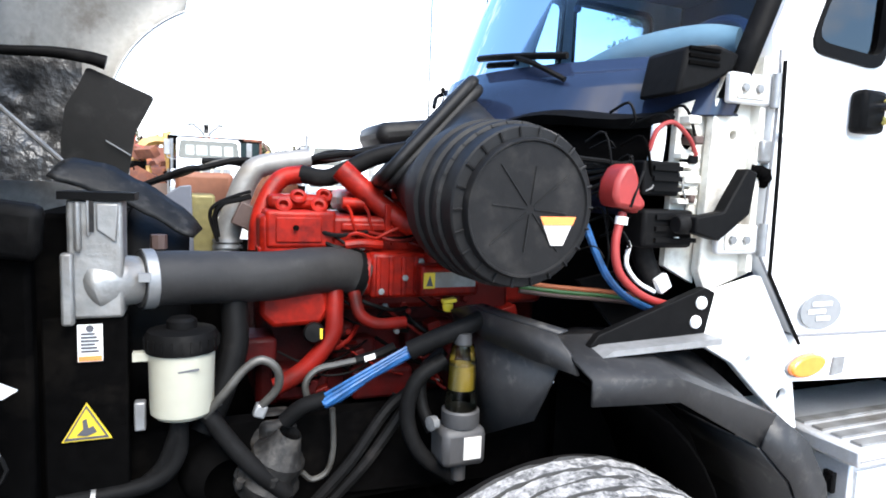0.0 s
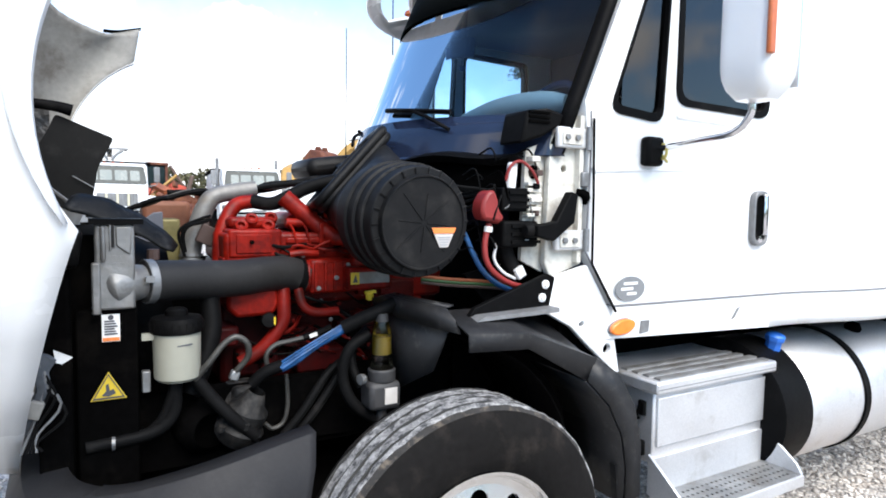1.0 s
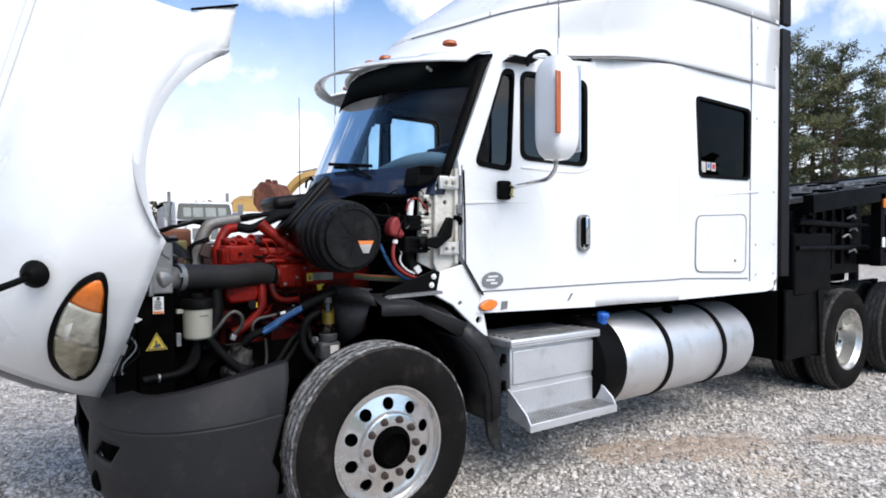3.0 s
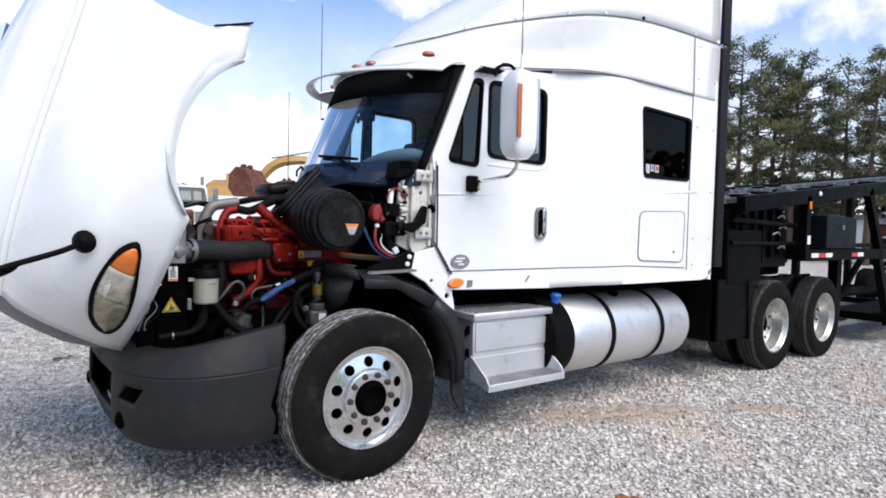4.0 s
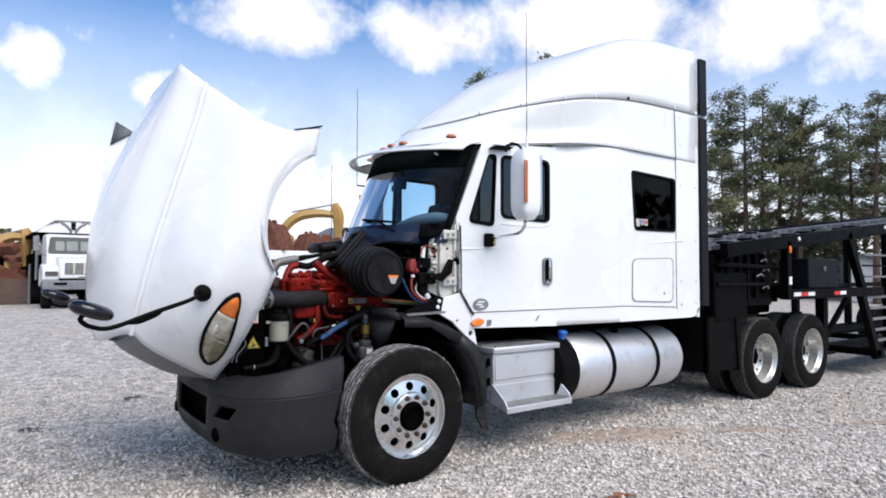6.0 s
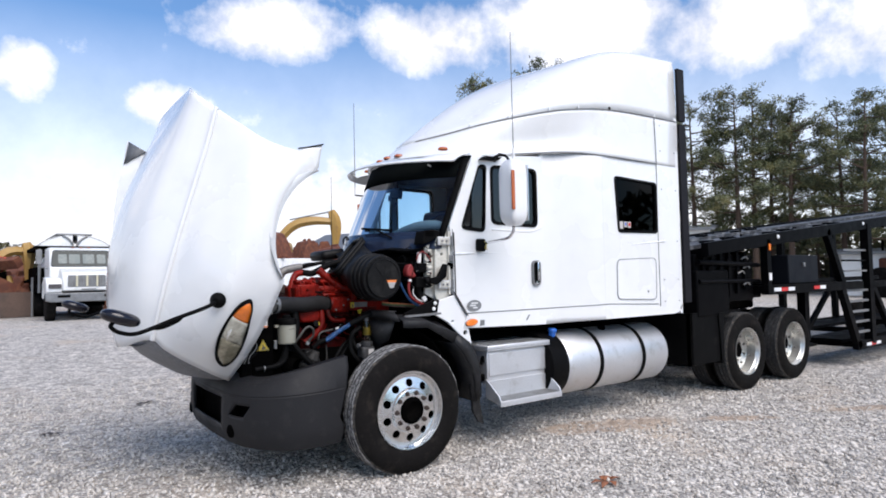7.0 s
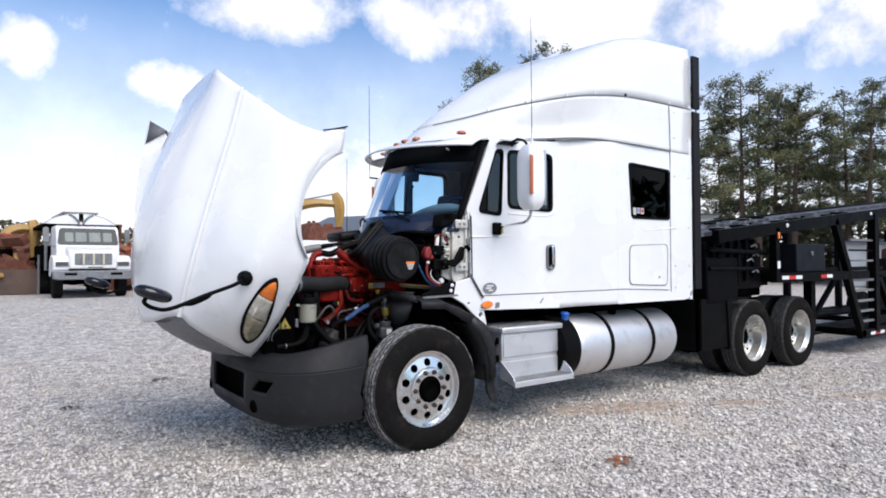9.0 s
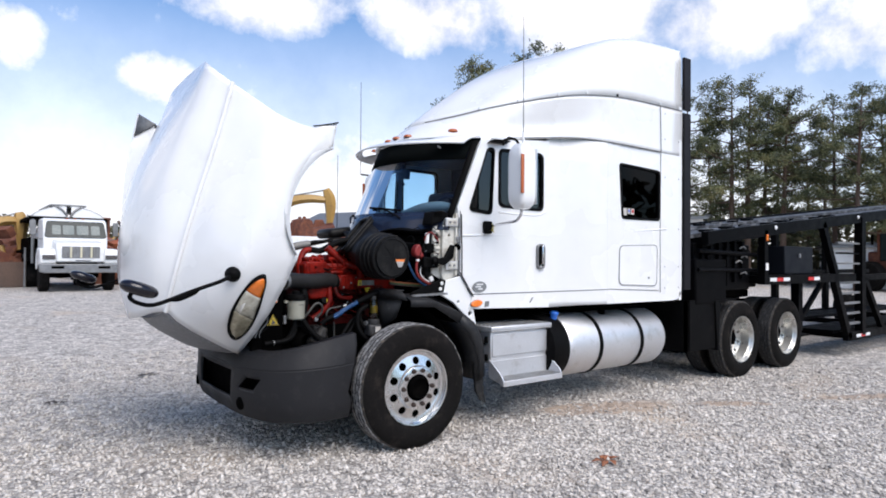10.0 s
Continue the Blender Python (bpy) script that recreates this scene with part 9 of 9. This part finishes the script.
def pine(seed, h, bare, spread):
    rng = random.Random(seed)
    t = thing("pine_tree", (0, 0, 0), "tall pine with a ragged dark green crown", "tree", "pine trees")
    lean = (rng.uniform(-0.3, 0.3), rng.uniform(-0.3, 0.3))
    axis = [(lean[0] * f * f, lean[1] * f * f, h * f) for f in (0, 0.25, 0.5, 0.75, 1.0)]
    part("trunk", Geo().tube(axis, lambda u: 0.20 * (1 - u) + 0.02, 8, 3), M_bark, t)
    limbs, verts, faces = Geo(), [], []

    def tuft(c, size):
        for _ in range(14):
            d = Vector((rng.gauss(0, 1), rng.gauss(0, 1), rng.gauss(0.35, 0.7))).normalized() * size * rng.uniform(0.45, 0.85)
            s = d.cross(Vector((rng.gauss(0, 1), rng.gauss(0, 1), rng.gauss(0, 1)))).normalized() * size * 0.10
            o = len(verts)
            base = c + Vector((rng.gauss(0, 0.42), rng.gauss(0, 0.42), rng.gauss(0, 0.28))) * size
            verts.extend([base - s * 0.5, base + d * 0.55 + s, base + d, base + d * 0.5 - s])
            faces.append((o, o + 1, o + 2, o + 3))

    n = 31
    for k in range(n):
        f = bare + (1 - bare) * (k / (n - 1)) ** 0.9
        shape = math.sin(math.pi * min(1, 0.22 + 0.78 * (f - bare) / (1 - bare))) ** 0.7
        length = spread * (0.26 + 0.80 * shape) * rng.uniform(0.4, 1.25)
        a = rng.uniform(0, 2 * math.pi)
        rise = rng.uniform(-0.15, 0.35) + 0.35 * (f - bare)
        p0 = Vector((lean[0] * f * f, lean[1] * f * f, h * f * 0.985))
        d = Vector((math.cos(a), math.sin(a), rise)).normalized()
        p1 = p0 + d * length
        mid = (p0 + p1) / 2 + Vector((0, 0, -0.06 * length))
        limbs.tube([p0, mid, p1], lambda u: 0.045 * (1 - u) + 0.010, 5, 2)
        for j in range(1 + int(length * 1.5)):
            hub = p0.lerp(p1, rng.uniform(0.55, 1.02)) + Vector((rng.gauss(0, 0.16), rng.gauss(0, 0.16), rng.gauss(0.08, 0.10))) * (0.5 + 0.3 * length)
            fat = rng.uniform(0.30, 0.55)
            for q in range(9):
                tuft(hub + Vector((rng.gauss(0, 0.55), rng.gauss(0, 0.55), rng.gauss(0.05, 0.34))) * fat, rng.uniform(0.22, 0.36))
    lo = part("branchwork", limbs, M_bark, t)
    tagged(lo, kind="stuff")
    crown = Geo()
    crown.v, crown.f, crown.m = [tuple(v) for v in verts], faces, [0] * len(faces)
    c = part("crown", crown, M_needle, t, flip=False)
    tagged(c, kind="stuff")
    return t


def plant_pines():
    kinds = [pine(3, 12.4, 0.28, 2.4), pine(8, 11.6, 0.34, 2.1), pine(15, 13.0, 0.26, 2.6)]
    spots = []
    # azimuth from the camera's last place, distance, height over 12 m
    for az, dist, k, s in ((58.8, 40, 0, 0.93), (60.6, 47, 1, 0.86), (62.2, 39, 2, 0.90), (63.4, 40, 0, 0.95), (64.6, 42, 1, 0.95), (66.0, 40, 1, 0.94), (67.8, 44, 2, 0.62), (69.6, 42, 0, 0.86), (71.0, 38, 2, 0.81), (72.9, 41, 1, 0.90), (74.6, 39, 0, 0.9), (76.5, 41, 2, 0.85), (57.0, 46, 2, 0.95),
                           (39.3, 39, 0, 1.10), (41.0, 40, 2, 1.05), (43.4, 42, 1, 1.27), (47.2, 44, 0, 1.30), (50.5, 45, 2, 1.1), (54.0, 46, 1, 1.1), (65.5, 55, 2, 0.9), (69.0, 54, 1, 0.9), (73.8, 52, 0, 0.95)):
        a = radians(az)
        spots.append((-2.88 + dist * math.sin(a), -4.16 + dist * math.cos(a), k, s))
    done = set()
    for i, (x, y, k, s) in enumerate(spots):
        m = pose(x, y, gz(x, y), 0, 0, 37 * i) @ Matrix.Scale(s, 4)
        if k not in done:
            kinds[k].matrix_basis = m
            done.add(k)
        else:
            ob = copy_thing(kinds[k], pose(x, y, gz(x, y), 0, 0, 37 * i))
            ob.matrix_basis = m


plant_pines()


def far_woods():
    """A low belt of woods and scrub round the yard, joined."""
    rng = random.Random(5)
    verts, faces = [], []

    def clump(x, y, z0, w, h, n, leaf=1.0):
        for _ in range(n):
            a, r = rng.uniform(0, 6.283), w * math.sqrt(rng.random())
            f = rng.random()
            c = Vector((x + r * math.cos(a) * (1 - 0.5 * f), y + r * math.sin(a) * (1 - 0.5 * f), z0 + h * f))
            d = Vector((rng.gauss(0, 1), rng.gauss(0, 1), rng.gauss(0.2, 0.7))).normalized() * w * 0.30 * leaf
            s = d.cross(Vector((rng.gauss(0, 1), rng.gauss(0, 1), rng.gauss(0, 1)))).normalized() * w * 0.14 * leaf
            o = len(verts)
            verts.extend([c - d - s, c - d * 0.2 + s * 1.3, c + d + s * 0.4, c + d * 0.3 - s * 1.2])
            faces.append((o, o + 1, o + 2, o + 3))

    for k in range(56):
        az = radians(-26 + 66 * k / 55)
        dist = rng.uniform(78, 100)
        clump(-2.9 + dist * math.sin(az), -4.2 + dist * math.cos(az), 0.2, rng.uniform(2.0, 3.4), rng.uniform(4.2, 6.4), 420, 0.42)
    for k in range(60):
        az = radians(53 + 30 * k / 59)
        dist = rng.uniform(42, 58)
        clump(-2.9 + dist * math.sin(az), -4.2 + dist * math.cos(az), 0.2, rng.uniform(1.3, 2.2), rng.uniform(2.6, 5.4), 150, 0.5)
    for k in range(70):
        az = radians(88 + 244 * k / 69)
        dist = rng.uniform(60, 80)
        clump(-2.9 + dist * math.sin(az), -4.2 + dist * math.cos(az), 0.0, rng.uniform(2.2, 3.8), rng.uniform(6.0, 11.0), 120)
    g = Geo()
    g.v, g.f, g.m = [tuple(v) for v in verts], faces, [0] * len(faces)
    ob = part("distant_woods", g, M_scrub, flip=False)
    tagged(ob, "dull olive brown woods and scrub round the yard", "woods", kind="stuff")


M_scrub = mat("olive_scrub", (0.065, 0.062, 0.026), 0.8, var=0.45, scale=0.5, fine=3, bump=0, dirt=(0.12, 0.09, 0.05), amount=0.4, dscale=0.3)
far_woods()


# ---- loose stones, leaf litter ----
def build_stones():
    rng = np.random.default_rng(11)
    n = 130000
    x = rng.uniform(-7.5, 7.5, n)
    y = rng.uniform(-3.6, 6.5, n)
    keep = np.hypot(x + 2.0, y + 3.4) < rng.uniform(1.0, 12.5, n)
    # few loose stones on the bare earth streaks
    for cx, cy, ca, sa, la, lb in ((2.45, 0.02, 0.94, -0.34, 0.85, 0.26), (3.75, -0.66, 0.80, -0.60, 0.5, 0.14), (5.6, -1.5, 0.9, -0.44, 0.9, 0.14)):
        u, v = ((x - cx) * ca + (y - cy) * sa) / la, ((y - cy) * ca - (x - cx) * sa) / lb
        keep &= (u * u + v * v > 1.0) | (rng.uniform(0, 1, n) < 0.25)
    x, y = x[keep], y[keep]
    n = len(x)
    size = rng.lognormal(math.log(0.0145), 0.38, n).clip(0.007, 0.034)
    base = np.array([(1, 0, 0), (0, 1, 0), (-1, 0, 0), (0, -1, 0), (0, 0, 0.8), (0, 0, -0.5)], float)
    tris = np.array([(0, 1, 4), (1, 2, 4), (2, 3, 4), (3, 0, 4), (1, 0, 5), (2, 1, 5), (3, 2, 5), (0, 3, 5)])
    v = base[None] * rng.uniform(0.55, 1.35, (n, 6, 3)) + rng.normal(0, 0.13, (n, 6, 3))
    a = rng.uniform(0, 2 * math.pi, n)
    ca, sa = np.cos(a)[:, None], np.sin(a)[:, None]
    vx, vy = v[..., 0] * ca - v[..., 1] * sa, v[..., 0] * sa + v[..., 1] * ca
    pts = np.stack([vx * size[:, None] + x[:, None], vy * size[:, None] + y[:, None], v[..., 2] * size[:, None] + 0.003 + 0.36 * (lambda t: t * t * (3 - 2 * t))(np.clip((y - 3.0) / 15.0, 0, 1))[:, None]], -1).reshape(-1, 3)
    faces = (tris[None] + (np.arange(n) * 6)[:, None, None]).reshape(-1, 3)
    me = bpy.data.meshes.new("gravel_stones")
    me.from_pydata(pts.tolist(), [], faces.tolist())
    me.materials.append(stone_mat())
    me.shade_smooth()
    me.update()
    ob = new("gravel_stones", me)
    tagged(ob, "loose crushed grey gravel stones on the yard", "gravel", kind="stuff")


build_stones()


def leaf_litter(x, y, s, turn, m, label):
    rng = random.Random(int(x * 100))
    g = Geo()
    for k in range(7):
        a = turn + rng.uniform(-0.7, 0.7) + (math.pi if k % 3 == 0 else 0)
        L, w = s * rng.uniform(0.5, 1.0), s * rng.uniform(0.10, 0.2)
        d, q = Vector((math.cos(a), math.sin(a), 0)), Vector((-math.sin(a), math.cos(a), 0))
        o = Vector((x + rng.uniform(-0.05, 0.05), y + rng.uniform(-0.03, 0.03), 0.018 + gz(0, y)))
        g.grid([[o, o + q * 0.005], [o + d * L * 0.5 - q * w + Vector((0, 0, 0.02)), o + d * L * 0.5 + q * w + Vector((0, 0, 0.012))], [o + d * L, o + d * L + q * 0.004]])
    ob = part("fallen_leaf", g, m, solid=0.002)
    tagged(ob, label, "leaf", "leaf litter")


M_leaf = mat("dead_leaf", (0.23, 0.08, 0.032), 0.7, var=0.3, bump=0.05)
M_twig = mat("dark_twig", (0.06, 0.05, 0.045), 0.8, bump=0)
leaf_litter(1.03, -1.10, 0.17, 0.3, M_leaf, "crumpled orange brown dead leaf on gravel")
leaf_litter(-1.16, 4.53, 0.13, 0.1, M_twig, "dark dry twig lying on gravel")
leaf_litter(-2.25, 3.45, 0.13, 2.4, M_twig, "dark dry twig lying on gravel")
